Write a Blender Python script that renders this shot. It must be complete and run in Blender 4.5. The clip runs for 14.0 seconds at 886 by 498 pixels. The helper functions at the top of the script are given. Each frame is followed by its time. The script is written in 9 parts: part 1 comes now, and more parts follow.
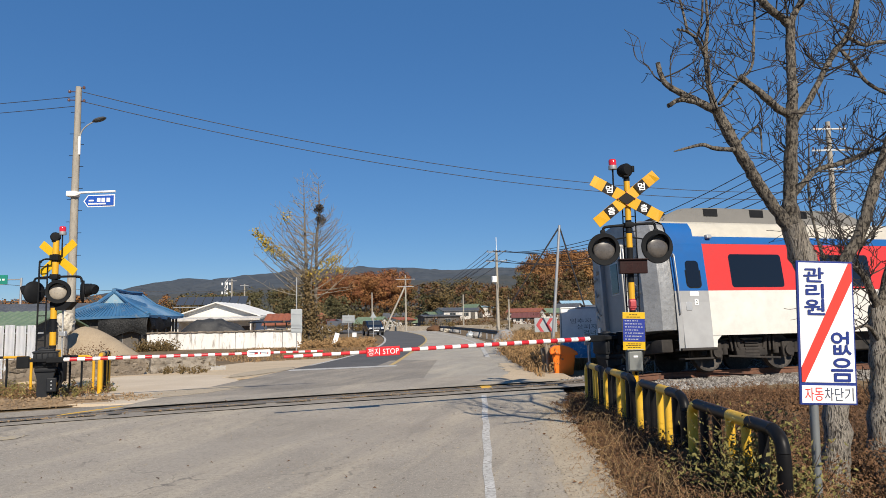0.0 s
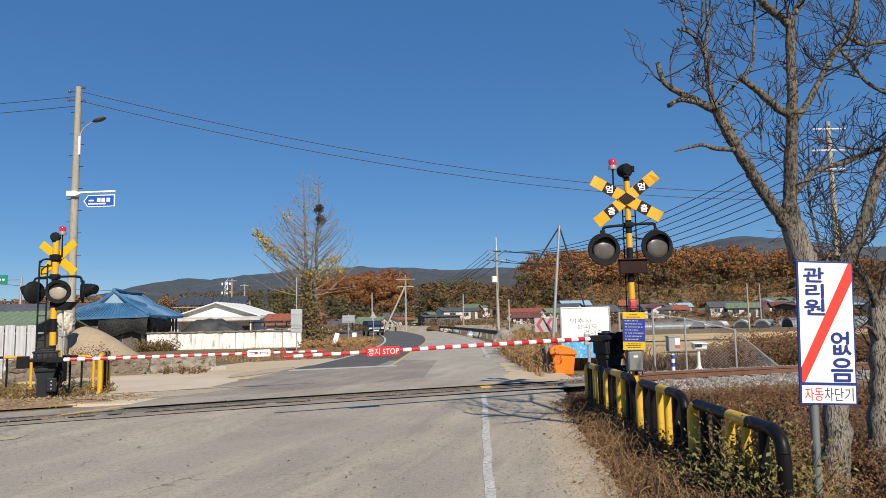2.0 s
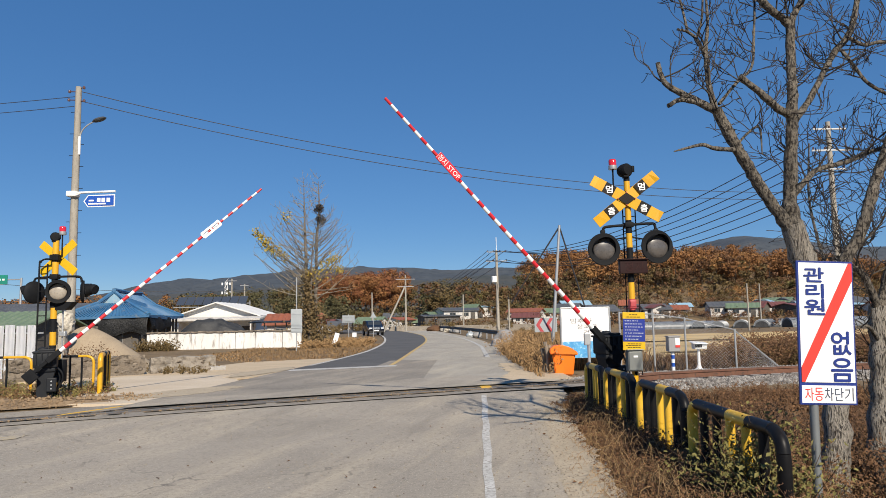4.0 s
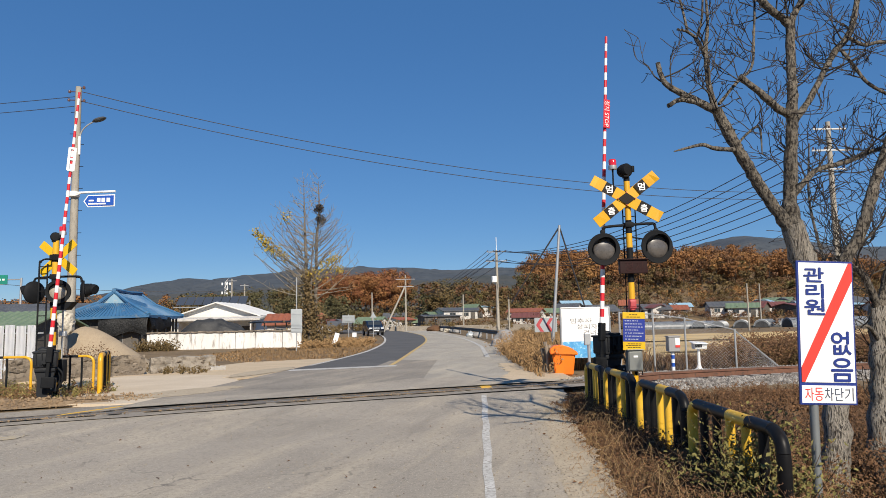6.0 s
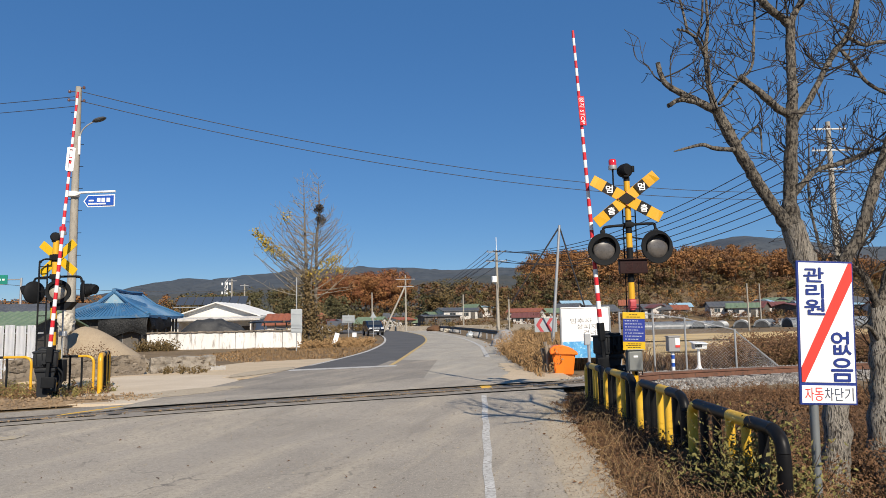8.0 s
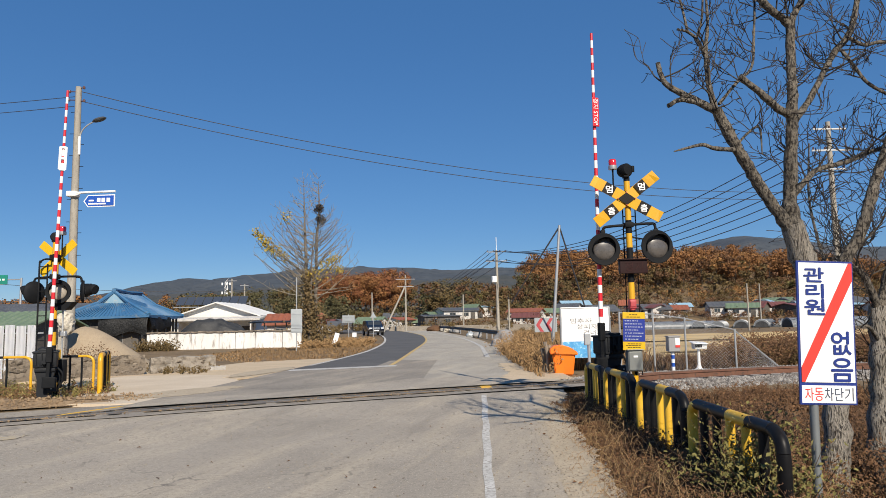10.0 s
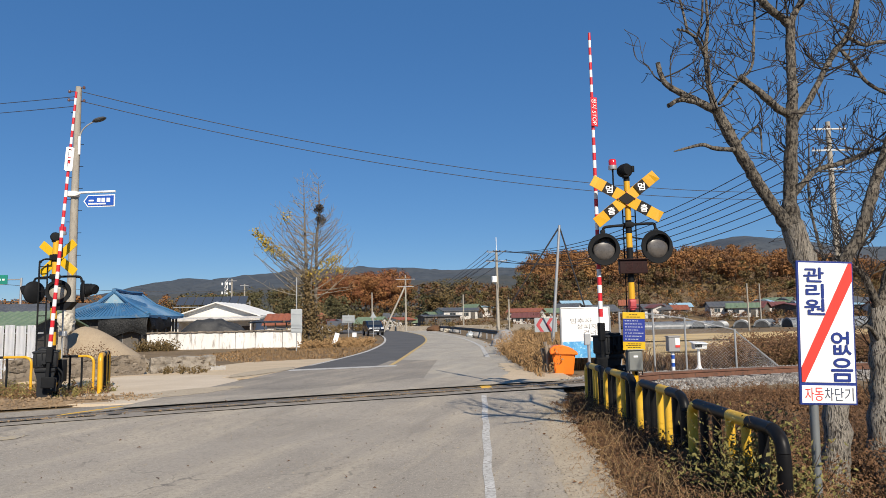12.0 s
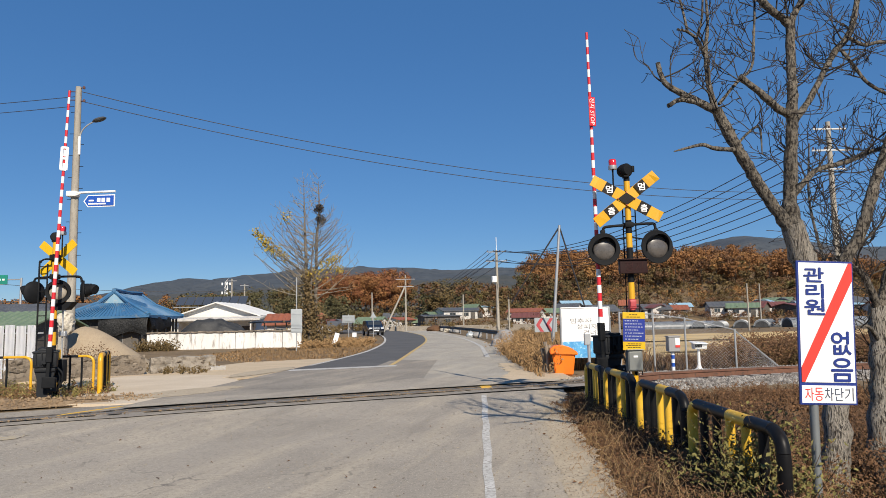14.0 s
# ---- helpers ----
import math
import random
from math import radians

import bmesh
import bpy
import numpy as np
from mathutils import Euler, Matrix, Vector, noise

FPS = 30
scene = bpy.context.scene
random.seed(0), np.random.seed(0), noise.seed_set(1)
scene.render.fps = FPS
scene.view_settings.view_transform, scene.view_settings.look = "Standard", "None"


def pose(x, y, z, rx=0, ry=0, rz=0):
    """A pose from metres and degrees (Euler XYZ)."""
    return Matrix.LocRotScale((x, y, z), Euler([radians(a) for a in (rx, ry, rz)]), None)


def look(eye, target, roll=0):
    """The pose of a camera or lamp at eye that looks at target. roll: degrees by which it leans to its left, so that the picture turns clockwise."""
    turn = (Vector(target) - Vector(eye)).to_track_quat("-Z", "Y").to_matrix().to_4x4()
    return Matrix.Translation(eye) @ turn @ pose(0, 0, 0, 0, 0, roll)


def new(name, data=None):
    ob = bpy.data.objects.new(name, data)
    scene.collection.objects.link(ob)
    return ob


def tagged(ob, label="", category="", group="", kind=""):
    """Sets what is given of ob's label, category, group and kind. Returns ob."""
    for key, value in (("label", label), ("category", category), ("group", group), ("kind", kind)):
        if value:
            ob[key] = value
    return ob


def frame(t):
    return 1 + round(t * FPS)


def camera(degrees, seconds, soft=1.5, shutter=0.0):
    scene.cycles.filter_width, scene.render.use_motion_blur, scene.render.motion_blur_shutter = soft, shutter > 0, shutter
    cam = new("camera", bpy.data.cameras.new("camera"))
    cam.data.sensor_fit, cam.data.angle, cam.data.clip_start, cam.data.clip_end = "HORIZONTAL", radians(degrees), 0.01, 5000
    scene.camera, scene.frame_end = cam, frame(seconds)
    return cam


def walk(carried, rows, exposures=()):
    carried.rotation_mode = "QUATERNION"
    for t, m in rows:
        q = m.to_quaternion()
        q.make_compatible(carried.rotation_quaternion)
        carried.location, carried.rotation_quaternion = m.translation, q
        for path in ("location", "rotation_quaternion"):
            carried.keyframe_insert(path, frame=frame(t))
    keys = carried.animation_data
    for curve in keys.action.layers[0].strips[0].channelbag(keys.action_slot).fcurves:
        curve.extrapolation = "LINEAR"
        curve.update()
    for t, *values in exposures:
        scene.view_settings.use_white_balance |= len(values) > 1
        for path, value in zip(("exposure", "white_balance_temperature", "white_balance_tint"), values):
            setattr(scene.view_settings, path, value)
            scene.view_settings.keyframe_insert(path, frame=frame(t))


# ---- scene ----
# The camera stands still at eye height on the road before the crossing.
cam = camera(64.2, 14.0, soft=0.55)
EYE = (0.0, 0.0, 1.6)
CAM_POSE = look(EYE, (0.0, 100.0, 1.6 + 10.08), -1.09)
walk(cam, [(0.0, CAM_POSE), (14.0, CAM_POSE)])

# ---- light: a clear autumn noon, the sun behind and to the right ----
SUN_EL, SUN_AZ = radians(35), math.atan2(0.32, -0.94)
SUN_WAY = Vector((math.sin(SUN_AZ) * math.cos(SUN_EL), math.cos(SUN_AZ) * math.cos(SUN_EL), math.sin(SUN_EL)))
world = bpy.data.worlds.new("sky")
scene.world = world
world.use_nodes = True
sky = world.node_tree.nodes.new("ShaderNodeTexSky")
sky.sky_type, sky.sun_disc = "NISHITA", False
sky.sun_elevation, sky.sun_rotation = SUN_EL, SUN_AZ
sky.air_density, sky.dust_density, sky.ozone_density, sky.altitude = 1.0, 0.0, 3.0, 1800
world.node_tree.nodes["Background"].inputs[1].default_value = 0.080
vivid = world.node_tree.nodes.new("ShaderNodeHueSaturation")
vivid.inputs["Saturation"].default_value = 1.30
vivid.inputs["Hue"].default_value = 0.510
world.node_tree.links.new(sky.outputs[0], vivid.inputs["Color"])
deep = world.node_tree.nodes.new("ShaderNodeMix")
deep.data_type = "RGBA"
deep.inputs[0].default_value = 0.62
height = world.node_tree.nodes.new("ShaderNodeSeparateXYZ")
world.node_tree.links.new(world.node_tree.nodes.new("ShaderNodeTexCoord").outputs["Generated"], height.inputs[0])
climb = world.node_tree.nodes.new("ShaderNodeMapRange")
climb.interpolation_type = "SMOOTHSTEP"
climb.inputs[1].default_value, climb.inputs[2].default_value = -0.02, 0.46
world.node_tree.links.new(height.outputs[2], climb.inputs[0])
fade = world.node_tree.nodes.new("ShaderNodeMix")
fade.data_type = "RGBA"
fade.inputs[6].default_value = (1.42, 3.36, 6.15, 1)
fade.inputs[7].default_value = (0.80, 2.22, 4.90, 1)
world.node_tree.links.new(climb.outputs[0], fade.inputs[0])
world.node_tree.links.new(fade.outputs[2], deep.inputs[7])
world.node_tree.links.new(vivid.outputs[0], deep.inputs[6])
world.node_tree.links.new(deep.outputs[2], world.node_tree.nodes["Background"].inputs[0])
sun_data = bpy.data.lights.new("sun", "SUN")
sun_data.energy, sun_data.angle, sun_data.color = 5.2, radians(0.53), (1.0, 0.90, 0.75)
sun = new("sun", sun_data)
sun.matrix_basis = look(SUN_WAY * 60, (0, 0, 0))
scene.view_settings.exposure = 0.25


# ---- materials ----
def ramp_mix(nt, fac, a, b):
    mix = nt.nodes.new("ShaderNodeMix")
    mix.data_type = "RGBA"
    nt.links.new(fac, mix.inputs[0])
    for socket, value in ((mix.inputs[6], a), (mix.inputs[7], b)):
        if isinstance(value, tuple):
            socket.default_value = (*value, 1)
        else:
            nt.links.new(value, socket)
    return mix.outputs[2]


def noise_fac(nt, scale, detail=6, lo=0.35, hi=0.65, stretch=None, rough=0.6):
    """A noise in object metres, sharpened between lo and hi."""
    tex = nt.nodes.new("ShaderNodeTexNoise")
    tex.inputs["Scale"].default_value, tex.inputs["Detail"].default_value = scale, detail
    tex.inputs["Roughness"].default_value = rough
    where = nt.nodes.new("ShaderNodeTexCoord").outputs["Object"]
    if stretch:
        mapping = nt.nodes.new("ShaderNodeMapping")
        mapping.inputs["Scale"].default_value = stretch
        nt.links.new(where, mapping.inputs[0])
        where = mapping.outputs[0]
    nt.links.new(where, tex.inputs["Vector"])
    span = nt.nodes.new("ShaderNodeMapRange")
    span.inputs[1].default_value, span.inputs[2].default_value = lo, hi
    nt.links.new(tex.outputs[0], span.inputs[0])
    return span.outputs[0]


def surface(name, a, b, scale=4.0, c=None, scale2=30.0, rough=0.7, metal=0.0, bump=0.2, dist=0.01,
            stretch=None, lo=0.35, hi=0.65, lo2=0.5, hi2=0.7, island=None, per_object=0.0, coat=0.0, bump_scale=None):
    """A grained surface: a and b mix at the large scale, c spots it at the small one, bump follows the fine grain."""
    m = bpy.data.materials.new(name)
    m.use_nodes = True
    nt = m.node_tree
    bsdf = nt.nodes["Principled BSDF"]
    colour = ramp_mix(nt, noise_fac(nt, scale, lo=lo, hi=hi, stretch=stretch), a, b)
    fine = noise_fac(nt, bump_scale or scale2, lo=0.2, hi=0.8, stretch=stretch)
    if c:
        colour = ramp_mix(nt, noise_fac(nt, scale2, lo=lo2, hi=hi2, stretch=stretch), colour, c)
    if island:
        geo = nt.nodes.new("ShaderNodeNewGeometry")
        colour = ramp_mix(nt, geo.outputs["Random Per Island"], colour, island)
    if per_object:
        info = nt.nodes.new("ShaderNodeObjectInfo")
        hsv = nt.nodes.new("ShaderNodeHueSaturation")
        span = nt.nodes.new("ShaderNodeMapRange")
        span.inputs[3].default_value, span.inputs[4].default_value = 1 - per_object, 1 + per_object
        nt.links.new(info.outputs["Random"], span.inputs[0])
        nt.links.new(span.outputs[0], hsv.inputs["Value"])
        nt.links.new(colour, hsv.inputs["Color"])
        colour = hsv.outputs[0]
    nt.links.new(colour, bsdf.inputs["Base Color"])
    bsdf.inputs["Roughness"].default_value, bsdf.inputs["Metallic"].default_value = rough, metal
    bsdf.inputs["Coat Weight"].default_value = coat
    if bump:
        node = nt.nodes.new("ShaderNodeBump")
        node.inputs["Strength"].default_value, node.inputs["Distance"].default_value = bump, dist
        nt.links.new(fine, node.inputs["Height"])
        nt.links.new(node.outputs[0], bsdf.inputs["Normal"])
    return m


def paint(name, colour, rough=0.45, metal=0.0, wear=0.18, coat=0.0, dirt=(0.16, 0.13, 0.10), scale=3.0, spec=0.5):
    """Painted metal with faded patches and specks of dirt."""
    faded = tuple(x * 0.84 + 0.008 for x in colour)
    worn = tuple(x * (1 - wear) + y * wear for x, y in zip(colour, dirt))
    m = surface(name, colour, faded, scale, worn, 40.0, rough, metal, 0.08, 0.002, lo2=0.5, hi2=0.75, coat=coat)
    m.node_tree.nodes["Principled BSDF"].inputs["Specular IOR Level"].default_value = spec
    return m


M = {}
M["asphalt_new"] = surface("dark asphalt", (0.068, 0.065, 0.062), (0.098, 0.094, 0.089), 0.5, (0.135, 0.13, 0.122), 50, 0.85, bump=0.3, dist=0.005)
M["sand"] = surface("sandy soil", (0.55, 0.435, 0.295), (0.47, 0.37, 0.25), 0.8, (0.36, 0.28, 0.19), 20, 0.95, bump=0.5, dist=0.02)
M["sand_dust"] = surface("dusty sand", (0.44, 0.365, 0.265), (0.38, 0.315, 0.225), 1.6, (0.27, 0.215, 0.15), 16, 0.95, bump=0.5, dist=0.02)
M["concrete_pad"] = surface("dusty concrete", (0.59, 0.495, 0.375), (0.51, 0.415, 0.30), 0.7, (0.41, 0.345, 0.265), 30, 0.9, bump=0.2, dist=0.01)
M["ground"] = surface("dry meadow", (0.205, 0.138, 0.068), (0.14, 0.093, 0.044), 0.12, (0.085, 0.06, 0.028), 1.2, 0.95, bump=0.6, dist=0.05)
M["field"] = surface("harvested rice field", (0.62, 0.445, 0.205), (0.50, 0.35, 0.155), 0.4, (0.28, 0.20, 0.10), 1.1, 0.95, bump=0.6, dist=0.05, stretch=(0.08, 1.0, 1.0))
M["line_white"] = surface("worn white road paint", (0.58, 0.565, 0.53), (0.44, 0.425, 0.395), 2.5, (0.30, 0.28, 0.25), 22, 0.8, bump=0.1, dist=0.003, lo2=0.48, hi2=0.60)
M["line_yellow"] = surface("worn yellow road paint", (0.54, 0.36, 0.11), (0.46, 0.33, 0.14), 2.5, (0.33, 0.29, 0.20), 18, 0.8, bump=0.1, dist=0.003, lo2=0.52, hi2=0.62)
M["yellow_bright"] = surface("bright yellow road paint", (0.72, 0.42, 0.025), (0.64, 0.37, 0.04), 3, (0.36, 0.27, 0.13), 14, 0.75, bump=0.1, dist=0.003, lo2=0.56, hi2=0.64)
M["rail_rust"] = surface("rusty rail", (0.13, 0.062, 0.04), (0.19, 0.09, 0.055), 2.0, (0.07, 0.045, 0.035), 12, 0.8, 0.2, bump=0.2, dist=0.003)
M["ballast"] = surface("ballast stone", (0.42, 0.40, 0.37), (0.30, 0.28, 0.255), 1.2, (0.16, 0.135, 0.11), 12, 0.9, bump=0.5, dist=0.02, island=(0.12, 0.105, 0.095))
# the bed's dark colour stands in for shade between the loose stones
M["ballast_bed"] = surface("ballast bed darkened as gap shade", (0.11, 0.095, 0.08), (0.07, 0.06, 0.05), 2.0, (0.18, 0.165, 0.15), 14, 0.95, bump=0.8, dist=0.04)
M["steel_black"] = paint("black painted steel", (0.007, 0.008, 0.010), 0.65, 0.0, 0.03, spec=0.12)
M["steel_yellow"] = paint("yellow painted steel", (0.70, 0.37, 0.012), 0.4, 0.0, 0.15)
M["steel_grey"] = paint("galvanised grey steel", (0.42, 0.43, 0.44), 0.45, 0.5, 0.15)


# ---- mesh helpers ----
def part(name, bm, material, parent=None, label="", smooth=None):
    """One mesh object from a bmesh, under its thing. smooth: the angle below which edges are shaded round."""
    me = bpy.data.meshes.new(name)
    bm.to_mesh(me)
    bm.free()
    for one in material if isinstance(material, (list, tuple)) else [material]:
        me.materials.append(one)
    if smooth:
        me.shade_smooth()
        me.set_sharp_from_angle(angle=radians(smooth))
    ob = new(name, me)
    if parent:
        ob.parent = parent
    if label:
        tagged(ob, label)
    return ob


def thing(name, m, label, category, group="", kind=""):
    ob = new(name)
    ob.matrix_basis = m
    return tagged(ob, label, category, group, kind)


def box(bm, size, at=(0, 0, 0), turn=(0, 0, 0), bevel=0.0, mi=0):
    """A box with its middle at `at`, turned by degrees, its edges rounded by bevel."""
    made = bmesh.ops.create_cube(bm, size=1.0)
    verts = made["verts"]
    bmesh.ops.transform(bm, verts=verts, matrix=pose(*at, *turn) @ Matrix.Diagonal((*size, 1)))
    faces = {f for v in verts for f in v.link_faces}
    for f in faces:
        f.material_index = mi
    if bevel:
        edges = list({e for v in verts for e in v.link_edges})
        out = bmesh.ops.bevel(bm, geom=edges, offset=bevel, segments=2, affect="EDGES", profile=0.5)
        for f in out["faces"]:
            f.material_index = mi
    return verts


def tube(bm, pts, radii, n=10, mi=0, cap=True):
    """A round tube through points; radii: one number or one a point."""
    pts = [Vector(p) for p in pts]
    if not isinstance(radii, (list, tuple)):
        radii = [radii] * len(pts)
    rings, side = [], None
    for i, p in enumerate(pts):
        way = (pts[min(i + 1, len(pts) - 1)] - pts[max(i - 1, 0)]).normalized()
        if side is None:
            side = way.orthogonal().normalized()
        side = (side - way * side.dot(way)).normalized()
        up = way.cross(side)
        rings.append([bm.verts.new(p + (side * math.cos(k * math.tau / n) + up * math.sin(k * math.tau / n)) * radii[i]) for k in range(n)])
    for a, b in zip(rings, rings[1:]):
        for k in range(n):
            bm.faces.new((a[k], a[(k + 1) % n], b[(k + 1) % n], b[k])).material_index = mi
    if cap:
        bm.faces.new(rings[0][::-1]).material_index = mi
        bm.faces.new(rings[-1]).material_index = mi


def revolve(bm, profile, n=24, m=None, mi=0):
    """Turns (radius, height) pairs round z."""
    m = m or Matrix()
    rings = []
    for r, z in profile:
        if r < 1e-5:
            rings.append([bm.verts.new(m @ Vector((0, 0, z)))])
        else:
            rings.append([bm.verts.new(m @ Vector((r * math.cos(k * math.tau / n), r * math.sin(k * math.tau / n), z))) for k in range(n)])
    for a, b in zip(rings, rings[1:]):
        for k in range(n):
            one = [a[k % len(a)], a[(k + 1) % len(a)], b[(k + 1) % len(b)], b[k % len(b)]]
            quad = list(dict.fromkeys(one))
            if len(quad) > 2:
                bm.faces.new(quad).material_index = mi


def extrude_poly(bm, poly, depth, m=None, mi=0):
    """A flat polygon (x, z) pushed along +y by depth."""
    m = m or Matrix()
    front = [bm.verts.new(m @ Vector((x, 0, z))) for x, z in poly]
    back = [bm.verts.new(m @ Vector((x, depth, z))) for x, z in poly]
    faces = [bm.faces.new(front), bm.faces.new(back[::-1])]
    for i in range(len(poly)):
        j = (i + 1) % len(poly)
        faces.append(bm.faces.new((front[j], front[i], back[i], back[j])))
    for f in faces:
        f.material_index = mi
    bmesh.ops.recalc_face_normals(bm, faces=faces)


def curve_points(ctrl, steps=8):
    """A smooth line (Catmull-Rom) through control points."""
    ctrl = [Vector(p) for p in ctrl]
    ext = [2 * ctrl[0] - ctrl[1], *ctrl, 2 * ctrl[-1] - ctrl[-2]]
    out = []
    for i in range(1, len(ext) - 2):
        a, b, c, d = ext[i - 1:i + 3]
        for k in range(steps):
            t = k / steps
            out.append(0.5 * ((2 * b) + (c - a) * t + (2 * a - 5 * b + 4 * c - d) * t * t + (3 * b - a - 3 * c + d) * t ** 3))
    out.append(ctrl[-1])
    return out


def ribbon(name, left, right, top, thick, material, label, category="road", kind="structure", ragged=0.0, cols=6, rng=None):
    """A slab between two lines in plan; ragged shakes its edges."""
    bm = bmesh.new()
    rng = rng or random.Random(3)
    n = min(len(left), len(right))
    rows = []
    for i in range(n):
        l, r = Vector((left[i][0], left[i][1], top)), Vector((right[i][0], right[i][1], top))
        if ragged:
            l.x += rng.uniform(-ragged, ragged)
            r.x += rng.uniform(-ragged, ragged)
        rows.append([bm.verts.new(l.lerp(r, k / cols)) for k in range(cols + 1)])
    for a, b in zip(rows, rows[1:]):
        for k in range(cols):
            bm.faces.new((a[k], a[k + 1], b[k + 1], b[k]))
    rim = [row[0] for row in rows] + rows[-1][1:] + [row[-1] for row in rows[-2::-1]] + rows[0][-2:0:-1]
    low = [bm.verts.new(v.co - Vector((0, 0, thick))) for v in rim]
    for i in range(len(rim)):
        j = (i + 1) % len(rim)
        bm.faces.new((rim[i], rim[j], low[j], low[i]))
    bmesh.ops.recalc_face_normals(bm, faces=bm.faces)
    return tagged(part(name, bm, material), label, category, kind=kind)


# ---- more helpers ----
def text_part(name, body, width, height, material, parent, m, label=""):
    """Words in the built-in font, fitted to width and height, standing upright and facing -y at pose m."""
    cu = bpy.data.curves.new("words", "FONT")
    cu.body, cu.extrude, cu.resolution_u = body, 0.0, 3
    tmp = new("words", cu)
    me = bpy.data.meshes.new_from_object(tmp.evaluated_get(bpy.context.evaluated_depsgraph_get()))
    bpy.data.objects.remove(tmp)
    bpy.data.curves.remove(cu)
    co = np.array([v.co[:] for v in me.vertices]) if len(me.vertices) else np.zeros((1, 3))
    lo, hi = co.min(0), co.max(0)
    sx, sy = width / max(hi[0] - lo[0], 1e-4), height / max(hi[1] - lo[1], 1e-4)
    mid = (lo + hi) / 2
    me.transform(m @ pose(0, 0, 0, 90) @ Matrix.Diagonal((sx, sy, 1, 1)) @ Matrix.Translation((-mid[0], -mid[1], 0)))
    me.materials.append(material)
    ob = new(name, me)
    ob.parent = parent
    if label:
        tagged(ob, label)
    return ob


def thicken(ob, by):
    """Bold lettering: a second, shifted copy of the letter's faces in the same mesh."""
    bm = bmesh.new()
    bm.from_mesh(ob.data)
    for dx, dz, dy in ((by, 0, -0.0004), (-by, 0, -0.0008), (0, by, -0.0012), (0, -by, -0.0016)):
        geom = bmesh.ops.duplicate(bm, geom=bm.verts[:len(ob.data.vertices)] + bm.edges[:len(ob.data.edges)] + bm.faces[:len(ob.data.polygons)])
        bmesh.ops.translate(bm, verts=[g for g in geom["geom"] if isinstance(g, bmesh.types.BMVert)], vec=(dx, dy, dz))
    bm.to_mesh(ob.data)
    bm.free()


def mesh_part(name, verts, faces, material, parent=None, label="", indices=None, smooth=False):
    me = bpy.data.meshes.new(name)
    me.from_pydata(verts, [], faces)
    for one in material if isinstance(material, (list, tuple)) else [material]:
        me.materials.append(one)
    if indices is not None:
        me.polygons.foreach_set("material_index", indices)
    if smooth:
        me.shade_smooth()
    ob = new(name, me)
    if parent:
        ob.parent = parent
    if label:
        tagged(ob, label)
    return ob


def smooth01(t):
    t = min(max(t, 0.0), 1.0)
    return t * t * (3 - 2 * t)


def track_y(x):
    """The middle of the track in plan: a gentle curve."""
    c = min(max(x, -8.0), 14.0)
    return 16.2 + 0.43 * c - 0.0075 * c * c + (x - c) * (0.43 - 0.015 * c)


def ground_z(x, y):
    """Height of the ground sheet: a shallow ditch beside the near road, low ground behind the wall."""
    z = -0.06
    if y < 16:
        z -= 0.30 * smooth01((x - 2.6) / 2.0) * smooth01((13.5 - y) / 3.0)
    z -= 0.5 * smooth01((y - 60) / 40) * smooth01((-x - 12) / 10)
    z -= 0.7 * smooth01((y - 26) / 20) * smooth01((x - 6) / 8)
    hill = 0.0
    if y > 120:
        hill += 17.0 * min(1.0, max(0.0, (y - 150) / 105)) * smooth01((x + 2) / 46) * (1 - 0.45 * smooth01((x - 105) / 50))
        hill += 6.0 * smooth01((y - 150) / 60) * smooth01((20 - x) / 25) * (1 - 0.5 * smooth01((-30 - x) / 40))
    hill += 2.1 * smooth01((y - 133) / 12) * smooth01((x + 4) / 10)
    return z + hill + (0.03 * noise.noise((x * 0.6, y * 0.6, 0)) if y > 17 else 0)


def near_rise(x, y):
    """The near road climbs a little towards the higher, nearer rail."""
    d = (track_y(x) - y) * 0.92
    return 0.085 * smooth01((4.6 - d) / 3.8) if d > 0 else 0.0


def cant(off):
    """The track leans on its curve: the nearer rail lies higher than the farther one."""
    return 0.0125 - 0.076 * off


def settle(ob):
    for v in ob.data.vertices:
        v.co.z += near_rise(v.co.x, v.co.y)
    return ob


# ---- ground, to the horizon ----
def build_ground():
    xs = sorted({*np.arange(-30, 30, 0.6).round(2), *np.arange(-120, 200, 8.0), -4500.0, -2000.0, -900.0, -400.0, -200.0, 300.0, 500.0, 900.0, 2000.0, 4500.0})
    ys = sorted({*np.arange(-4, 34, 0.6).round(2), *np.arange(34, 330, 6.0), -4500.0, -1500.0, -300.0, -60.0, -20.0, 420.0, 700.0, 1200.0, 2500.0, 4500.0})
    verts = [(x, y, ground_z(x, y)) for y in ys for x in xs]
    w = len(xs)
    faces = [(j * w + i, j * w + i + 1, (j + 1) * w + i + 1, (j + 1) * w + i) for j in range(len(ys) - 1) for i in range(w - 1)]
    tagged(mesh_part("ground", verts, faces, M["ground"], smooth=True), "dry brown meadow with harvested farmland", "ground", kind="structure")


build_ground()

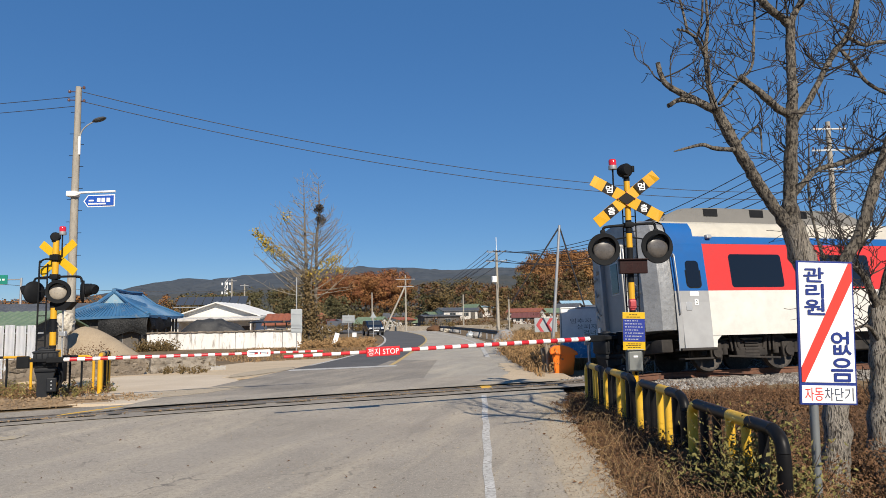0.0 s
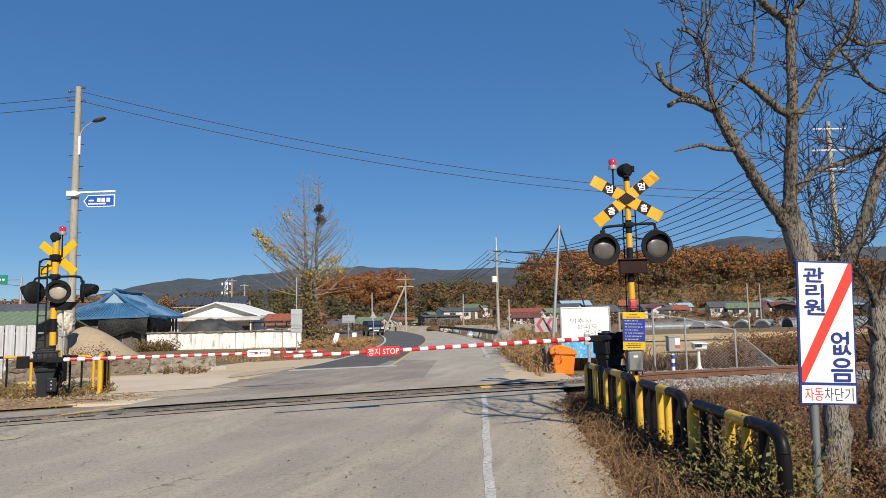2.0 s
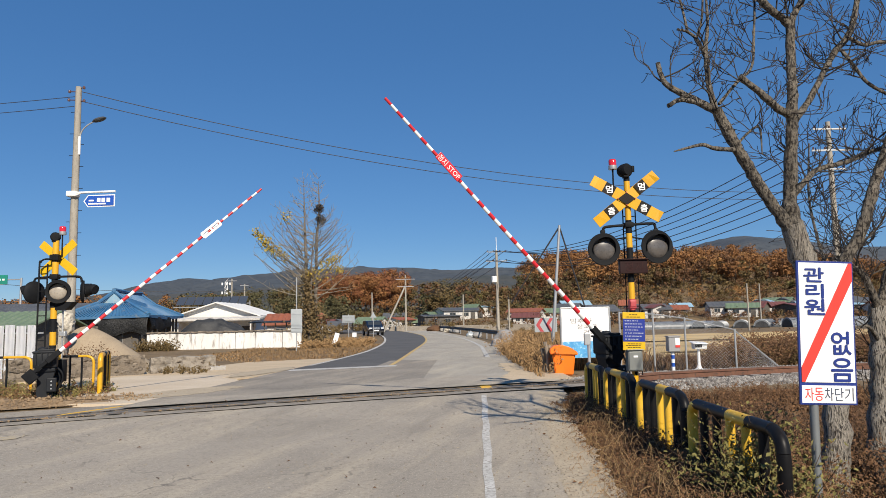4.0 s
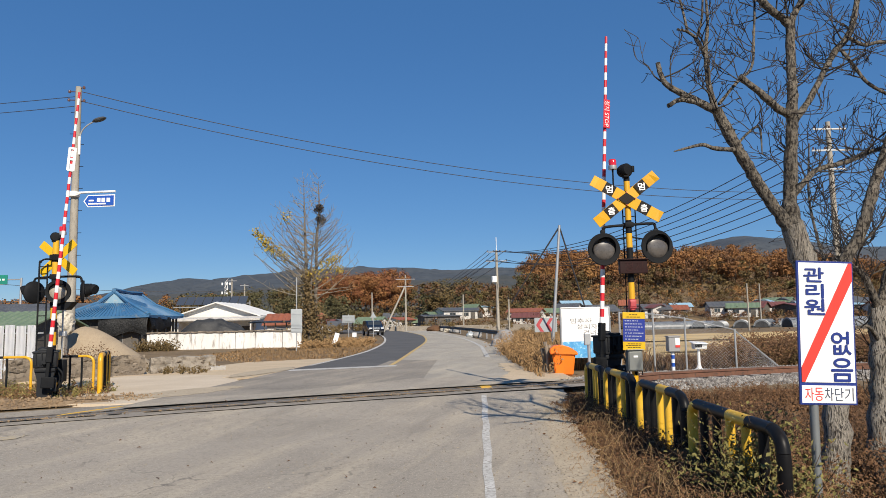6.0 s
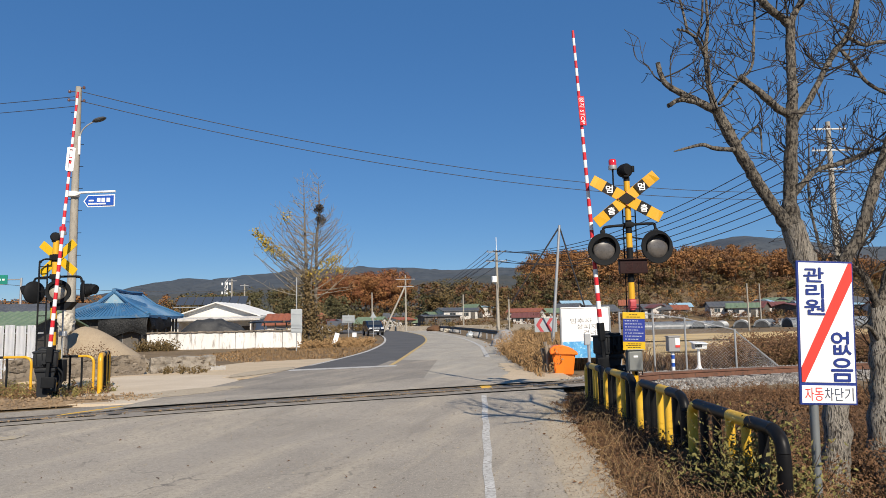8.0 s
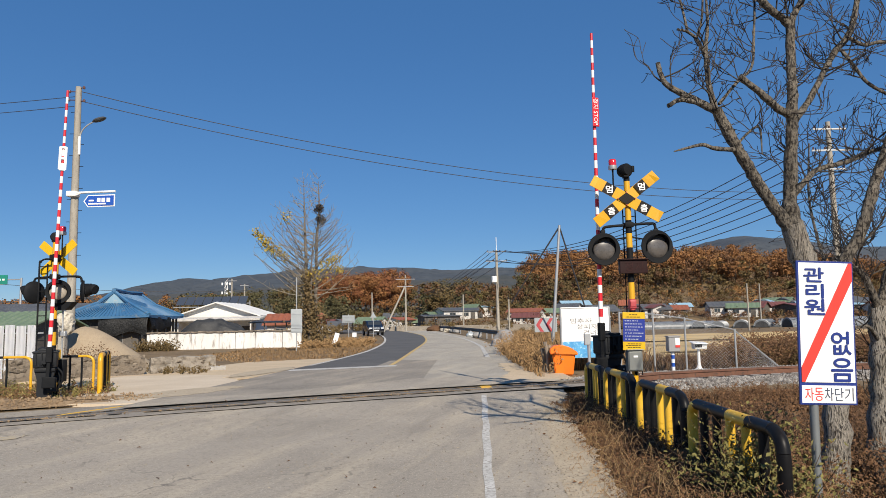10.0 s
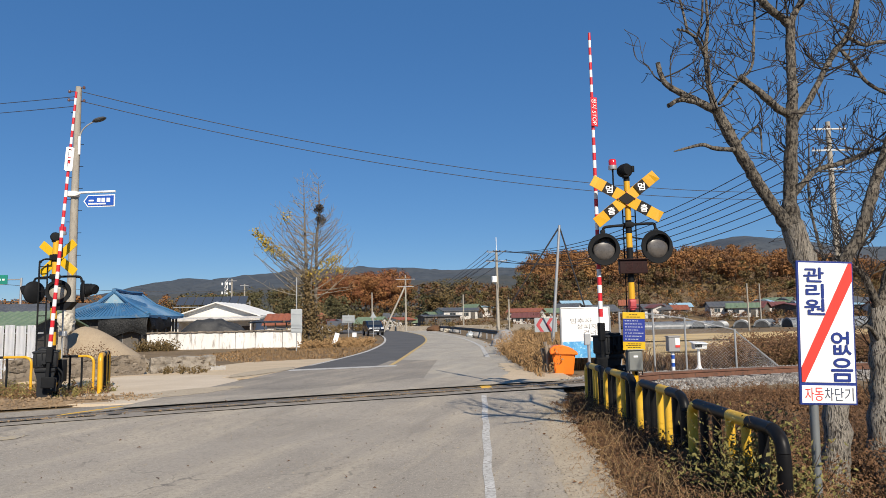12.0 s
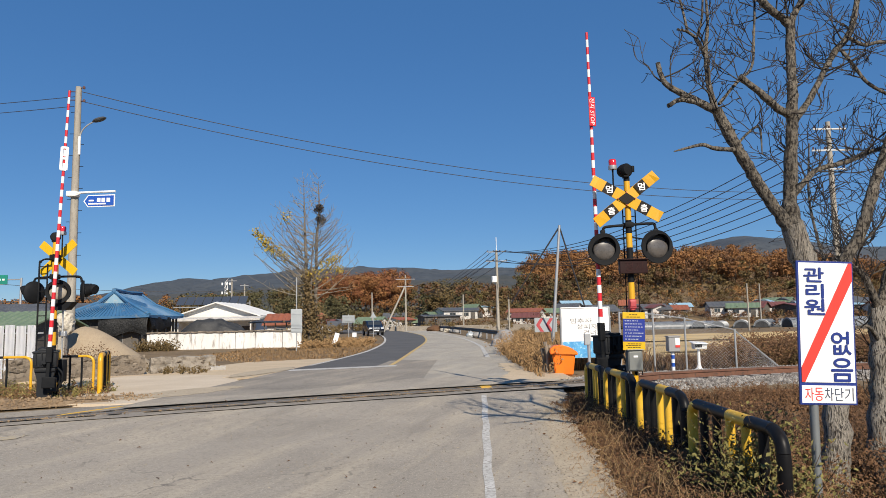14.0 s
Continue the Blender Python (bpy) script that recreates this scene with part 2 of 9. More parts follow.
# ---- roads ----
def road_material(name, a, b, dust, edge=None):
    """Weathered asphalt: broad worn patches, dusty wheel streaks, pale and dark stone specks, hairline cracks."""
    m = surface(name, a, b, 0.4, tuple(x * 0.62 for x in a), 45, 0.92, bump=0.5, dist=0.007, lo2=0.56, hi2=0.74, bump_scale=110)
    nt = m.node_tree
    bsdf = nt.nodes["Principled BSDF"]
    colour = bsdf.inputs["Base Color"].links[0].from_socket
    for size, lo, hi, tone in (((0.75, 6.0, 1.0), 0.47, 0.80, dust), ((0.42, 4.0, 1.0), 0.54, 0.86, tuple(x * 0.72 for x in a)), ((1.9, 2.6, 1.0), 0.58, 0.90, dust)):
        along = nt.nodes.new("ShaderNodeMapping")
        along.vector_type = "TEXTURE"
        along.inputs["Rotation"].default_value = (0, 0, radians(-15.5))
        along.inputs["Scale"].default_value = size
        along.inputs["Location"].default_value = (size[1], size[0] * 9, 0)
        nt.links.new(nt.nodes.new("ShaderNodeTexCoord").outputs["Object"], along.inputs[0])
        tex = nt.nodes.new("ShaderNodeTexNoise")
        tex.inputs["Scale"].default_value, tex.inputs["Detail"].default_value = 1.0, 7
        tex.inputs["Roughness"].default_value = 0.68
        nt.links.new(along.outputs[0], tex.inputs["Vector"])
        span = nt.nodes.new("ShaderNodeMapRange")
        span.inputs[1].default_value, span.inputs[2].default_value = lo, hi
        nt.links.new(tex.outputs[0], span.inputs[0])
        colour = ramp_mix(nt, span.outputs[0], colour, tone)
    grain = noise_fac(nt, 16, 8, 0.50, 0.66, rough=0.8)
    colour = ramp_mix(nt, grain, colour, tuple(x * 0.72 for x in a))
    pale = noise_fac(nt, 42, 4, 0.57, 0.65, rough=0.75)
    colour = ramp_mix(nt, pale, colour, tuple(min(x * 1.5, 0.6) for x in b))
    dark = noise_fac(nt, 28, 3, 0.66, 0.72)
    colour = ramp_mix(nt, dark, colour, tuple(x * 0.5 for x in a))
    cell = nt.nodes.new("ShaderNodeTexVoronoi")
    cell.feature = "DISTANCE_TO_EDGE"
    cell.inputs["Scale"].default_value = 0.55
    warp = nt.nodes.new("ShaderNodeTexNoise")
    warp.inputs["Scale"].default_value, warp.inputs["Detail"].default_value = 1.6, 8
    where = nt.nodes.new("ShaderNodeTexCoord").outputs["Object"]
    nt.links.new(where, warp.inputs["Vector"])
    add = nt.nodes.new("ShaderNodeVectorMath")
    add.operation = "MULTIPLY_ADD"
    nt.links.new(warp.outputs["Color"], add.inputs[0])
    add.inputs[1].default_value = (1.3, 1.3, 0)
    nt.links.new(where, add.inputs[2])
    nt.links.new(add.outputs[0], cell.inputs["Vector"])
    crack = nt.nodes.new("ShaderNodeMapRange")
    crack.inputs[1].default_value, crack.inputs[2].default_value = 0.010, 0.002
    nt.links.new(cell.outputs["Distance"], crack.inputs[0])
    thin = nt.nodes.new("ShaderNodeMath")
    thin.operation = "MULTIPLY"
    nt.links.new(crack.outputs[0], thin.inputs[0])
    nt.links.new(noise_fac(nt, 0.5, 3, 0.50, 0.62), thin.inputs[1])
    colour = ramp_mix(nt, thin.outputs[0], colour, tuple(x * 0.62 for x in a))
    if edge:
        # dust along a line in plan: edge = (slope, where it starts, where it covers)
        place = nt.nodes.new("ShaderNodeSeparateXYZ")
        nt.links.new(where, place.inputs[0])
        side = nt.nodes.new("ShaderNodeMath")
        side.operation = "MULTIPLY_ADD"
        side.inputs[1].default_value = -edge[0]
        nt.links.new(place.outputs[1], side.inputs[0])
        nt.links.new(place.outputs[0], side.inputs[2])
        cloud = nt.nodes.new("ShaderNodeTexNoise")
        cloud.inputs["Scale"].default_value, cloud.inputs["Detail"].default_value = 1.7, 9
        cloud.inputs["Roughness"].default_value = 0.68
        nt.links.new(where, cloud.inputs["Vector"])
        blur = nt.nodes.new("ShaderNodeMath")
        blur.operation = "MULTIPLY_ADD"
        blur.inputs[1].default_value = 1.5
        nt.links.new(cloud.outputs[0], blur.inputs[0])
        nt.links.new(side.outputs[0], blur.inputs[2])
        cover = nt.nodes.new("ShaderNodeMapRange")
        cover.inputs[1].default_value, cover.inputs[2].default_value = edge[1] + 0.75, edge[2] + 0.75
        cover.inputs[4].default_value = 0.75
        nt.links.new(blur.outputs[0], cover.inputs[0])
        colour = ramp_mix(nt, cover.outputs[0], colour, (0.44, 0.365, 0.265))
    nt.links.new(colour, bsdf.inputs["Base Color"])
    return m


M["asphalt_old"] = road_material("old grey asphalt", (0.30, 0.272, 0.228), (0.39, 0.355, 0.297), (0.50, 0.43, 0.325))
M["asphalt_mid"] = road_material("patched asphalt", (0.205, 0.182, 0.152), (0.295, 0.26, 0.215), (0.42, 0.36, 0.275))


def build_roads():
    rng = random.Random(11)
    ys = list(np.arange(-12, 15.6, 0.4))
    # the near road ends along the track
    def right_edge(y):
        return max(0.75, 0.88 + 0.095 * (y - 4)) + 0.10 * smooth01((y - 10) / 5) + 0.07 * noise.noise((y * 1.3, 3, 0))
    left, right = [], []
    for y in ys:
        left.append((-16 + 0 * y, y))
        right.append((right_edge(y), y))
    bm = bmesh.new()
    cols = 40
    rows = []
    for l, r in zip(left, right):
        row = []
        for k in range(cols + 1):
            x = l[0] + (r[0] - l[0]) * k / cols
            lim = track_y(x) - 1.25
            row.append(bm.verts.new((x, -12 + (l[1] + 12) * (lim + 12) / 27.6, 0.0)))
        rows.append(row)
    for a, b in zip(rows, rows[1:]):
        for k in range(cols):
            bm.faces.new((a[k], a[k + 1], b[k + 1], b[k]))
    rim = [r[-1] for r in rows]
    low = [bm.verts.new(v.co + Vector((0.04, 0, -0.15))) for v in rim]
    for i in range(len(rim) - 1):
        bm.faces.new((rim[i], rim[i + 1], low[i + 1], low[i]))
    bmesh.ops.recalc_face_normals(bm, faces=bm.faces)
    tagged(settle(part("road_near", bm, M["asphalt_near"])), "old dusty grey asphalt road before the crossing", "road", kind="structure")

    # past the track: the right lane light grey, the left lane newly laid
    centre = curve_points([(-2.6, 18.5), (-1.99, 25.7), (-1.7, 37.6), (-1.45, 52), (-1.7, 64), (-2.7, 80), (-5.4, 102), (-9.6, 125), (-20, 165), (-40, 220)], 8)
    right_l = curve_points([(2.6, 18.9), (2.2, 25.5), (2.5, 35), (2.75, 43.7), (2.4, 60), (1.0, 80), (-1.9, 109), (-6.4, 138), (-17, 178), (-36, 236)], 8)
    left_l = curve_points([(-4.9, 18.2), (-5.3, 21.0), (-5.5, 23.4), (-4.75, 31), (-4.3, 40), (-4.7, 54), (-6.3, 72.5), (-8.6, 89), (-12.5, 102), (-24, 135), (-44, 200)], 8)
    ribbon("road_far_lane", centre, [(p.x + 0.25, p.y) for p in right_l], 0.0, 0.2, M["asphalt_old"], "worn light grey asphalt lane beyond the crossing", cols=6, ragged=0.03)
    ribbon("road_new_lane", left_l, centre, 0.0, 0.2, M["asphalt_new"], "freshly laid dark asphalt lane of a bending road", cols=6)
    # a dark patch in front of the fresh asphalt, and the dusty strip along the rails
    def sheet(name, rows, z, mat, label):
        bm = bmesh.new()
        grid = [[bm.verts.new((x, y, z)) for x, y in row] for row in rows]
        for a, b in zip(grid, grid[1:]):
            for k in range(len(a) - 1):
                bm.faces.new((a[k], a[k + 1], b[k + 1], b[k]))
        bmesh.ops.recalc_face_normals(bm, faces=bm.faces)
        return tagged(part(name, bm, M[mat]), label, "road", kind="structure")
    rows = []
    for j in range(25):
        v = j / 24
        row = []
        for k in range(17):
            u = k / 16
            x0, x1 = -6.5 + 5.8 * u, (-5.3 + 5.0 * u if v < 0.75 else -1.8 + 1.5 * u)
            low = track_y(x0) + 1.6
            high = 24.3 + 1.0 * min(1, u / 0.62) if u < 0.62 else 29.1
            x = x0 + (-5.4 + 5.1 * u - x0) * v
            row.append((x, low + (high - low) * v))
        rows.append(row)
    sheet("road_patch", rows, 0.003, "asphalt_mid", "dark patched asphalt with a square-cut edge")
    rows = []
    for j in range(7):
        row = []
        for i in range(41):
            x = -6.4 + 9.4 * i / 40
            a, b = track_y(x) + 0.95, track_y(x) + 2.3 + 1.6 * smooth01((x + 4) / 3) - 1.0 * smooth01((x - 0.5) / 2) + 0.45 * noise.noise((x * 0.8, 0, 5)) + 0.12 * noise.noise((x * 4, 0, 7))
            row.append((x, a + (b - a) * j / 6))
        rows.append(row)
    sheet("road_strip", rows, 0.006, "asphalt_near", "dusty worn asphalt along the far rail")
    # dust drifted over the lane beside the bin
    ribbon("dust_drift", [(1.9 - 0.35 * smooth01((22 - y) / 3) + 0.22 * noise.noise((y * 1.5, 4, 0)) + 0.1 * noise.noise((y * 6, 4, 0)), y) for y in np.arange(18.9, 26, 0.15)], [(3.4, y) for y in np.arange(18.9, 26, 0.15)], 0.009, 0.01, M["sand"], "sandy dust drifted over the edge of the lane", "dust", cols=3)
    # sandy yard and dusty apron to the left of the road
    ribbon("sandy_yard", [(-13.5, 21.6), (-11, 24.5), (-9.2, 27.2), (-8.2, 30.0), (-6.6, 31.2), (-5.3, 32.0)], [(-6.6, 20.4), (-5.5, 22.6), (-5.0, 25.2), (-4.8, 27.5), (-4.7, 29.6), (-4.7, 31.0)], -0.004, 0.1, M["sand"], "pale sandy yard beside the road", "yard", ragged=0.15, cols=8)
    def feather(y, f, a):
        return a * (noise.noise((y * 0.7, f, 0)) + 0.5 * noise.noise((y * 2.9, f, 1)) + 0.3 * noise.noise((y * 9, f, 2)))
    pad = []
    for k in range(121):
        u = k / 120
        y = 14.9 + 7.8 * u
        pad.append((-5.9 + 0.9 * smooth01((y - 15) / 3) - 1.9 * smooth01((y - 18.5) / 4) + feather(y, 4, 0.45), y))
    ribbon("apron", [(-16 + 5.6 * smooth01((y - 15.2) / 6), y + 0.4) for x, y in pad], pad, 0.002, 0.1, M["concrete_pad"], "dusty concrete apron by the crossing", "yard", cols=8)
    # sand drifted over the seams beside the apron
    for f, x0, y0, x1, y1, w in ((11, -7.1, 15.6, -5.5, 18.6, 0.8), (13, -6.5, 21.6, -5.6, 26.2, 0.55)):
        rows = []
        for k in range(91):
            u = k / 90
            y = y0 + (y1 - y0) * u
            x = x0 + (x1 - x0) * u
            half = w * math.sin(math.pi * u) ** 0.6
            if abs(y1 - y0) > abs(x1 - x0):
                rows.append(((x - half + feather(u * 9, f, 0.25 * half), y), (x + half + feather(u * 9, f + 50, 0.45 * half), y)))
            else:
                rows.append(((x, y + half + feather(u * 9, f, 0.3 * half)), (x, y - half + feather(u * 9, f + 50, 0.3 * half))))
        ribbon("dust_drift", [r[0] for r in rows], [r[1] for r in rows], 0.010, 0.002, M["sand_dust"], "sandy dust drifted across the asphalt", "dust", cols=3)
    # sandy shoulder between the near asphalt and the grass
    def rag(y, f):
        return 0.20 * noise.noise((y * 1.1, f, 0)) + 0.09 * noise.noise((y * 3.7, f, 1)) + 0.05 * noise.noise((y * 11, f, 2))
    steps = np.concatenate((np.arange(-12, 3, 0.3), np.arange(3, 15.4, 0.04)))
    verge = ribbon("sandy_shoulder", [(right_edge(y) - 0.05 + 0.15 * rag(y, 8), y) for y in steps], [(right_edge(y) + 0.45 + rag(y, 3), y) for y in steps], 0.003, 0.004, M["sand_dust"], "pale sandy shoulder of the near road", "verge", cols=3)
    settle(verge)

    ribbon("sandy_shoulder", [(2.45, y) for y in np.arange(19.4, 46, 0.5)], [(3.3 + 0.3 * noise.noise((y, 2, 0)), y) for y in np.arange(19.4, 46, 0.5)], -0.006, 0.1, M["sand"], "pale sandy shoulder of the far lane", "verge", ragged=0.12, cols=3)
    # markings
    def line(name, pts, width, mat, label, z=0.009):
        return ribbon(name, [(p[0] - width / 2, p[1]) for p in pts], [(p[0] + width / 2, p[1]) for p in pts], z, 0.004, M[mat], label, "road marking", cols=1, ragged=0.005)
    near_line = line("edge_line", [(0.38 + 0.0506 * (y - 6.6) + 0.008 * math.sin(y * 3), y) for y in np.arange(-12.0, 14.8, 0.2)], 0.10, "line_white", "worn white edge line on the near road", 0.004)
    settle(near_line)
    line("edge_line", [(p.x, p.y) for p in curve_points([(1.80, 30.0), (1.98, 36), (2.14, 43), (1.98, 52), (1.43, 64), (0.19, 77.6), (-2.1, 98.6), (-6.2, 122), (-14, 150)], 8)], 0.2, "line_white", "white edge line along the far lane")
    line("edge_line", [(p.x + 0.1, p.y) for p in left_l[20:66]], 0.18, "line_white", "fresh white edge line along the dark lane")
    line("centre_line", [(p.x, p.y) for p in centre[8:64]], 0.16, "line_yellow", "yellow centre line of the bending road")
    bm = bmesh.new()
    a, b = Vector((-5.3, 23.75, 0.012)), Vector((-1.75, 25.2, 0.012))
    for i in range(24):
        p, q = a.lerp(b, i / 24), a.lerp(b, (i + 1) / 24)
        w = Vector((0, 0.8, 0))
        bm.faces.new([bm.verts.new(v) for v in (p, q, q + w, p + w)])
    tagged(part("stop_line", bm, M["line_white"]), "white stop line across the dark lane", "road marking", kind="structure")
    # short yellow marks by the rails
    for x0, y0, x1, y1, w in ((-6.95, 12.75, -6.35, 14.0, 0.26), (-6.7, 9.75, -6.1, 10.2, 0.30)):
        bm = bmesh.new()
        low = 0.036 if y0 > 12 else 0.008
        p, q = Vector((x0, y0, low)), Vector((x1, y1, low))
        for i in range(8):
            u, v = p.lerp(q, i / 8), p.lerp(q, (i + 1) / 8)
            ra, rb = 0.5 + 0.5 * noise.noise((i * 0.9, x0, 0)), 0.5 + 0.5 * noise.noise((i * 0.9 + 0.9, x0, 0))
            bm.faces.new([bm.verts.new(t) for t in (u, v, v + Vector((0, w * (0.6 + rb), 0)), u + Vector((0, w * (0.6 + ra), 0)))])
        mark = part("yellow_mark", bm, M["yellow_bright" if y0 > 12 else "yellow_faded"])
        if y0 < 12:
            settle(mark)
        tagged(mark, "scuffed yellow mark on the road by the rails", "road marking", kind="structure")
    bm = bmesh.new()
    box(bm, (0.26, 0.42, 0.012), (0.95, 16.98, 0.012), (0, 0, 4), 0.003)
    tagged(part("yellow_block", bm, M["yellow_bright"]), "small bright yellow mark between the rails", "road marking", kind="structure")


def road_grit():
    """Small loose stones and crumbs lying on the near road."""
    rng = random.Random(77)
    verts, faces = [], []
    for i in range(4200):
        x, y = rng.uniform(-11, 1.6), rng.uniform(3.5, 14.2)
        if i >= 2600:
            # thicker towards the verge
            x = 0.95 + 0.095 * (y - 4) - abs(rng.gauss(0, 0.30)) + 0.12
        if y > track_y(x) - 1.4 or noise.noise((x * 0.5, y * 0.25, 3)) < (-0.15 if i < 2600 else -0.4):
            continue
        r = rng.uniform(0.004, 0.013)
        z = near_rise(x, y)
        base = len(verts)
        for v in ((1, 0, 0.4), (-1, 0.2, 0.4), (0, 1, 0.4), (0.1, -1, 0.4), (0, 0, 1.1), (0, 0, -0.2)):
            verts.append((x + v[0] * r * rng.uniform(0.6, 1.3), y + v[1] * r * rng.uniform(0.6, 1.3), z + v[2] * r))
        for f in ((0, 2, 4), (2, 1, 4), (1, 3, 4), (3, 0, 4), (2, 0, 5), (1, 2, 5), (3, 1, 5), (0, 3, 5)):
            faces.append(tuple(base + k for k in f))
    tagged(mesh_part("road_grit", verts, faces, M["grit"]), "loose pale grit scattered on the near road", "gravel", kind="stuff")


M["grit"] = surface("pale grit", (0.50, 0.43, 0.33), (0.36, 0.305, 0.23), 4, None, 30, 0.95, bump=0, island=(0.17, 0.145, 0.11))
road_grit()
M["yellow_faded"] = surface("faded yellow paint on asphalt", (0.42, 0.335, 0.19), (0.36, 0.315, 0.25), 7, (0.29, 0.265, 0.225), 24, 0.9, bump=0.3, dist=0.006)
M["asphalt_near"] = road_material("dusty grey asphalt", (0.275, 0.243, 0.200), (0.358, 0.315, 0.258), (0.50, 0.425, 0.315), (0.095, 0.26, 0.62))
build_roads()


# ---- railway track ----
def build_track():
    rng = random.Random(5)
    track = thing("railway_track", pose(0, 0, 0), "rusty single railway track on grey ballast", "railway track", kind="structure")
    def offset_line(off, x0, x1, step):
        out = []
        for x in np.arange(x0, x1, step):
            s = (track_y(x + 0.05) - track_y(x - 0.05)) / 0.1
            n = Vector((-s, 1, 0)).normalized()
            out.append(Vector((x, track_y(x), 0)) + n * off)
        return out
    def rise(x):
        return 0.0 + 0.13 * smooth01((x - 2.0) / 3.5)
    section = ((-0.036, 0.0), (0.036, 0.0), (0.036, -0.03), (0.009, -0.045), (0.009, -0.13), (0.065, -0.15), (-0.065, -0.15), (-0.009, -0.13), (-0.009, -0.045), (-0.036, -0.03))
    for off in (-0.755, 0.755):
        line = offset_line(off, -26, 120, 1.0)
        verts, faces = [], []
        for i, p in enumerate(line):
            q = line[min(i + 1, len(line) - 1)] - line[max(i - 1, 0)]
            n = Vector((-q.y, q.x, 0)).normalized()
            for u, v in section:
                verts.append(tuple(p + n * u + Vector((0, 0, 0.022 + v + rise(p.x) + cant(off)))))
        k = len(section)
        for i in range(len(line) - 1):
            for j in range(k):
                faces.append((i * k + j, i * k + (j + 1) % k, (i + 1) * k + (j + 1) % k, (i + 1) * k + j))
        worn = [1 if -10.2 < line[i].x < 3.0 else 0 for i in range(len(line) - 1) for _ in range(k)]
        mesh_part("rail", verts, faces, [M["rail_rust"], M["rail_worn"]], track, indices=worn)
    # flangeway strips in the road: dark rubber and dirt beside each rail
    for off, w in ((-0.755 + 0.13, 0.18), (0.755 - 0.14, 0.20), (-0.755 - 0.17, 0.26), (0.755 + 0.16, 0.24)):
        a, b = offset_line(off - w / 2, -9.5, 3.2, 0.09), offset_line(off + w / 2, -9.5, 3.2, 0.09)
        bm = bmesh.new()
        rows = [(bm.verts.new(p + Vector((0, 0.13 * noise.noise((p.x * 1.1, off, 0)) + 0.06 * noise.noise((p.x * 5, off, 2)), 0.016 + cant(off - w / 2)))), bm.verts.new(q + Vector((0, 0.13 * noise.noise((p.x * 1.3, off, 5)) + 0.06 * noise.noise((p.x * 6, off, 7)), 0.016 + cant(off + w / 2))))) for p, q in zip(a, b)]
        for (p, q), (r, s) in zip(rows, rows[1:]):
            if noise.noise((p.co.x * 1.9, off * 3, 9)) + 0.5 * noise.noise((p.co.x * 7, off, 4)) < 0.16:
                bm.faces.new((p, r, s, q))
        bmesh.ops.delete(bm, geom=[v for v in bm.verts if not v.link_faces], context="VERTS")
        part("flangeway", bm, M["tar"], track, "dark dirty strip beside the rail")
    # the dirty bed that fills the gaps beside the rails
    bm = bmesh.new()
    rows = [[bm.verts.new(p + Vector((0, 0, 0.003 + cant(o)))) for o, p in zip(np.linspace(-0.98, 1.15, 7), line)] for line in zip(*[offset_line(float(o), -9.8, 3.3, 0.5) for o in np.linspace(-0.98, 1.15, 7)])]
    for r, q in zip(rows, rows[1:]):
        for k in range(6):
            bm.faces.new((r[k], q[k], q[k + 1], r[k + 1]))
    part("crossing_bed", bm, M["asphalt_deck"], track, "dirty filling beside the rails")
    # crossing deck between the rails
    a, b = offset_line(-0.6, -10.5, 3.4, 0.5), offset_line(0.6, -10.5, 3.4, 0.5)
    bm = bmesh.new()
    rows = [[bm.verts.new(p.lerp(q, k / 4) + Vector((0, 0, 0.01 + cant(-0.6 + 0.3 * k)))) for k in range(5)] for p, q in zip(a, b)]
    for r, s in zip(rows, rows[1:]):
        for k in range(4):
            bm.faces.new((r[k], s[k], s[k + 1], r[k + 1]))
    part("crossing_deck", bm, M["asphalt_deck"], track, "dirty asphalt deck between the rails")
    for side in (-1, 1):
        a, b = offset_line(side * 0.85, -10.5, 3.2, 0.5), offset_line(side * 1.45, -10.5, 3.2, 0.5)
        bm = bmesh.new()
        rows = [[bm.verts.new(p.lerp(q, k / 3) + Vector((0, 0.1 * noise.noise((p.x, k, side)) * (k == 3), 0.006 + (0.085 if side < 0 else -0.045 * (1 - k / 3))))) for k in range(4)] for p, q in zip(a, b)]
        for r, s in zip(rows, rows[1:]):
            for k in range(3):
                bm.faces.new((r[k], s[k], s[k + 1], r[k + 1]))
        bmesh.ops.recalc_face_normals(bm, faces=bm.faces)
        part("crossing_shoulder", bm, M["asphalt_mid"], track, "patched asphalt along the rail")
    # crumbs of earth and gravel swept against the rails on the crossing
    clods = []
    for _ in range(2600):
        x, off = rng.uniform(-9.6, 3.0), rng.choice((-1, -1, 1)) * rng.gauss(0.80, 0.16)
        if noise.noise((x * 1.4, off * 2, 6)) < -0.1 or abs(abs(off) - 0.755) < 0.045:
            continue
        s = (track_y(x + 0.05) - track_y(x - 0.05)) / 0.1
        c = Vector((x, track_y(x), 0.016 + cant(off))) + Vector((-s, 1, 0)).normalized() * off
        clods.append((c, rng.uniform(0.008, 0.024)))
    # sleepers to the right of the road
    bm0 = bmesh.new()
    box(bm0, (0.24, 2.4, 0.16), (0, 0, 0), bevel=0.02)
    first = None
    for i in range(60):
        x = 3.9 + i * 0.62
        s = (track_y(x + 0.1) - track_y(x - 0.1)) / 0.2
        m = pose(x, track_y(x), -0.04 - 0.13 + 0.035 + rise(x), 0, 0, math.degrees(math.atan(s)))
        if first is None:
            first = part("sleeper", bm0, M["sleeper"], track)
            first.matrix_basis = m
        else:
            o = new("sleeper", first.data)
            o.parent, o.matrix_basis = track, m
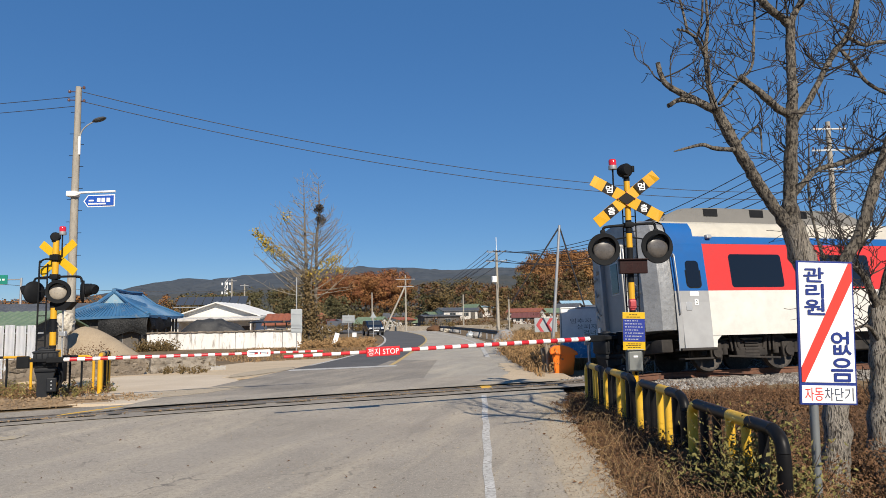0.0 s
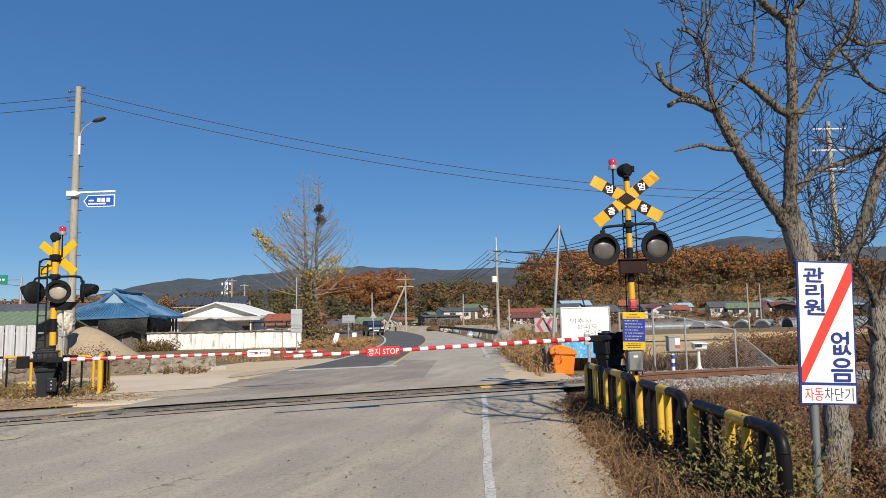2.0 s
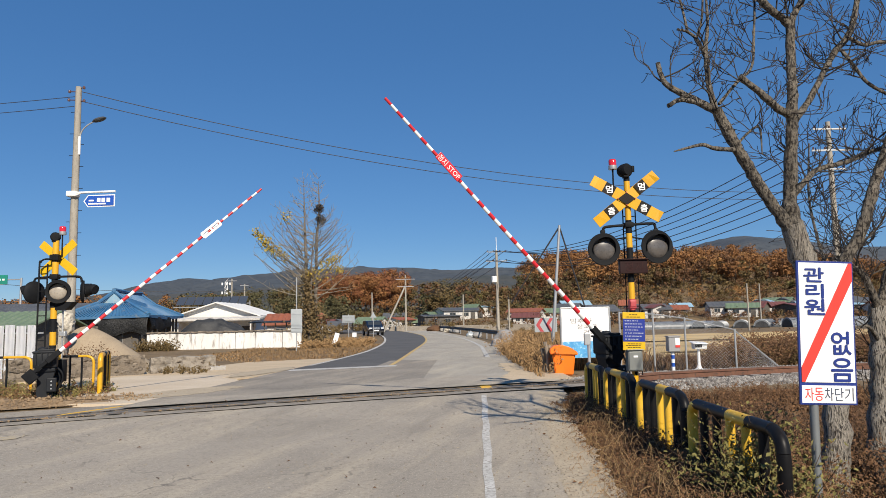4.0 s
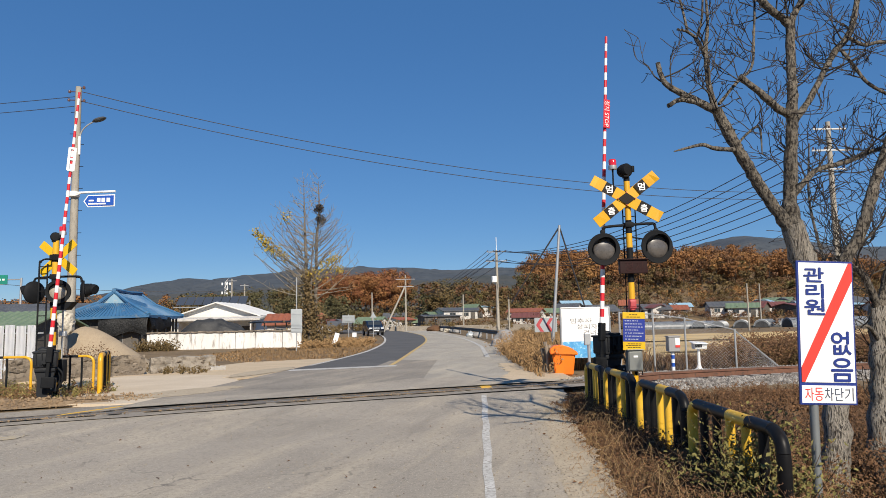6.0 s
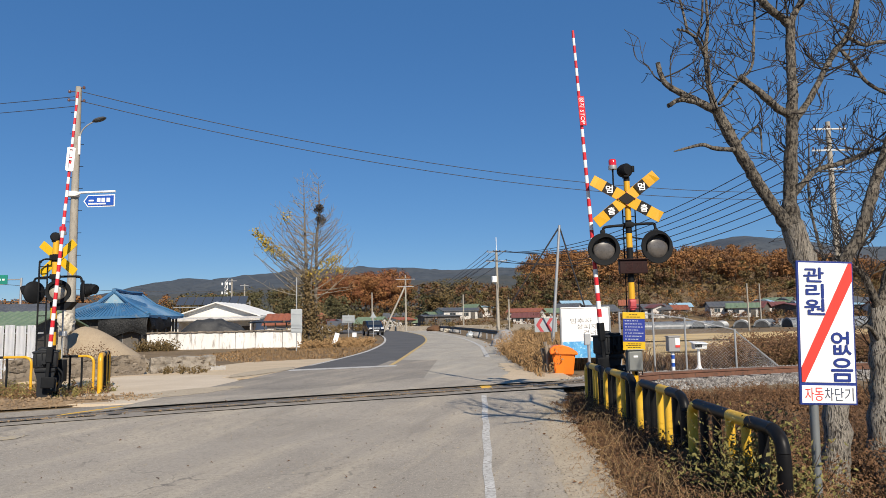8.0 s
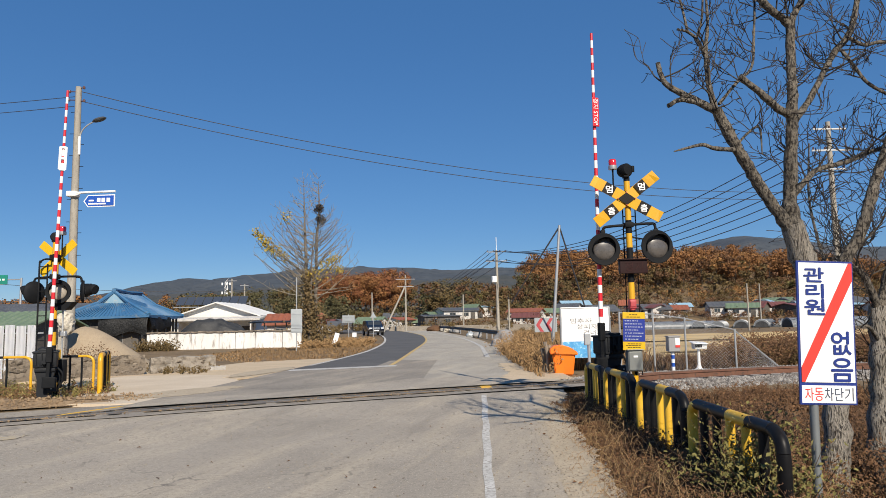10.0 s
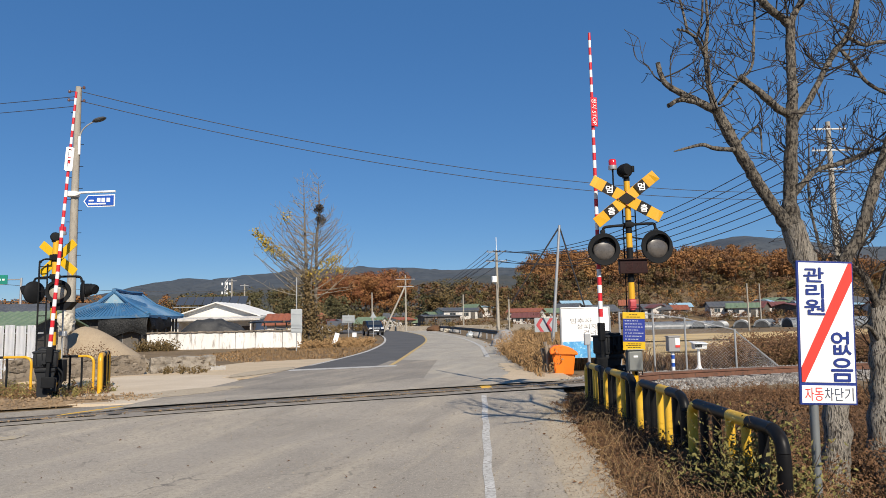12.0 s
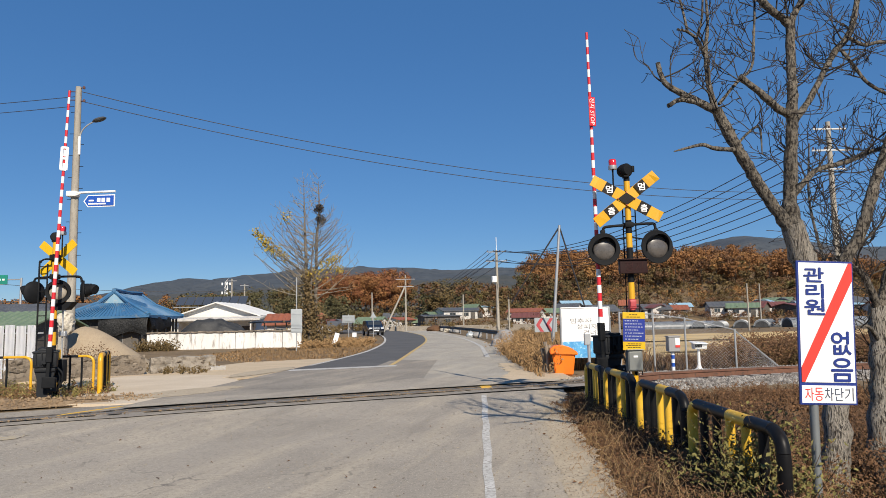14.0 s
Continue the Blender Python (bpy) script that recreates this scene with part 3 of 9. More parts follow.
    # ballast bed and loose stones
    def bed(x0, x1, half, top):
        bm = bmesh.new()
        rows = []
        for x in np.arange(x0, x1, 0.5):
            s = (track_y(x + 0.05) - track_y(x - 0.05)) / 0.1
            n = Vector((-s, 1, 0)).normalized()
            c = Vector((x, track_y(x), 0))
            t = top(x)
            rows.append([bm.verts.new(c + n * o + Vector((0, 0, z))) for o, z in ((-half - 1.9, -0.40), (-half, t), (half, t), (half + 0.9, -0.3))])
        for r, s in zip(rows, rows[1:]):
            for k in range(3):
                bm.faces.new((r[k], s[k], s[k + 1], r[k + 1]))
        return bm
    part("ballast_bed", bed(3.0, 120, 1.5, lambda x: -0.10 + rise(x)), M["ballast_bed"], track, "grey crushed-stone ballast")
    part("ballast_bed", bed(-30, -9.3, 1.5, lambda x: -0.08), M["ballast_bed"], track, "grey crushed-stone ballast")
    verts, faces = [], []
    def stone(p, r):
        base = len(verts)
        for v in ((1, 0, 0), (-1, 0, 0), (0, 1, 0), (0, -1, 0), (0, 0, 1), (0, 0, -1)):
            verts.append(tuple(p + Vector(v) * r * rng.uniform(0.6, 1.2)))
        for f in ((0, 2, 4), (2, 1, 4), (1, 3, 4), (3, 0, 4), (2, 0, 5), (1, 2, 5), (3, 1, 5), (0, 3, 5)):
            faces.append(tuple(base + k for k in f))
    for x0, x1, n, lo, hi in ((2.4, 16, 14000, -3.4, 2.2), (-16, -8.1, 4600, -2.4, 3.3)):
        for _ in range(n):
            x = rng.uniform(x0, x1)
            off = rng.uniform(lo, hi)
            s = (track_y(x + 0.05) - track_y(x - 0.05)) / 0.1
            nn = Vector((-s, 1, 0)).normalized()
            t = (-0.10 + rise(x)) if abs(off) < 1.5 else (-0.10 + rise(x)) - (abs(off) - 1.5) * 0.19
            if x < 0 and off > 1.5:
                t = 0.0
            if abs(abs(off) - 0.755) < 0.1:
                continue
            stone(Vector((x, track_y(x), t)) + nn * off, rng.uniform(0.028, 0.068))
    heap = len(verts)
    for c, r in clods:
        stone(c, r)
    own = [tuple(k - heap for k in f) for f in faces if f[0] >= heap]
    tagged(mesh_part("crossing_crumbs", verts[heap:], own, M["soil"]), "brown earth crumbs swept along the rails", "gravel", kind="stuff")
    faces = [f for f in faces if f[0] < heap]
    del verts[heap:]
    tagged(mesh_part("ballast_stones", verts, faces, M["ballast"]), "loose grey ballast stones beside the rails", "gravel", kind="stuff")


M["rail_worn"] = surface("dark worn rail steel", (0.105, 0.088, 0.072), (0.17, 0.14, 0.11), 3, (0.035, 0.031, 0.028), 15, 0.85, 0.0, bump=0.1, dist=0.003)
M["soil"] = surface("loose brown soil", (0.30, 0.21, 0.125), (0.22, 0.15, 0.085), 1.5, (0.12, 0.08, 0.045), 9, 0.95, bump=0.8, dist=0.04)
M["tar"] = surface("dark rubber and dirt", (0.115, 0.098, 0.078), (0.185, 0.158, 0.125), 2.2, (0.055, 0.048, 0.042), 10, 0.9, bump=0.4, dist=0.01)
M["asphalt_deck"] = surface("dirty asphalt deck", (0.15, 0.138, 0.122), (0.22, 0.20, 0.175), 1.0, (0.06, 0.055, 0.05), 9, 0.9, bump=0.4, dist=0.01)
M["sleeper"] = surface("weathered concrete sleeper", (0.36, 0.34, 0.31), (0.26, 0.24, 0.22), 3, (0.18, 0.15, 0.12), 20, 0.9, bump=0.3, dist=0.01)
build_track()


def soil_bank():
    """Loose soil and clods heaped along the foot of the far railing."""
    rng = random.Random(64)
    verts, faces, n, m = [], [], 90, 26
    def height(u, v, x, y):
        edge = min(1.0, 3.0 * v, 3.0 * (1 - v), 5 * u, 3.0 * (1 - u))
        edge *= 0.75 + 0.6 * noise.noise((x * 1.3, y * 1.3, 8))
        return max(0.0, edge) * (0.15 + 0.12 * noise.noise((x * 2.1, y * 2.1, 0)) + 0.07 * noise.noise((x * 7, y * 7, 3))) - 0.015
    for j in range(m + 1):
        for i in range(n + 1):
            u, v = i / n, j / m
            x = -12.8 + 6.0 * u
            y = track_y(x) + 2.75 - 0.25 * u + 1.7 * v
            verts.append((x, y, -0.01 + height(u, v, x, y)))
    for j in range(m):
        for i in range(n):
            a = j * (n + 1) + i
            faces.append((a, a + 1, a + n + 2, a + n + 1))
    tagged(mesh_part("soil_bank", verts, faces, M["soil"], smooth=True), "loose brown soil along the far railing", "soil", kind="structure")
    verts, faces = [], []
    for _ in range(900):
        u, v = rng.random(), min(1.0, max(0.0, rng.gauss(0.45, 0.25)))
        x = -12.8 + 6.3 * u
        y = track_y(x) + 2.75 - 0.25 * u + 1.7 * v
        p, r, b = Vector((x, y, height(u, v, x, y))), rng.uniform(0.012, 0.05), len(verts)
        for w in ((1, 0, 0), (-1, 0, 0), (0, 1, 0), (0, -1, 0), (0, 0, 1), (0, 0, -1)):
            verts.append(tuple(p + Vector(w) * r * rng.uniform(0.6, 1.2)))
        for f in ((0, 2, 4), (2, 1, 4), (1, 3, 4), (3, 0, 4), (2, 0, 5), (1, 2, 5), (3, 1, 5), (0, 3, 5)):
            faces.append(tuple(b + k for k in f))
    tagged(mesh_part("soil_clods", verts, faces, M["soil"]), "brown clods of soil on the bank", "soil", kind="stuff")


soil_bank()


# ---- distant mountains ----
def build_mountains():
    def ridge(name, y, prof, mat, label, depth, seed):
        verts, faces, n, m = [], [], 260, 14
        xs = np.linspace(prof[0][0], prof[-1][0], n)
        top = np.interp(xs, [p[0] for p in prof], [p[1] for p in prof])
        for j in range(m):
            t = j / (m - 1)
            for i in range(n):
                h = top[i] * math.sin(math.pi * (0.06 + 0.94 * t) / 2) ** 0.8
                h += y * 0.019 * (0.35 + t) * (1 - 0.93 * t) * noise.noise((xs[i] / (y * 0.05) + seed, t * 3.0, seed))
                h += y * 0.0022 * noise.noise((xs[i] / (y * 0.008), t * 9, seed))
                verts.append((xs[i], y - depth * (1 - t), max(h, -1.0) if t > 0 else -3.0))
        for j in range(m - 1):
            for i in range(n - 1):
                a = j * n + i
                faces.append((a, a + 1, a + n + 1, a + n))
        tagged(mesh_part(name, verts, faces, mat, smooth=True), label, "mountain", kind="structure")
    ridge("backdrop", 1500, [(-1500, 40), (-941, 52), (-798, 55), (-660, 67), (-595, 81), (-547, 88), (-499, 97), (-451, 90), (-415, 102), (-330, 102), (-306, 109), (-222, 111), (-174, 117), (-126, 110), (-42, 106), (78, 104), (187, 107), (319, 112), (440, 127), (538, 149), (587, 160), (611, 164), (659, 157), (707, 149), (742, 139), (814, 131), (898, 133), (944, 127), (1300, 120), (1900, 60)], M["mountain"], "wooded mountain ridge with haze painted in as blue-grey", 500, 2.0)
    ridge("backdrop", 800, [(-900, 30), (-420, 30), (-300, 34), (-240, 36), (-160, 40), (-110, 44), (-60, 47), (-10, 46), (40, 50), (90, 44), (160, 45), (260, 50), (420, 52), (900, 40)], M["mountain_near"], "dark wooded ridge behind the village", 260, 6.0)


# far ridge: blue haze and lit-and-dark relief are put into the base colour
M["mountain"] = surface("far wooded mountain, haze in its colour", (0.043, 0.055, 0.070), (0.065, 0.074, 0.083), 0.02, (0.026, 0.034, 0.044), 0.09, 0.95, bump=0)
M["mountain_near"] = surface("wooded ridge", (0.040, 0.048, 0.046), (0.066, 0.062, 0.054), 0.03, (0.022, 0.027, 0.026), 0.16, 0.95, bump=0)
build_mountains()


# ---- the level crossing's equipment ----
def glass(name, colour, rough=0.08):
    m = bpy.data.materials.new(name)
    m.use_nodes = True
    b = m.node_tree.nodes["Principled BSDF"]
    b.inputs["Base Color"].default_value = (*colour, 1)
    b.inputs["Roughness"].default_value = rough
    b.inputs["Coat Weight"].default_value = 0.6
    return m


M["lens"] = surface("clouded lamp lens", (0.105, 0.095, 0.088), (0.08, 0.072, 0.067), 6, (0.06, 0.054, 0.051), 30, 0.3, bump=0.1, dist=0.004, coat=0.5)
M["lens_pale"] = surface("pale lamp lens", (0.36, 0.32, 0.26), (0.30, 0.26, 0.21), 6, (0.24, 0.21, 0.17), 30, 0.3, bump=0.1, dist=0.004, coat=0.5)
M["beacon_red"] = glass("red beacon glass", (0.55, 0.02, 0.03))
M["sign_yellow"] = paint("yellow sign sheet", (0.66, 0.345, 0.006), 0.45, wear=0.12, spec=0.3)
M["board_yellow"] = paint("lemon yellow sheet", (0.68, 0.42, 0.008), 0.45, wear=0.08, spec=0.3)
M["sign_black"] = paint("black sign print", (0.014, 0.011, 0.010), 0.6, wear=0.05, spec=0.15)
M["sign_white"] = paint("white sign print", (0.85, 0.85, 0.84), 0.4, wear=0.06)
M["sign_blue"] = paint("blue sign print", (0.015, 0.035, 0.26), 0.35, wear=0.08)
M["sign_navy"] = paint("navy lettering", (0.01, 0.03, 0.20), 0.4, wear=0.05)
M["sign_red"] = paint("red sign print", (0.78, 0.045, 0.03), 0.4, wear=0.05)
M["boom_red"] = paint("red boom paint", (0.60, 0.02, 0.03), 0.35, wear=0.08)
M["boom_white"] = paint("white boom paint", (0.85, 0.85, 0.85), 0.35, wear=0.06)
M["led_red"] = paint("unlit red light-emitting letters", (0.030, 0.008, 0.008), 0.5, wear=0.03, spec=0.15)
M["led_panel"] = paint("dark display panel", (0.020, 0.006, 0.006), 0.5, wear=0.03, spec=0.15)
M["box_grey"] = paint("grey equipment box", (0.20, 0.21, 0.20), 0.45, 0.2)


def lamp_unit(parent, x, z, y, face, hood=True, lens="lens", r=0.285):
    """A round black lamp board with a rim, a lens and a hood; face: degrees by which it is turned from -y."""
    m = pose(x, y, z, 90, 0, 0) if face == 0 else pose(x, y, z, 0, 0, face) @ pose(0, 0, 0, 90, 0, 0)
    bm = bmesh.new()
    revolve(bm, [(0.0, -0.06), (r * 0.6, -0.06), (r * 0.95, -0.02), (r, 0.0), (r, 0.018), (r * 0.97, 0.026), (r * 0.70, 0.016), (r * 0.66, 0.016)], 36, m)
    board = part("lamp_board", bm, M["steel_black"], parent, "round black lamp board", smooth=40)
    bm = bmesh.new()
    revolve(bm, [(r * 0.66, 0.016), (r * 0.62, 0.03), (r * 0.45, 0.048), (r * 0.2, 0.058), (0.0, 0.06)], 32, m)
    part("lens", bm, M[lens], board, "clouded glass lens", smooth=60)
    bm = bmesh.new()
    if hood:
        n = 18
        rings = []
        for depth in (0.02, 0.16):
            ring = []
            for k in range(n + 1):
                a = math.radians(-20 + 220 * k / n)
                d = depth if depth < 0.1 else 0.05 + 0.13 * max(0.0, math.sin(a))
                ring.append((bm.verts.new(m @ Vector((math.cos(a) * r * 0.72, math.sin(a) * r * 0.72, d))), bm.verts.new(m @ Vector((math.cos(a) * r * 0.70, math.sin(a) * r * 0.70, d)))))
            rings.append(ring)
        for k in range(n):
            for s in (0, 1):
                bm.faces.new((rings[0][k][s], rings[0][k + 1][s], rings[1][k + 1][s], rings[1][k][s]))
            bm.faces.new((rings[1][k][0], rings[1][k + 1][0], rings[1][k + 1][1], rings[1][k][1]))
    else:
        revolve(bm, [(r * 0.72, 0.014), (r * 0.72, 0.05), (r * 0.68, 0.05), (r * 0.68, 0.014)], 32, m)
    bmesh.ops.recalc_face_normals(bm, faces=bm.faces)
    part("hood", bm, M["steel_black"], board, "short black lamp hood", smooth=40)
    return board


def post_banded(parent, z0, z1, r, bands):
    """A striped post of stacked bands: each band is a piece of its own."""
    for a, b, mat in bands:
        bm = bmesh.new()
        revolve(bm, [(0, a), (r, a), (r, b), (0, b)], 16)
        part("post_band", bm, M[mat], parent, smooth=40)


def ladder(parent, x, y, z0, z1, w, n):
    bm = bmesh.new()
    for s in (-1, 1):
        tube(bm, [(x + s * w / 2, y, z0), (x + s * w / 2, y, z1 - 0.15), (x + s * w / 2, y - 0.05, z1)], 0.012, 6)
    part("ladder_rail", bm, M["steel_black"], parent)
    for i in range(n):
        z = z0 + (z1 - z0) * (i + 0.5) / n
        bm = bmesh.new()
        tube(bm, [(x - w / 2, y, z), (x + w / 2, y, z)], 0.009, 6)
        part("rung", bm, M["steel_black"], parent)


def beacon(parent, x, y, z0, z1):
    bm = bmesh.new()
    tube(bm, [(x, y, z0), (x, y, z1 - 0.2)], 0.016, 8)
    stalk = part("beacon_stalk", bm, M["steel_black"], parent)
    bm = bmesh.new()
    revolve(bm, [(0.0, z1 - 0.2), (0.078, z1 - 0.2), (0.082, z1 - 0.185), (0.082, z1 - 0.13), (0.07, z1 - 0.12)], 20, pose(x, y, 0))
    part("beacon_base", bm, M["steel_grey"], stalk, "grey beacon base", smooth=40)
    bm = bmesh.new()
    revolve(bm, [(0.072, z1 - 0.125), (0.075, z1 - 0.03), (0.06, z1 - 0.005), (0.0, z1)], 20, pose(x, y, 0))
    part("beacon_glass", bm, M["beacon_red"], stalk, "red beacon glass", smooth=50)


def bell(parent, x, y, z, r=0.13):
    bm = bmesh.new()
    revolve(bm, [(0.0, 0.10), (r * 0.8, 0.09), (r, 0.05), (r, -0.05), (r * 0.85, -0.12), (r * 0.4, -0.15), (0, -0.15)], 20, pose(x, y, z, 90, 0, 25))
    tube(bm, [(x, y, z - r), (x, y, z - r - 0.12)], 0.03, 10)
    box(bm, (0.1, 0.16, 0.05), (x, y, z - r * 0.9), bevel=0.01)
    box(bm, (0.06, 0.05, 0.12), (x + r, y - 0.03, z + 0.02), (0, 0, 20), 0.01)
    part("warning_horn", bm, M["steel_black"], parent, "black round warning horn", smooth=40)


def build_signal_near():
    s = thing("crossing_signal", pose(3.53, 13.3, 0.0), "yellow and black crossing signal post with lamps and crossed boards", "crossing signal", "crossing signals")
    bands = []
    marks = [(0, 0.30, "steel_black"), (0.30, 0.6, "steel_yellow"), (0.6, 1.0, "steel_black"), (1.0, 1.5, "steel_yellow"), (1.5, 1.72, "steel_black"), (1.72, 1.93, "band_red"), (1.93, 2.24, "steel_yellow"), (2.24, 2.62, "steel_black"),
             (2.62, 2.90, "steel_black"), (2.90, 3.17, "steel_yellow"), (3.17, 3.42, "steel_black"), (3.42, 3.72, "steel_yellow"), (3.72, 3.98, "steel_black"), (3.98, 4.17, "steel_yellow"), (4.17, 4.25, "steel_black")]
    post_banded(s, 0, 4.25, 0.058, marks)
    bm = bmesh.new()
    box(bm, (0.34, 0.34, 0.10), (0, 0, 0.03), bevel=0.02)
    part("base_plate", bm, M["concrete"], s, "concrete footing")
    # crossed boards: yellow ends with black fields and white letters
    for tilt, y in ((38, -0.085), (-30, -0.10)):
        m = pose(-0.045, y, 3.82, 0, -tilt, 0)
        bm = bmesh.new()
        box(bm, (1.47, 0.012, 0.215), (0, 0, 0), bevel=0.004)
        bmesh.ops.subdivide_edges(bm, edges=[e for e in bm.edges if e.calc_length() > 1], cuts=14)
        for v in bm.verts:
            v.co.y += 0.012 * math.sin(v.co.x * 5) + 0.03 * smooth01((abs(v.co.x) - 0.5) / 0.25) * noise.noise((v.co.x * 9, v.co.z * 6, tilt))
        bm.transform(m)
        arm = part("cross_board", bm, M["sign_yellow"], s, "yellow crossed warning board")
        for k in (-1, 1):
            bm = bmesh.new()
            box(bm, (0.21, 0.004, 0.209), (k * 0.37, -0.022, 0))
            bm.transform(m)
            part("black_field", bm, M["sign_black"], arm)
            word = {(38, -1): "춤", (38, 1): "멈", (-30, -1): "멈", (-30, 1): "춤"}[(tilt, k)]
            thicken(text_part("letter", word, 0.125, 0.135, M["sign_white"], arm, m @ pose(k * 0.37, -0.0265, 0, 0, tilt * 0.92, 0)), 0.004)
    bm = bmesh.new()
    extrude_poly(bm, [(-0.165, 0), (0, -0.12), (0.165, 0), (0, 0.12)], 0.006, pose(-0.045, -0.124, 3.82))
    part("cross_centre", bm, M["sign_black"], s, "black diamond at the crossing of the boards")
    for dx, dz in ((-0.165, 0), (0.165, 0), (0, 0.12), (0, -0.12)):
        bm = bmesh.new()
        box(bm, (0.022, 0.014, 0.022), (dx - 0.045, -0.124, 3.82 + dz), bevel=0.004)
        part("bolt", bm, M["band_red"], s)
    # the cross arm with its drooping ends, and the lamps
    bm = bmesh.new()
    tube(bm, curve_points([(-0.50, -0.02, 3.16), (-0.49, -0.02, 3.25), (-0.42, -0.02, 3.30), (0, -0.02, 3.33), (0.42, -0.02, 3.35), (0.49, -0.02, 3.31), (0.50, -0.02, 3.18)], 4), 0.026, 8)
    box(bm, (0.17, 0.17, 0.10), (0, 0, 3.33), bevel=0.02)
    for sx in (-0.5, 0.5):
        box(bm, (0.09, 0.07, 0.10), (sx, -0.02, 3.19), bevel=0.015)
        tube(bm, [(sx * 0.95, 0.03, 3.02), (sx * 0.35, 0.03, 3.08), (0, 0.02, 3.10)], 0.014, 6)
    part("lamp_arm", bm, M["steel_black"], s, smooth=40)
    lamp_unit(s, -0.50, 2.87, -0.06, 4, True, r=0.308)
    lamp_unit(s, 0.50, 2.90, -0.06, 10, True, r=0.318)
    beacon(s, -0.25, 0.02, 3.95, 4.61)
    bell(s, -0.02, -0.02, 4.38)
    # display with glowing letters
    bm = bmesh.new()
    box(bm, (0.52, 0.12, 0.26), (0.02, -0.10, 2.53), bevel=0.012)
    box(bm, (0.54, 0.16, 0.02), (0.02, -0.12, 2.665), bevel=0.004)
    disp = part("display", bm, M["led_panel"], s, "dark display panel for the stop sign")
    for ch, x in (("정", -0.07), ("지", 0.12)):
        text_part("display_letter", ch, 0.15, 0.17, M["led_red"], disp, pose(x, -0.164, 2.53), "dim red display letter")
    bm = bmesh.new()
    box(bm, (0.13, 0.13, 0.17), (0, -0.01, 1.83), bevel=0.02)
    box(bm, (0.10, 0.02, 0.10), (0, -0.08, 1.83), bevel=0.01)
    part("push_box", bm, M["band_red"], s, "small red box on the post")
    # instruction board: yellow with a blue field; its small print cannot be read
    m = pose(-0.02, -0.11, 1.33, 0, 1.6, 0)
    bm = bmesh.new()
    box(bm, (0.415, 0.012, 0.70), bevel=0.004)
    bm.transform(m)
    board = part("notice_board", bm, M["board_yellow"], s, "yellow and blue notice board")
    bm = bmesh.new()
    box(bm, (0.408, 0.004, 0.42), (0, -0.009, 0.02))
    bm.transform(m)
    part("blue_field", bm, M["sign_blue"], board)
    rng = random.Random(8)
    for k in range(7):
        bm = bmesh.new()
        x = -0.17
        while x < (0.15 if k % 3 else 0.08):
            w = rng.uniform(0.015, 0.05)
            box(bm, (min(w, 0.17 - x), 0.003, 0.010), (x + min(w, 0.17 - x) / 2, -0.0135, 0.19 - k * 0.056))
            x += w + 0.014
        bm.transform(m)
        part("print_bar", bm, M["sign_white"], board)
    for z, w in ((0.305, 0.16), (0.262, 0.27), (-0.232, 0.24), (-0.265, 0.30), (-0.300, 0.24)):
        bm = bmesh.new()
        x = -w / 2
        while x < w / 2 - 0.02:
            q = rng.uniform(0.03, 0.06)
            box(bm, (q, 0.003, 0.012), (x + q / 2, -0.0085, z))
            x += q + 0.012
        bm.transform(m)
        part("print_bar", bm, M["sign_black"], board)
    # equipment box below
    bm = bmesh.new()
    box(bm, (0.27, 0.20, 0.38), (-0.03, -0.08, 0.79), bevel=0.015)
    box(bm, (0.24, 0.02, 0.34), (-0.03, -0.185, 0.79), bevel=0.01)
    box(bm, (0.31, 0.26, 0.015), (-0.03, -0.09, 0.99), bevel=0.004)
    cab = part("relay_box", bm, M["box_grey"], s, "grey steel relay box")
    bm = bmesh.new()
    box(bm, (0.08, 0.006, 0.035), (-0.03, -0.199, 0.87))
    part("name_plate", bm, M["sign_white"], cab)
    bm = bmesh.new()
    tube(bm, curve_points([(0.0, -0.05, 0.6), (0.02, 0.0, 0.4), (0.10, 0.05, 0.1), (0.1, 0.1, 0.0)], 4), 0.03, 8)
    part("cable_pipe", bm, M["steel_black"], s)
    ladder(s, 0.06, 0.16, 0.5, 3.95, 0.24, 12)


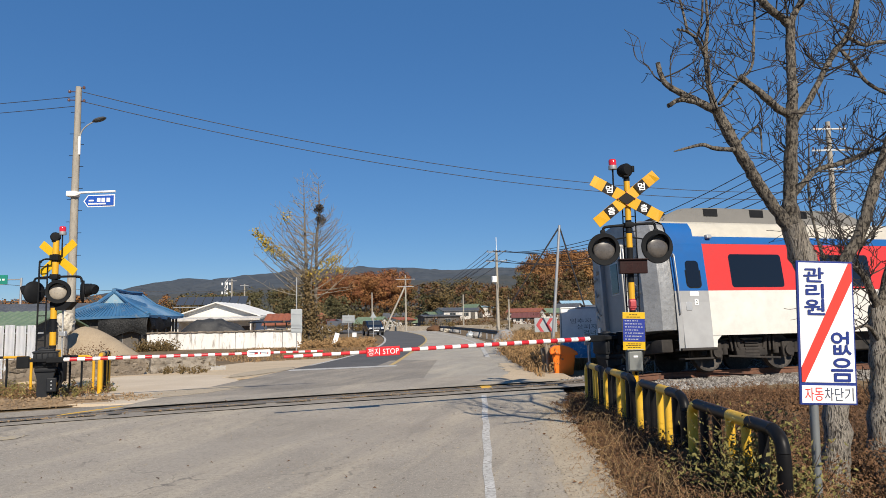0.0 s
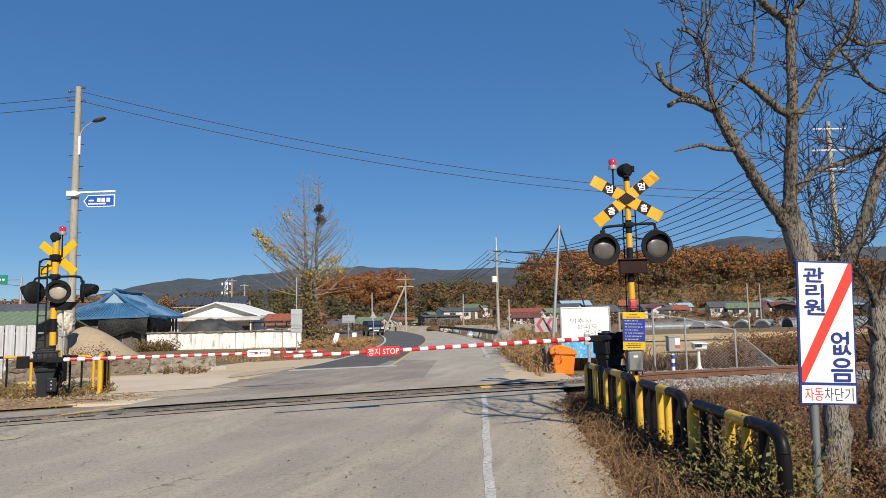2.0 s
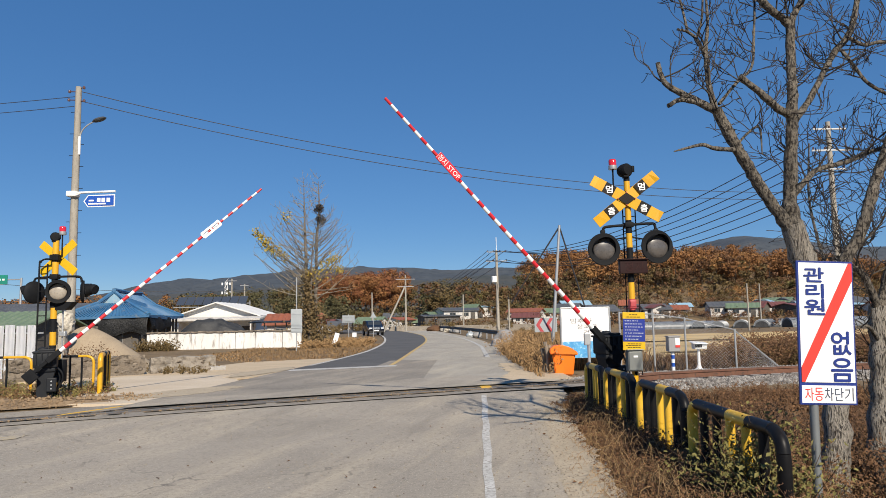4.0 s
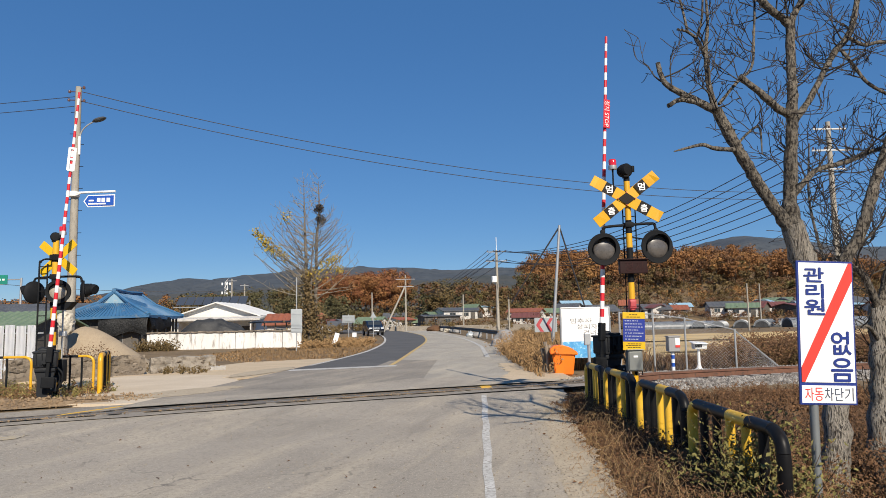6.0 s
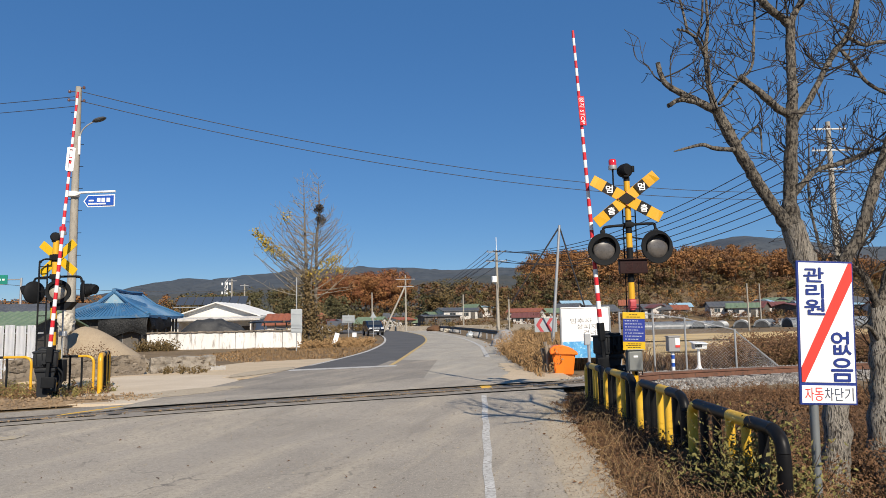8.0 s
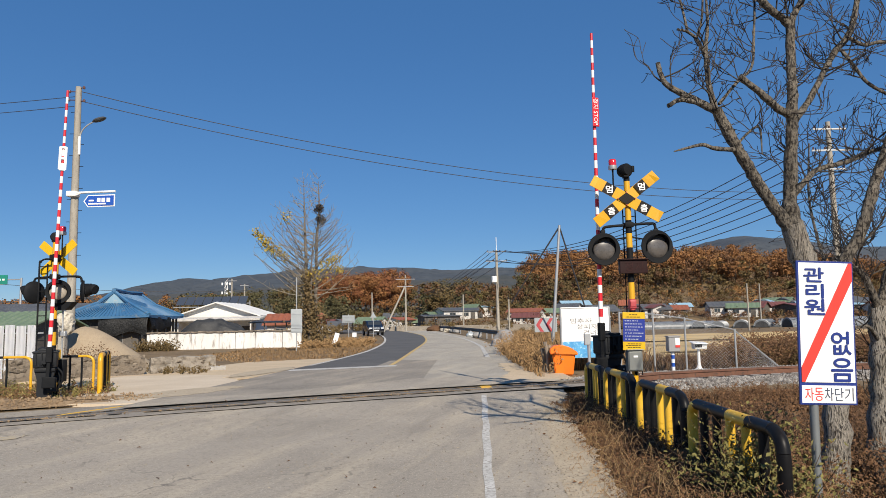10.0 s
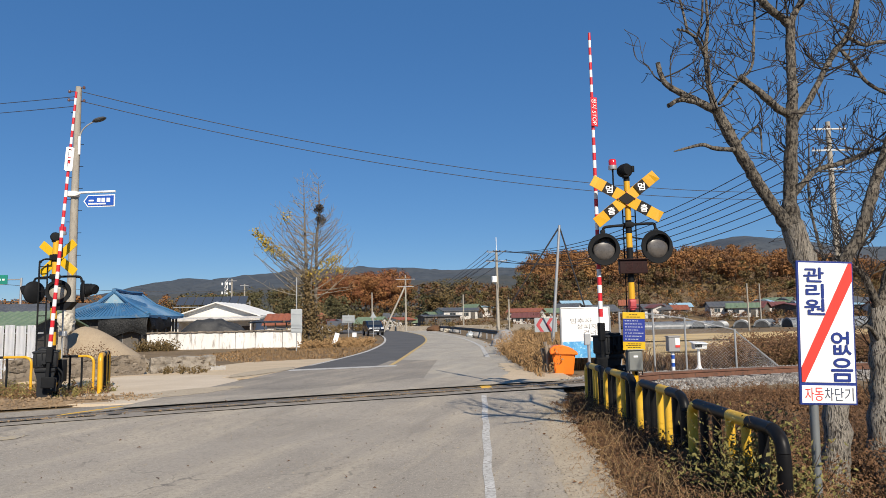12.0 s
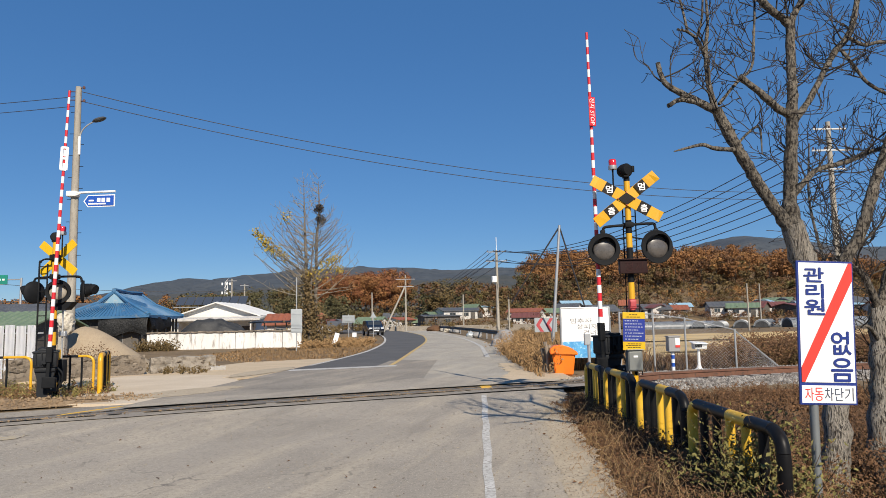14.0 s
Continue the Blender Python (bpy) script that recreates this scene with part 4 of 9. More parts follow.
def build_signal_far():
    s = thing("crossing_signal", pose(-8.93, 16.2, 0.0), "striped crossing signal post with crossed boards seen from behind", "crossing signal", "crossing signals")
    marks = [(0, 0.35, "steel_black"), (0.35, 0.8, "steel_yellow"), (0.8, 1.2, "steel_black"), (1.2, 1.5, "steel_yellow"), (1.5, 1.8, "steel_black"), (1.8, 2.05, "steel_yellow"), (2.05, 2.35, "steel_black"), (2.35, 2.6, "steel_yellow"), (2.6, 2.82, "steel_black"), (2.82, 3.1, "steel_yellow"), (3.1, 3.28, "steel_black"), (3.28, 3.6, "steel_yellow")]
    post_banded(s, 0, 3.6, 0.07, marks)
    for tilt, y in ((42, 0.08), (-39, 0.10)):
        bm = bmesh.new()
        for k in (-1, 1):
            box(bm, (0.49, 0.012, 0.19), (k * 0.30, 0, 0), bevel=0.004)
        bm.transform(pose(0, 0, 3.2, 0, 0, -5) @ pose(0, y, 0, 0, -tilt, 0))
        part("cross_board", bm, M["board_yellow"], s, "yellow back of a crossed warning board")
    bm = bmesh.new()
    box(bm, (0.2, 0.2, 0.14), (0, 0, 3.2), bevel=0.02)
    part("bracket", bm, M["steel_black"], s)
    bm = bmesh.new()
    tube(bm, curve_points([(-0.48, 0.0, 2.60), (-0.46, 0, 2.70), (-0.38, 0, 2.74), (0, 0.02, 2.76), (0.5, 0, 2.76), (0.6, 0, 2.72), (0.62, 0, 2.62)], 4), 0.026, 8)
    box(bm, (0.18, 0.18, 0.12), (0, 0, 2.76), bevel=0.02)
    part("lamp_arm", bm, M["steel_black"], s, smooth=40)
    lamp_unit(s, -0.46, 2.41, 0.0, -118, True, r=0.26)
    lamp_unit(s, 0.63, 2.41, 0.05, 118, True, r=0.26)
    lamp_unit(s, 0.15, 2.41, -0.12, 20, True, "lens_pale", r=0.27)
    for x, d in ((-0.58, -1), (0.78, 1)):
        bm = bmesh.new()
        tube(bm, curve_points([(x - d * 0.10, 0.05, 2.43), (x + d * 0.08, 0.02, 2.46), (x + d * 0.16, 0.0, 2.44)], 4), [0.16, 0.14, 0.13, 0.125, 0.12, 0.12, 0.12, 0.115, 0.11], 14)
        part("lamp_housing", bm, M["steel_black"], s, "black lamp hood", smooth=50)
    bm = bmesh.new()
    extrude_poly(bm, [(-0.17, -0.10), (0.20, -0.10), (0.36, 0.08), (-0.17, 0.08)], 0.25, pose(0.10, -0.05, 2.10))
    part("display", bm, M["steel_black"], s, "black back of a display panel")
    beacon(s, 0.13, 0.02, 3.25, 3.93)
    bell(s, -0.02, 0.0, 3.68, 0.11)
    # caged ladder beside the post
    bm = bmesh.new()
    tube(bm, curve_points([(-0.31, -0.1, 0.6), (-0.31, -0.1, 2.9), (-0.29, -0.1, 3.08), (-0.2, -0.1, 3.16), (-0.02, -0.1, 3.16)], 4), 0.02, 8)
    part("ladder_rail", bm, M["steel_black"], s, smooth=40)
    bm = bmesh.new()
    tube(bm, [(-0.12, -0.1, 0.6), (-0.12, -0.1, 3.05)], 0.018, 8)
    part("ladder_rail", bm, M["steel_black"], s)
    for k in range(9):
        bm = bmesh.new()
        tube(bm, [(-0.31, -0.1, 0.75 + k * 0.28), (-0.12, -0.1, 0.75 + k * 0.28)], 0.012, 6)
        part("rung", bm, M["steel_black"], s)
    bm = bmesh.new()
    box(bm, (0.24, 0.22, 0.24), (0.03, 0.0, 0.98), bevel=0.015)
    part("clamp_box", bm, M["steel_yellow"], s, "yellow clamp box")
    bm = bmesh.new()
    box(bm, (0.30, 0.2, 0.5), (0.1, 0.1, 0.62), bevel=0.02)
    tube(bm, curve_points([(0.1, 0.0, 0.5), (0.22, -0.05, 0.35), (0.18, -0.1, 0.12), (0.0, -0.1, 0.0)], 5), 0.05, 8)
    part("cable_box", bm, M["steel_black"], s, "black cable box and hoses", smooth=40)
    bm = bmesh.new()
    tube(bm, [(0.16, 0.1, 0.1), (0.16, 0.1, 2.1)], 0.02, 8)
    box(bm, (0.16, 0.1, 0.12), (0.18, 0.08, 1.45), bevel=0.02)
    part("conduit", bm, M["steel_grey"], s, "grey conduit pipe")
    bm = bmesh.new()
    box(bm, (0.36, 0.36, 0.10), (0, 0, 0.02), bevel=0.02)
    part("base_plate", bm, M["concrete"], s)


def build_machine(m, label):
    s = thing("barrier_machine", m, label, "barrier machine", "barrier machines")
    bm = bmesh.new()
    box(bm, (0.46, 0.42, 0.34), (0, 0, 0.92), bevel=0.03)
    box(bm, (0.50, 0.46, 0.04), (0, 0, 1.09), bevel=0.012)
    box(bm, (0.30, 0.34, 0.05), (0.02, 0, 1.13), bevel=0.012)
    box(bm, (0.40, 0.36, 0.10), (0, 0, 0.71), bevel=0.02)
    part("machine_head", bm, M["machine_black"], s, "black cast machine housing", smooth=40)
    for k in range(4):
        bm = bmesh.new()
        box(bm, (0.03, 0.015, 0.05), (-0.12 + k * 0.08, -0.215, 0.80), bevel=0.005)
        part("bolt", bm, M["machine_black"], s)
    bm = bmesh.new()
    extrude_poly(bm, [(-0.20, 0.68), (0.20, 0.68), (0.15, 0.5), (0.15, 0.12), (0.19, 0.02), (-0.19, 0.02), (-0.15, 0.12), (-0.15, 0.5)], 0.28, pose(0, -0.14, 0))
    part("pedestal", bm, M["machine_black"], s)
    bm = bmesh.new()
    box(bm, (0.48, 0.42, 0.06), (0, 0, 0.02), bevel=0.01)
    part("footing", bm, M["concrete"], s)
    bm = bmesh.new()
    revolve(bm, [(0, 1.20), (0.07, 1.19), (0.10, 1.16), (0.10, 1.13), (0, 1.13)], 16, pose(-0.06, -0.02, 0))
    part("cap", bm, M["machine_black"], s, "domed cap", smooth=50)
    for x in (-0.17, -0.06, 0.05, 0.16):
        bm = bmesh.new()
        box(bm, (0.025, 0.03, 0.26), (x, -0.222, 0.94), bevel=0.006)
        part("rib", bm, M["machine_black"], s)
    bm = bmesh.new()
    box(bm, (0.20, 0.12, 0.30), (0.14, -0.19, 0.38), bevel=0.02)
    jb = part("junction_box", bm, M["machine_black"], s)
    for z in (0.30, 0.38, 0.46):
        bm = bmesh.new()
        tube(bm, [(0.14, -0.245, z), (0.14, -0.262, z)], 0.016, 8)
        part("stud", bm, M["steel_grey"], jb)
    bm = bmesh.new()
    tube(bm, curve_points([(0.22, -0.05, 0.75), (0.33, -0.08, 0.62), (0.34, -0.08, 0.45), (0.26, -0.06, 0.28), (0.24, 0.0, 0.04)], 5), 0.022, 8)
    tube(bm, curve_points([(0.22, 0.05, 0.70), (0.28, 0.06, 0.5), (0.24, 0.06, 0.3), (0.28, 0.06, 0.04)], 5), 0.018, 8)
    part("cable_hose", bm, M["steel_black"], s, smooth=50)
    bm = bmesh.new()
    tube(bm, [(-0.0, -0.30, 0.88), (0.0, -0.18, 0.88)], 0.05, 12)
    part("shaft", bm, M["machine_black"], s, smooth=40)
    return s


def build_boom(name, length, label, plate):
    """A tapered striped boom along +x from its pivot, with a short tail and weights behind it."""
    b = thing(name, pose(0, 0, 0), label, "barrier boom", "barrier booms")
    n = 38
    x = 0.25
    step = (length - 0.25) / n
    for i in range(n):
        x0, x1 = x + i * step, x + (i + 1) * step
        r0, r1 = 0.046 - 0.020 * x0 / length, 0.046 - 0.020 * x1 / length
        bm = bmesh.new()
        tube(bm, [(x0, 0, 0), (x1, 0, 0)], [r0, r1], 10)
        part("stripe", bm, M["boom_red" if i % 2 else "boom_white"], b, smooth=40)
    bm = bmesh.new()
    box(bm, (0.34, 0.10, 0.12), (0.12, 0, 0), bevel=0.015)
    box(bm, (0.60, 0.05, 0.07), (-0.28, 0, 0), bevel=0.01)
    part("boom_holder", bm, M["steel_black"], b)
    bm = bmesh.new()
    box(bm, (0.24, 0.09, 0.26), (-0.48, 0, -0.03), bevel=0.02)
    part("counterweight", bm, M["steel_black"], b, "black counterweight")
    if plate == "stop":
        bm = bmesh.new()
        box(bm, (0.58, 0.02, 0.15), (0.731 * length, 0.055, 0), bevel=0.008)
        p = part("stop_plate", bm, M["boom_red"], b, "red plate with white words")
        text_part("stop_words", "정지 STOP", 0.53, 0.115, M["boom_white"], p, pose(0.731 * length, 0.067, 0, 0, 0, 180))
    else:
        bm = bmesh.new()
        for dz in (-0.055, 0.055):
            box(bm, (0.52, 0.015, 0.055), (0.739 * length, -0.05, dz), bevel=0.004)
        for dx in (-0.25, 0, 0.25):
            box(bm, (0.05, 0.02, 0.12), (0.739 * length + dx, -0.042, 0), bevel=0.004)
        part("stop_plate", bm, M["boom_white"], b, "white back of the stop plate")
    return b


M["band_red"] = paint("faded red steel", (0.45, 0.05, 0.06), 0.5)
M["machine_black"] = paint("dark grey cast iron", (0.012, 0.014, 0.018), 0.55, wear=0.06, spec=0.2)
M["concrete"] = surface("rough concrete", (0.40, 0.385, 0.36), (0.30, 0.285, 0.265), 2.0, (0.22, 0.20, 0.18), 20, 0.9, bump=0.4, dist=0.01)
build_signal_near()
build_signal_far()
build_machine(pose(3.19, 13.88, 0.14, 0, 0, 24), "black barrier machine on a pedestal beside the railing")
build_machine(pose(-8.80, 15.72, -0.02, 0, 0, 24), "black barrier machine on a pedestal by the striped post")
boom_near = build_boom("barrier_boom", 6.0, "red and white striped barrier boom with a stop plate", "stop")
boom_far = build_boom("barrier_boom", 6.03, "red and white striped barrier boom with a white plate", "back")


# ---- railings ----
def build_railing(m, length, height, label, group, colours, r=0.055, inner=5, inner_colours=("steel_yellow", "steel_black", "steel_black")):
    """A hoop railing along +x: one bent tube in painted lengths, and uprights."""
    s = thing("railing", m, label, "railing", group)
    bend = 0.16
    path = curve_points([(0, 0, 0), (0, 0, height * 0.5), (0, 0, height - bend), (bend * 0.3, 0, height - bend * 0.3), (bend, 0, height)], 5)
    top = [Vector((bend + (length - 2 * bend) * k / 8, 0, height)) for k in range(1, 8)]
    back = [Vector((length - p.x, 0, p.z)) for p in reversed(path)]
    full = path + top + back
    cut = [0, 10, len(path) - 1, len(path) + 1, len(path) + 3, len(path) + 5, len(path) + len(top), len(full) - 11, len(full) - 1]
    for i, (a, b) in enumerate(zip(cut, cut[1:])):
        bm = bmesh.new()
        tube(bm, full[a:b + 1], r, 12)
        part("hoop_tube", bm, M[colours[i % len(colours)]], s, smooth=50)
    for k in range(inner):
        x = length * (k + 1) / (inner + 1)
        bm = bmesh.new()
        tube(bm, [(x, 0, 0), (x, 0, height - 0.01)], r * 0.78, 10)
        part("upright", bm, M[inner_colours[k % len(inner_colours)]], s, smooth=50)
    return s


for y0, y1, top, cols, inner in ((5.55, 7.55, 0.69, ("rail_black", "rail_black", "rail_black", "rail_yellow", "rail_black", "rail_black", "rail_yellow", "rail_yellow"), 5), (7.77, 9.55, 0.73, ("rail_black", "rail_black", "rail_black", "rail_yellow", "rail_black", "rail_black", "rail_yellow", "rail_yellow"), 5), (9.85, 11.48, 0.755, ("rail_black", "rail_black", "rail_black", "rail_yellow", "rail_yellow", "rail_black", "rail_yellow", "rail_yellow"), 5), (11.70, 13.0, 0.745, ("rail_black", "rail_black", "rail_black", "rail_yellow", "rail_yellow", "rail_black", "rail_yellow", "rail_yellow"), 5)):
    M.setdefault("rail_black", paint("worn black railing paint", (0.005, 0.005, 0.006), 0.42, wear=0.03, spec=0.16))
    M.setdefault("rail_yellow", paint("faded yellow railing paint", (0.70, 0.42, 0.03), 0.45, wear=0.25, scale=8))
    h = 0.92
    build_railing(pose(2.58, y0, top - h, 0, 0, 90), y1 - y0, h, "black and yellow hoop railing in dry weeds", "railings", cols, 0.055, inner, ("rail_black", "rail_yellow", "rail_yellow", "rail_black", "rail_black"))
for x0, y0, x1, y1 in ((-12.6, 17.6, -10.15, 17.5), (-9.75, 17.45, -8.62, 17.5)):
    build_railing(pose(x0, y0, -0.04, 0, 0, math.degrees(math.atan2(y1 - y0, x1 - x0))), math.hypot(x1 - x0, y1 - y0), 0.93, "yellow and black tube railing by the far signal", "railings", ("steel_yellow", "steel_yellow", "steel_yellow", "steel_black", "steel_black", "steel_yellow", "steel_yellow", "steel_yellow"), 0.032, 3)
build_railing(pose(-8.36, 17.3, -0.04, 0, 0, 110), 1.9, 0.95, "short yellow and black railing seen end-on", "railings", ("steel_yellow", "steel_yellow", "steel_yellow", "steel_black", "steel_yellow", "steel_black", "steel_yellow", "steel_yellow"), 0.06, 5)


# ---- the train: one coach, seen from its rear end ----
def build_train():
    """Local x runs forward along the coach from its rear end, y to its far side, z up from the rail top."""
    t = thing("train_coach", pose(0, 0, 0), "red, white and blue passenger coach with a silver end", "train")
    length = 23.2
    # the body's section: upright sides leaning in above the waist, a curved roof
    half = [(1.46, 0.50), (1.50, 1.0), (1.51, 1.9), (1.46, 3.0), (1.38, 3.45), (1.25, 3.62), (0.9, 3.76), (0.45, 3.83), (0.0, 3.85)]
    ring = [(-y, z) for y, z in half] + [(y, z) for y, z in half[-2::-1]]
    def shell(bm, x0, x1, pts, cap0=False, cap1=False):
        a = [bm.verts.new((x0, y, z)) for y, z in pts]
        b = [bm.verts.new((x1, y, z)) for y, z in pts]
        for i in range(len(pts) - 1):
            bm.faces.new((a[i], a[i + 1], b[i + 1], b[i]))
        return a, b
    def side_y(z):
        return -float(np.interp(z, [p[1] for p in half[:6]], [p[0] for p in half[:6]]))
    def band(name, x0, x1, z0, z1, mat, label=""):
        """A strip of the side's skin between two heights, thick enough to have edges."""
        zs = np.linspace(z0, z1, max(2, int((z1 - z0) / 0.2) + 2))
        for s in (-1, 1):
            bm = bmesh.new()
            for i in range(len(zs) - 1):
                bm.faces.new([bm.verts.new((x, s * -side_y(z), z)) for x, z in ((x0, zs[i]), (x1, zs[i]), (x1, zs[i + 1]), (x0, zs[i + 1]))])
            bmesh.ops.remove_doubles(bm, verts=bm.verts, dist=1e-4)
            bmesh.ops.solidify(bm, geom=bm.faces[:], thickness=0.02 * s)
            part(name, bm, M[mat], t, label, smooth=30)
    # roof and inner shell
    bm = bmesh.new()
    shell(bm, 0.35, length - 0.2, ring[4:-4])
    bmesh.ops.recalc_face_normals(bm, faces=bm.faces)
    part("roof", bm, M["train_cream"], t, "cream curved roof", smooth=40)
    def round_corners(bm, r):
        """Rounds the four corners of an upright pane seen from the side."""
        edges = [e for e in bm.edges if abs((e.verts[0].co - e.verts[1].co).normalized().y) > 0.9]
        bmesh.ops.bevel(bm, geom=edges, offset=r, segments=3, affect="EDGES", profile=0.5)
    # livery, from the sill up
    D0, D1 = 0.42, 1.28
    band("lower_panel", D1, length - 0.2, 0.83, 1.90, "train_white", "white lower side panel")
    band("window_band", D1, length - 0.2, 1.90, 3.06, "train_red", "red window band")
    band("upper_stripe", D1, length - 0.2, 3.06, 3.25, "train_blue", "blue stripe above the windows")
    band("cornice", D1 - 0.2, length - 0.2, 3.25, 3.60, "train_cream", "cream cornice")
    band("end_upper", 0.35, D1, 1.90, 3.25, "train_blue", "blue upper corner by the door")
    band("end_cornice", 0.35, D1 - 0.2, 3.25, 3.60, "train_blue")
    band("end_lower", 0.35, D1, 0.50, 1.90, "train_grey", "grey lower corner by the door")
    # skirt edge of the white panel beside the door
    for s in (-1, 1):
        bm = bmesh.new()
        extrude_poly(bm, [(D1, 0.50), (D1 + 0.09, 0.50), (D1 + 0.13, 0.72), (D1 + 0.26, 0.83), (D1, 0.83)], 0.03, pose(0, s * 1.48 - 0.015, 0))
        part("skirt", bm, M["train_white"], t)
    # door: leaf set back a little, window, handle, rails
    for s in (-1, 1):
        bm = bmesh.new()
        box(bm, (D1 - D0 - 0.08, 0.03, 1.36), ((D0 + D1) / 2 + 0.03, s * 1.512, 1.21), bevel=0.01)
        d = part("door", bm, M["train_grey_light"], t, "grey lower door leaf")
        bm = bmesh.new()
        box(bm, (D1 - D0 - 0.08, 0.03, 1.16), ((D0 + D1) / 2 + 0.03, s * 1.487, 2.49), (s * 3.0, 0, 0), 0.01)
        part("door_top", bm, M["train_blue"], d, "blue upper door leaf")
        bm = bmesh.new()
        box(bm, (0.37, 0.03, 0.65), ((D0 + D1) / 2 + 0.06, s * 1.503, 2.31), (s * 3.0, 0, 0))
        round_corners(bm, 0.09)
        part("door_window", bm, M["train_glass"], d, "dark door window")
        bm = bmesh.new()
        box(bm, (0.43, 0.02, 0.71), ((D0 + D1) / 2 + 0.06, s * 1.502, 2.31), (s * 3.0, 0, 0))
        round_corners(bm, 0.11)
        part("window_rubber", bm, M["steel_black"], d)
        bm = bmesh.new()
        tube(bm, curve_points([(D0 - 0.02, s * 1.50, 2.72), (D0 - 0.02, s * 1.58, 2.68), (D0 + 0.0, s * 1.58, 1.45), (D0, s * 1.51, 1.40)], 5), 0.02, 8)
        part("grab_rail", bm, M["steel_grey"], d, "steel grab rail", smooth=50)
        bm = bmesh.new()
        box(bm, (0.16, 0.02, 0.20), (D0 + 0.28, s * 1.53, 1.53), bevel=0.01)
        part("door_lock", bm, M["steel_grey"], d)
        bm = bmesh.new()
        box(bm, (0.10, 0.008, 0.14), (D0 + 0.50, s * 1.531, 1.63))
        box(bm, (0.24, 0.008, 0.10), (D0 + 0.46, s * 1.531, 1.83))
        part("label_plate", bm, M["sign_white"], d, "small white label")
        bm = bmesh.new()
        box(bm, (D1 - D0 + 0.1, 0.30, 0.06), ((D0 + D1) / 2, s * 1.42, 0.52), bevel=0.01)
        box(bm, (0.8, 0.25, 0.04), ((D0 + D1) / 2, s * 1.38, 0.30), bevel=0.01)
        part("step", bm, M["train_under"], t, "dark entrance step")
    text_part("coach_number", "2", 0.045, 0.09, M["sign_black"], t, pose(D0 + 0.50, -1.54, 1.63))
    # side windows
    for k in range(7):
        for s in (-1, 1):
            bm = bmesh.new()
            box(bm, (1.54, 0.03, 0.83), (2.75 + k * 2.75, s * 1.494, 2.39), (s * 2.6, 0, 0))
            round_corners(bm, 0.08)
            w = part("window", bm, M["train_glass"], t, "wide dark window")
            bm = bmesh.new()
            box(bm, (1.60, 0.02, 0.89), (2.75 + k * 2.75, s * 1.492, 2.39), (s * 2.6, 0, 0))
            round_corners(bm, 0.10)
            part("window_rubber", bm, M["steel_black"], w)
    # the rear end: a flat face with bevelled silver corners, gangway and door
    prof = [(1.46, 0.98), (1.49, 1.9), (1.42, 3.2), (1.30, 3.55), (0.9, 3.74), (0.0, 3.82)]
    outer = [(-y, z) for y, z in prof] + [(y, z) for y, z in prof[-2::-1]]
    inner = [(y * 0.80, 0.98 + (z - 0.98) * 0.985) for y, z in outer]
    bm = bmesh.new()
    r0 = [bm.verts.new((0.38, y, z)) for y, z in outer]
    r1 = [bm.verts.new((-0.02, y * 0.995, z)) for y, z in outer]
    r2 = [bm.verts.new((-0.30, y, z)) for y, z in inner]
    for a, b in ((r0, r1), (r1, r2)):
        for i in range(len(outer) - 1):
            bm.faces.new((a[i], a[i + 1], b[i + 1], b[i]))
    bm.faces.new(r2)
    bm.faces.new((r0[0], r1[0], r2[0], r2[-1], r1[-1], r0[-1]))
    bmesh.ops.recalc_face_normals(bm, faces=bm.faces)
    end = part("rear_end", bm, M["train_silver"], t, "dented silver end panel", smooth=25)
    rng = random.Random(4)
    for k in range(44):
        y, z = rng.choice((-1, 1)) * rng.uniform(0.70, 1.10), rng.uniform(1.3, 3.5)
        bm = bmesh.new()
        tube(bm, curve_points([(-0.305, y - 0.07, z), (-0.315, y, z + rng.uniform(-0.1, 0.1)), (-0.305, y + 0.07, z + rng.uniform(-0.08, 0.12))], 3), [0.004] + [0.016] * 5 + [0.004], 6)
        part("dent", bm, M["train_silver"], end, smooth=60)
    # door frame, door and gangway rubber
    for y in (-0.60, 0.60):
        bm = bmesh.new()
        tube(bm, curve_points([(-0.34, y, 1.05), (-0.38, y, 1.25), (-0.38, y, 2.9), (-0.38, y * 0.92, 3.1), (-0.36, y * 0.75, 3.2)], 5), 0.035, 8)
        part("gangway_bar", bm, M["steel_grey"], end, "bright vertical bar", smooth=50)
    bm = bmesh.new()
    for y in (-0.52, 0.52):
        box(bm, (0.22, 0.10, 2.30), (-0.34, y, 2.0), bevel=0.02)
    box(bm, (0.24, 1.16, 0.10), (-0.34, 0, 3.16), bevel=0.02)
    box(bm, (0.30, 1.10, 0.10), (-0.36, 0, 1.02), bevel=0.02)
    part("gangway_frame", bm, M["train_frame"], end, "grey gangway frame", smooth=40)
    bm = bmesh.new()
    box(bm, (0.05, 0.96, 2.20), (-0.31, 0, 2.0), bevel=0.01)
    ed = part("end_door", bm, M["train_frame"], end, "grey end door")
    bm = bmesh.new()
    box(bm, (0.03, 0.34, 0.76), (-0.338, -0.02, 2.42), bevel=0.012)
    part("door_window", bm, M["train_glass"], ed, "dark narrow door window")
    bm = bmesh.new()
    box(bm, (0.02, 0.42, 0.84), (-0.332, -0.02, 2.42), bevel=0.009)
    part("window_frame", bm, M["steel_grey"], ed)
    for y in (-1.05, 1.05):
        bm = bmesh.new()
        tube(bm, [(-0.27, y, 1.2), (-0.33, y, 1.2)], 0.07, 12)
        part("tail_lamp", bm, M["sign_white"], end, "small round tail lamp", smooth=40)
    # coupler, hoses, buffer beam
    bm = bmesh.new()
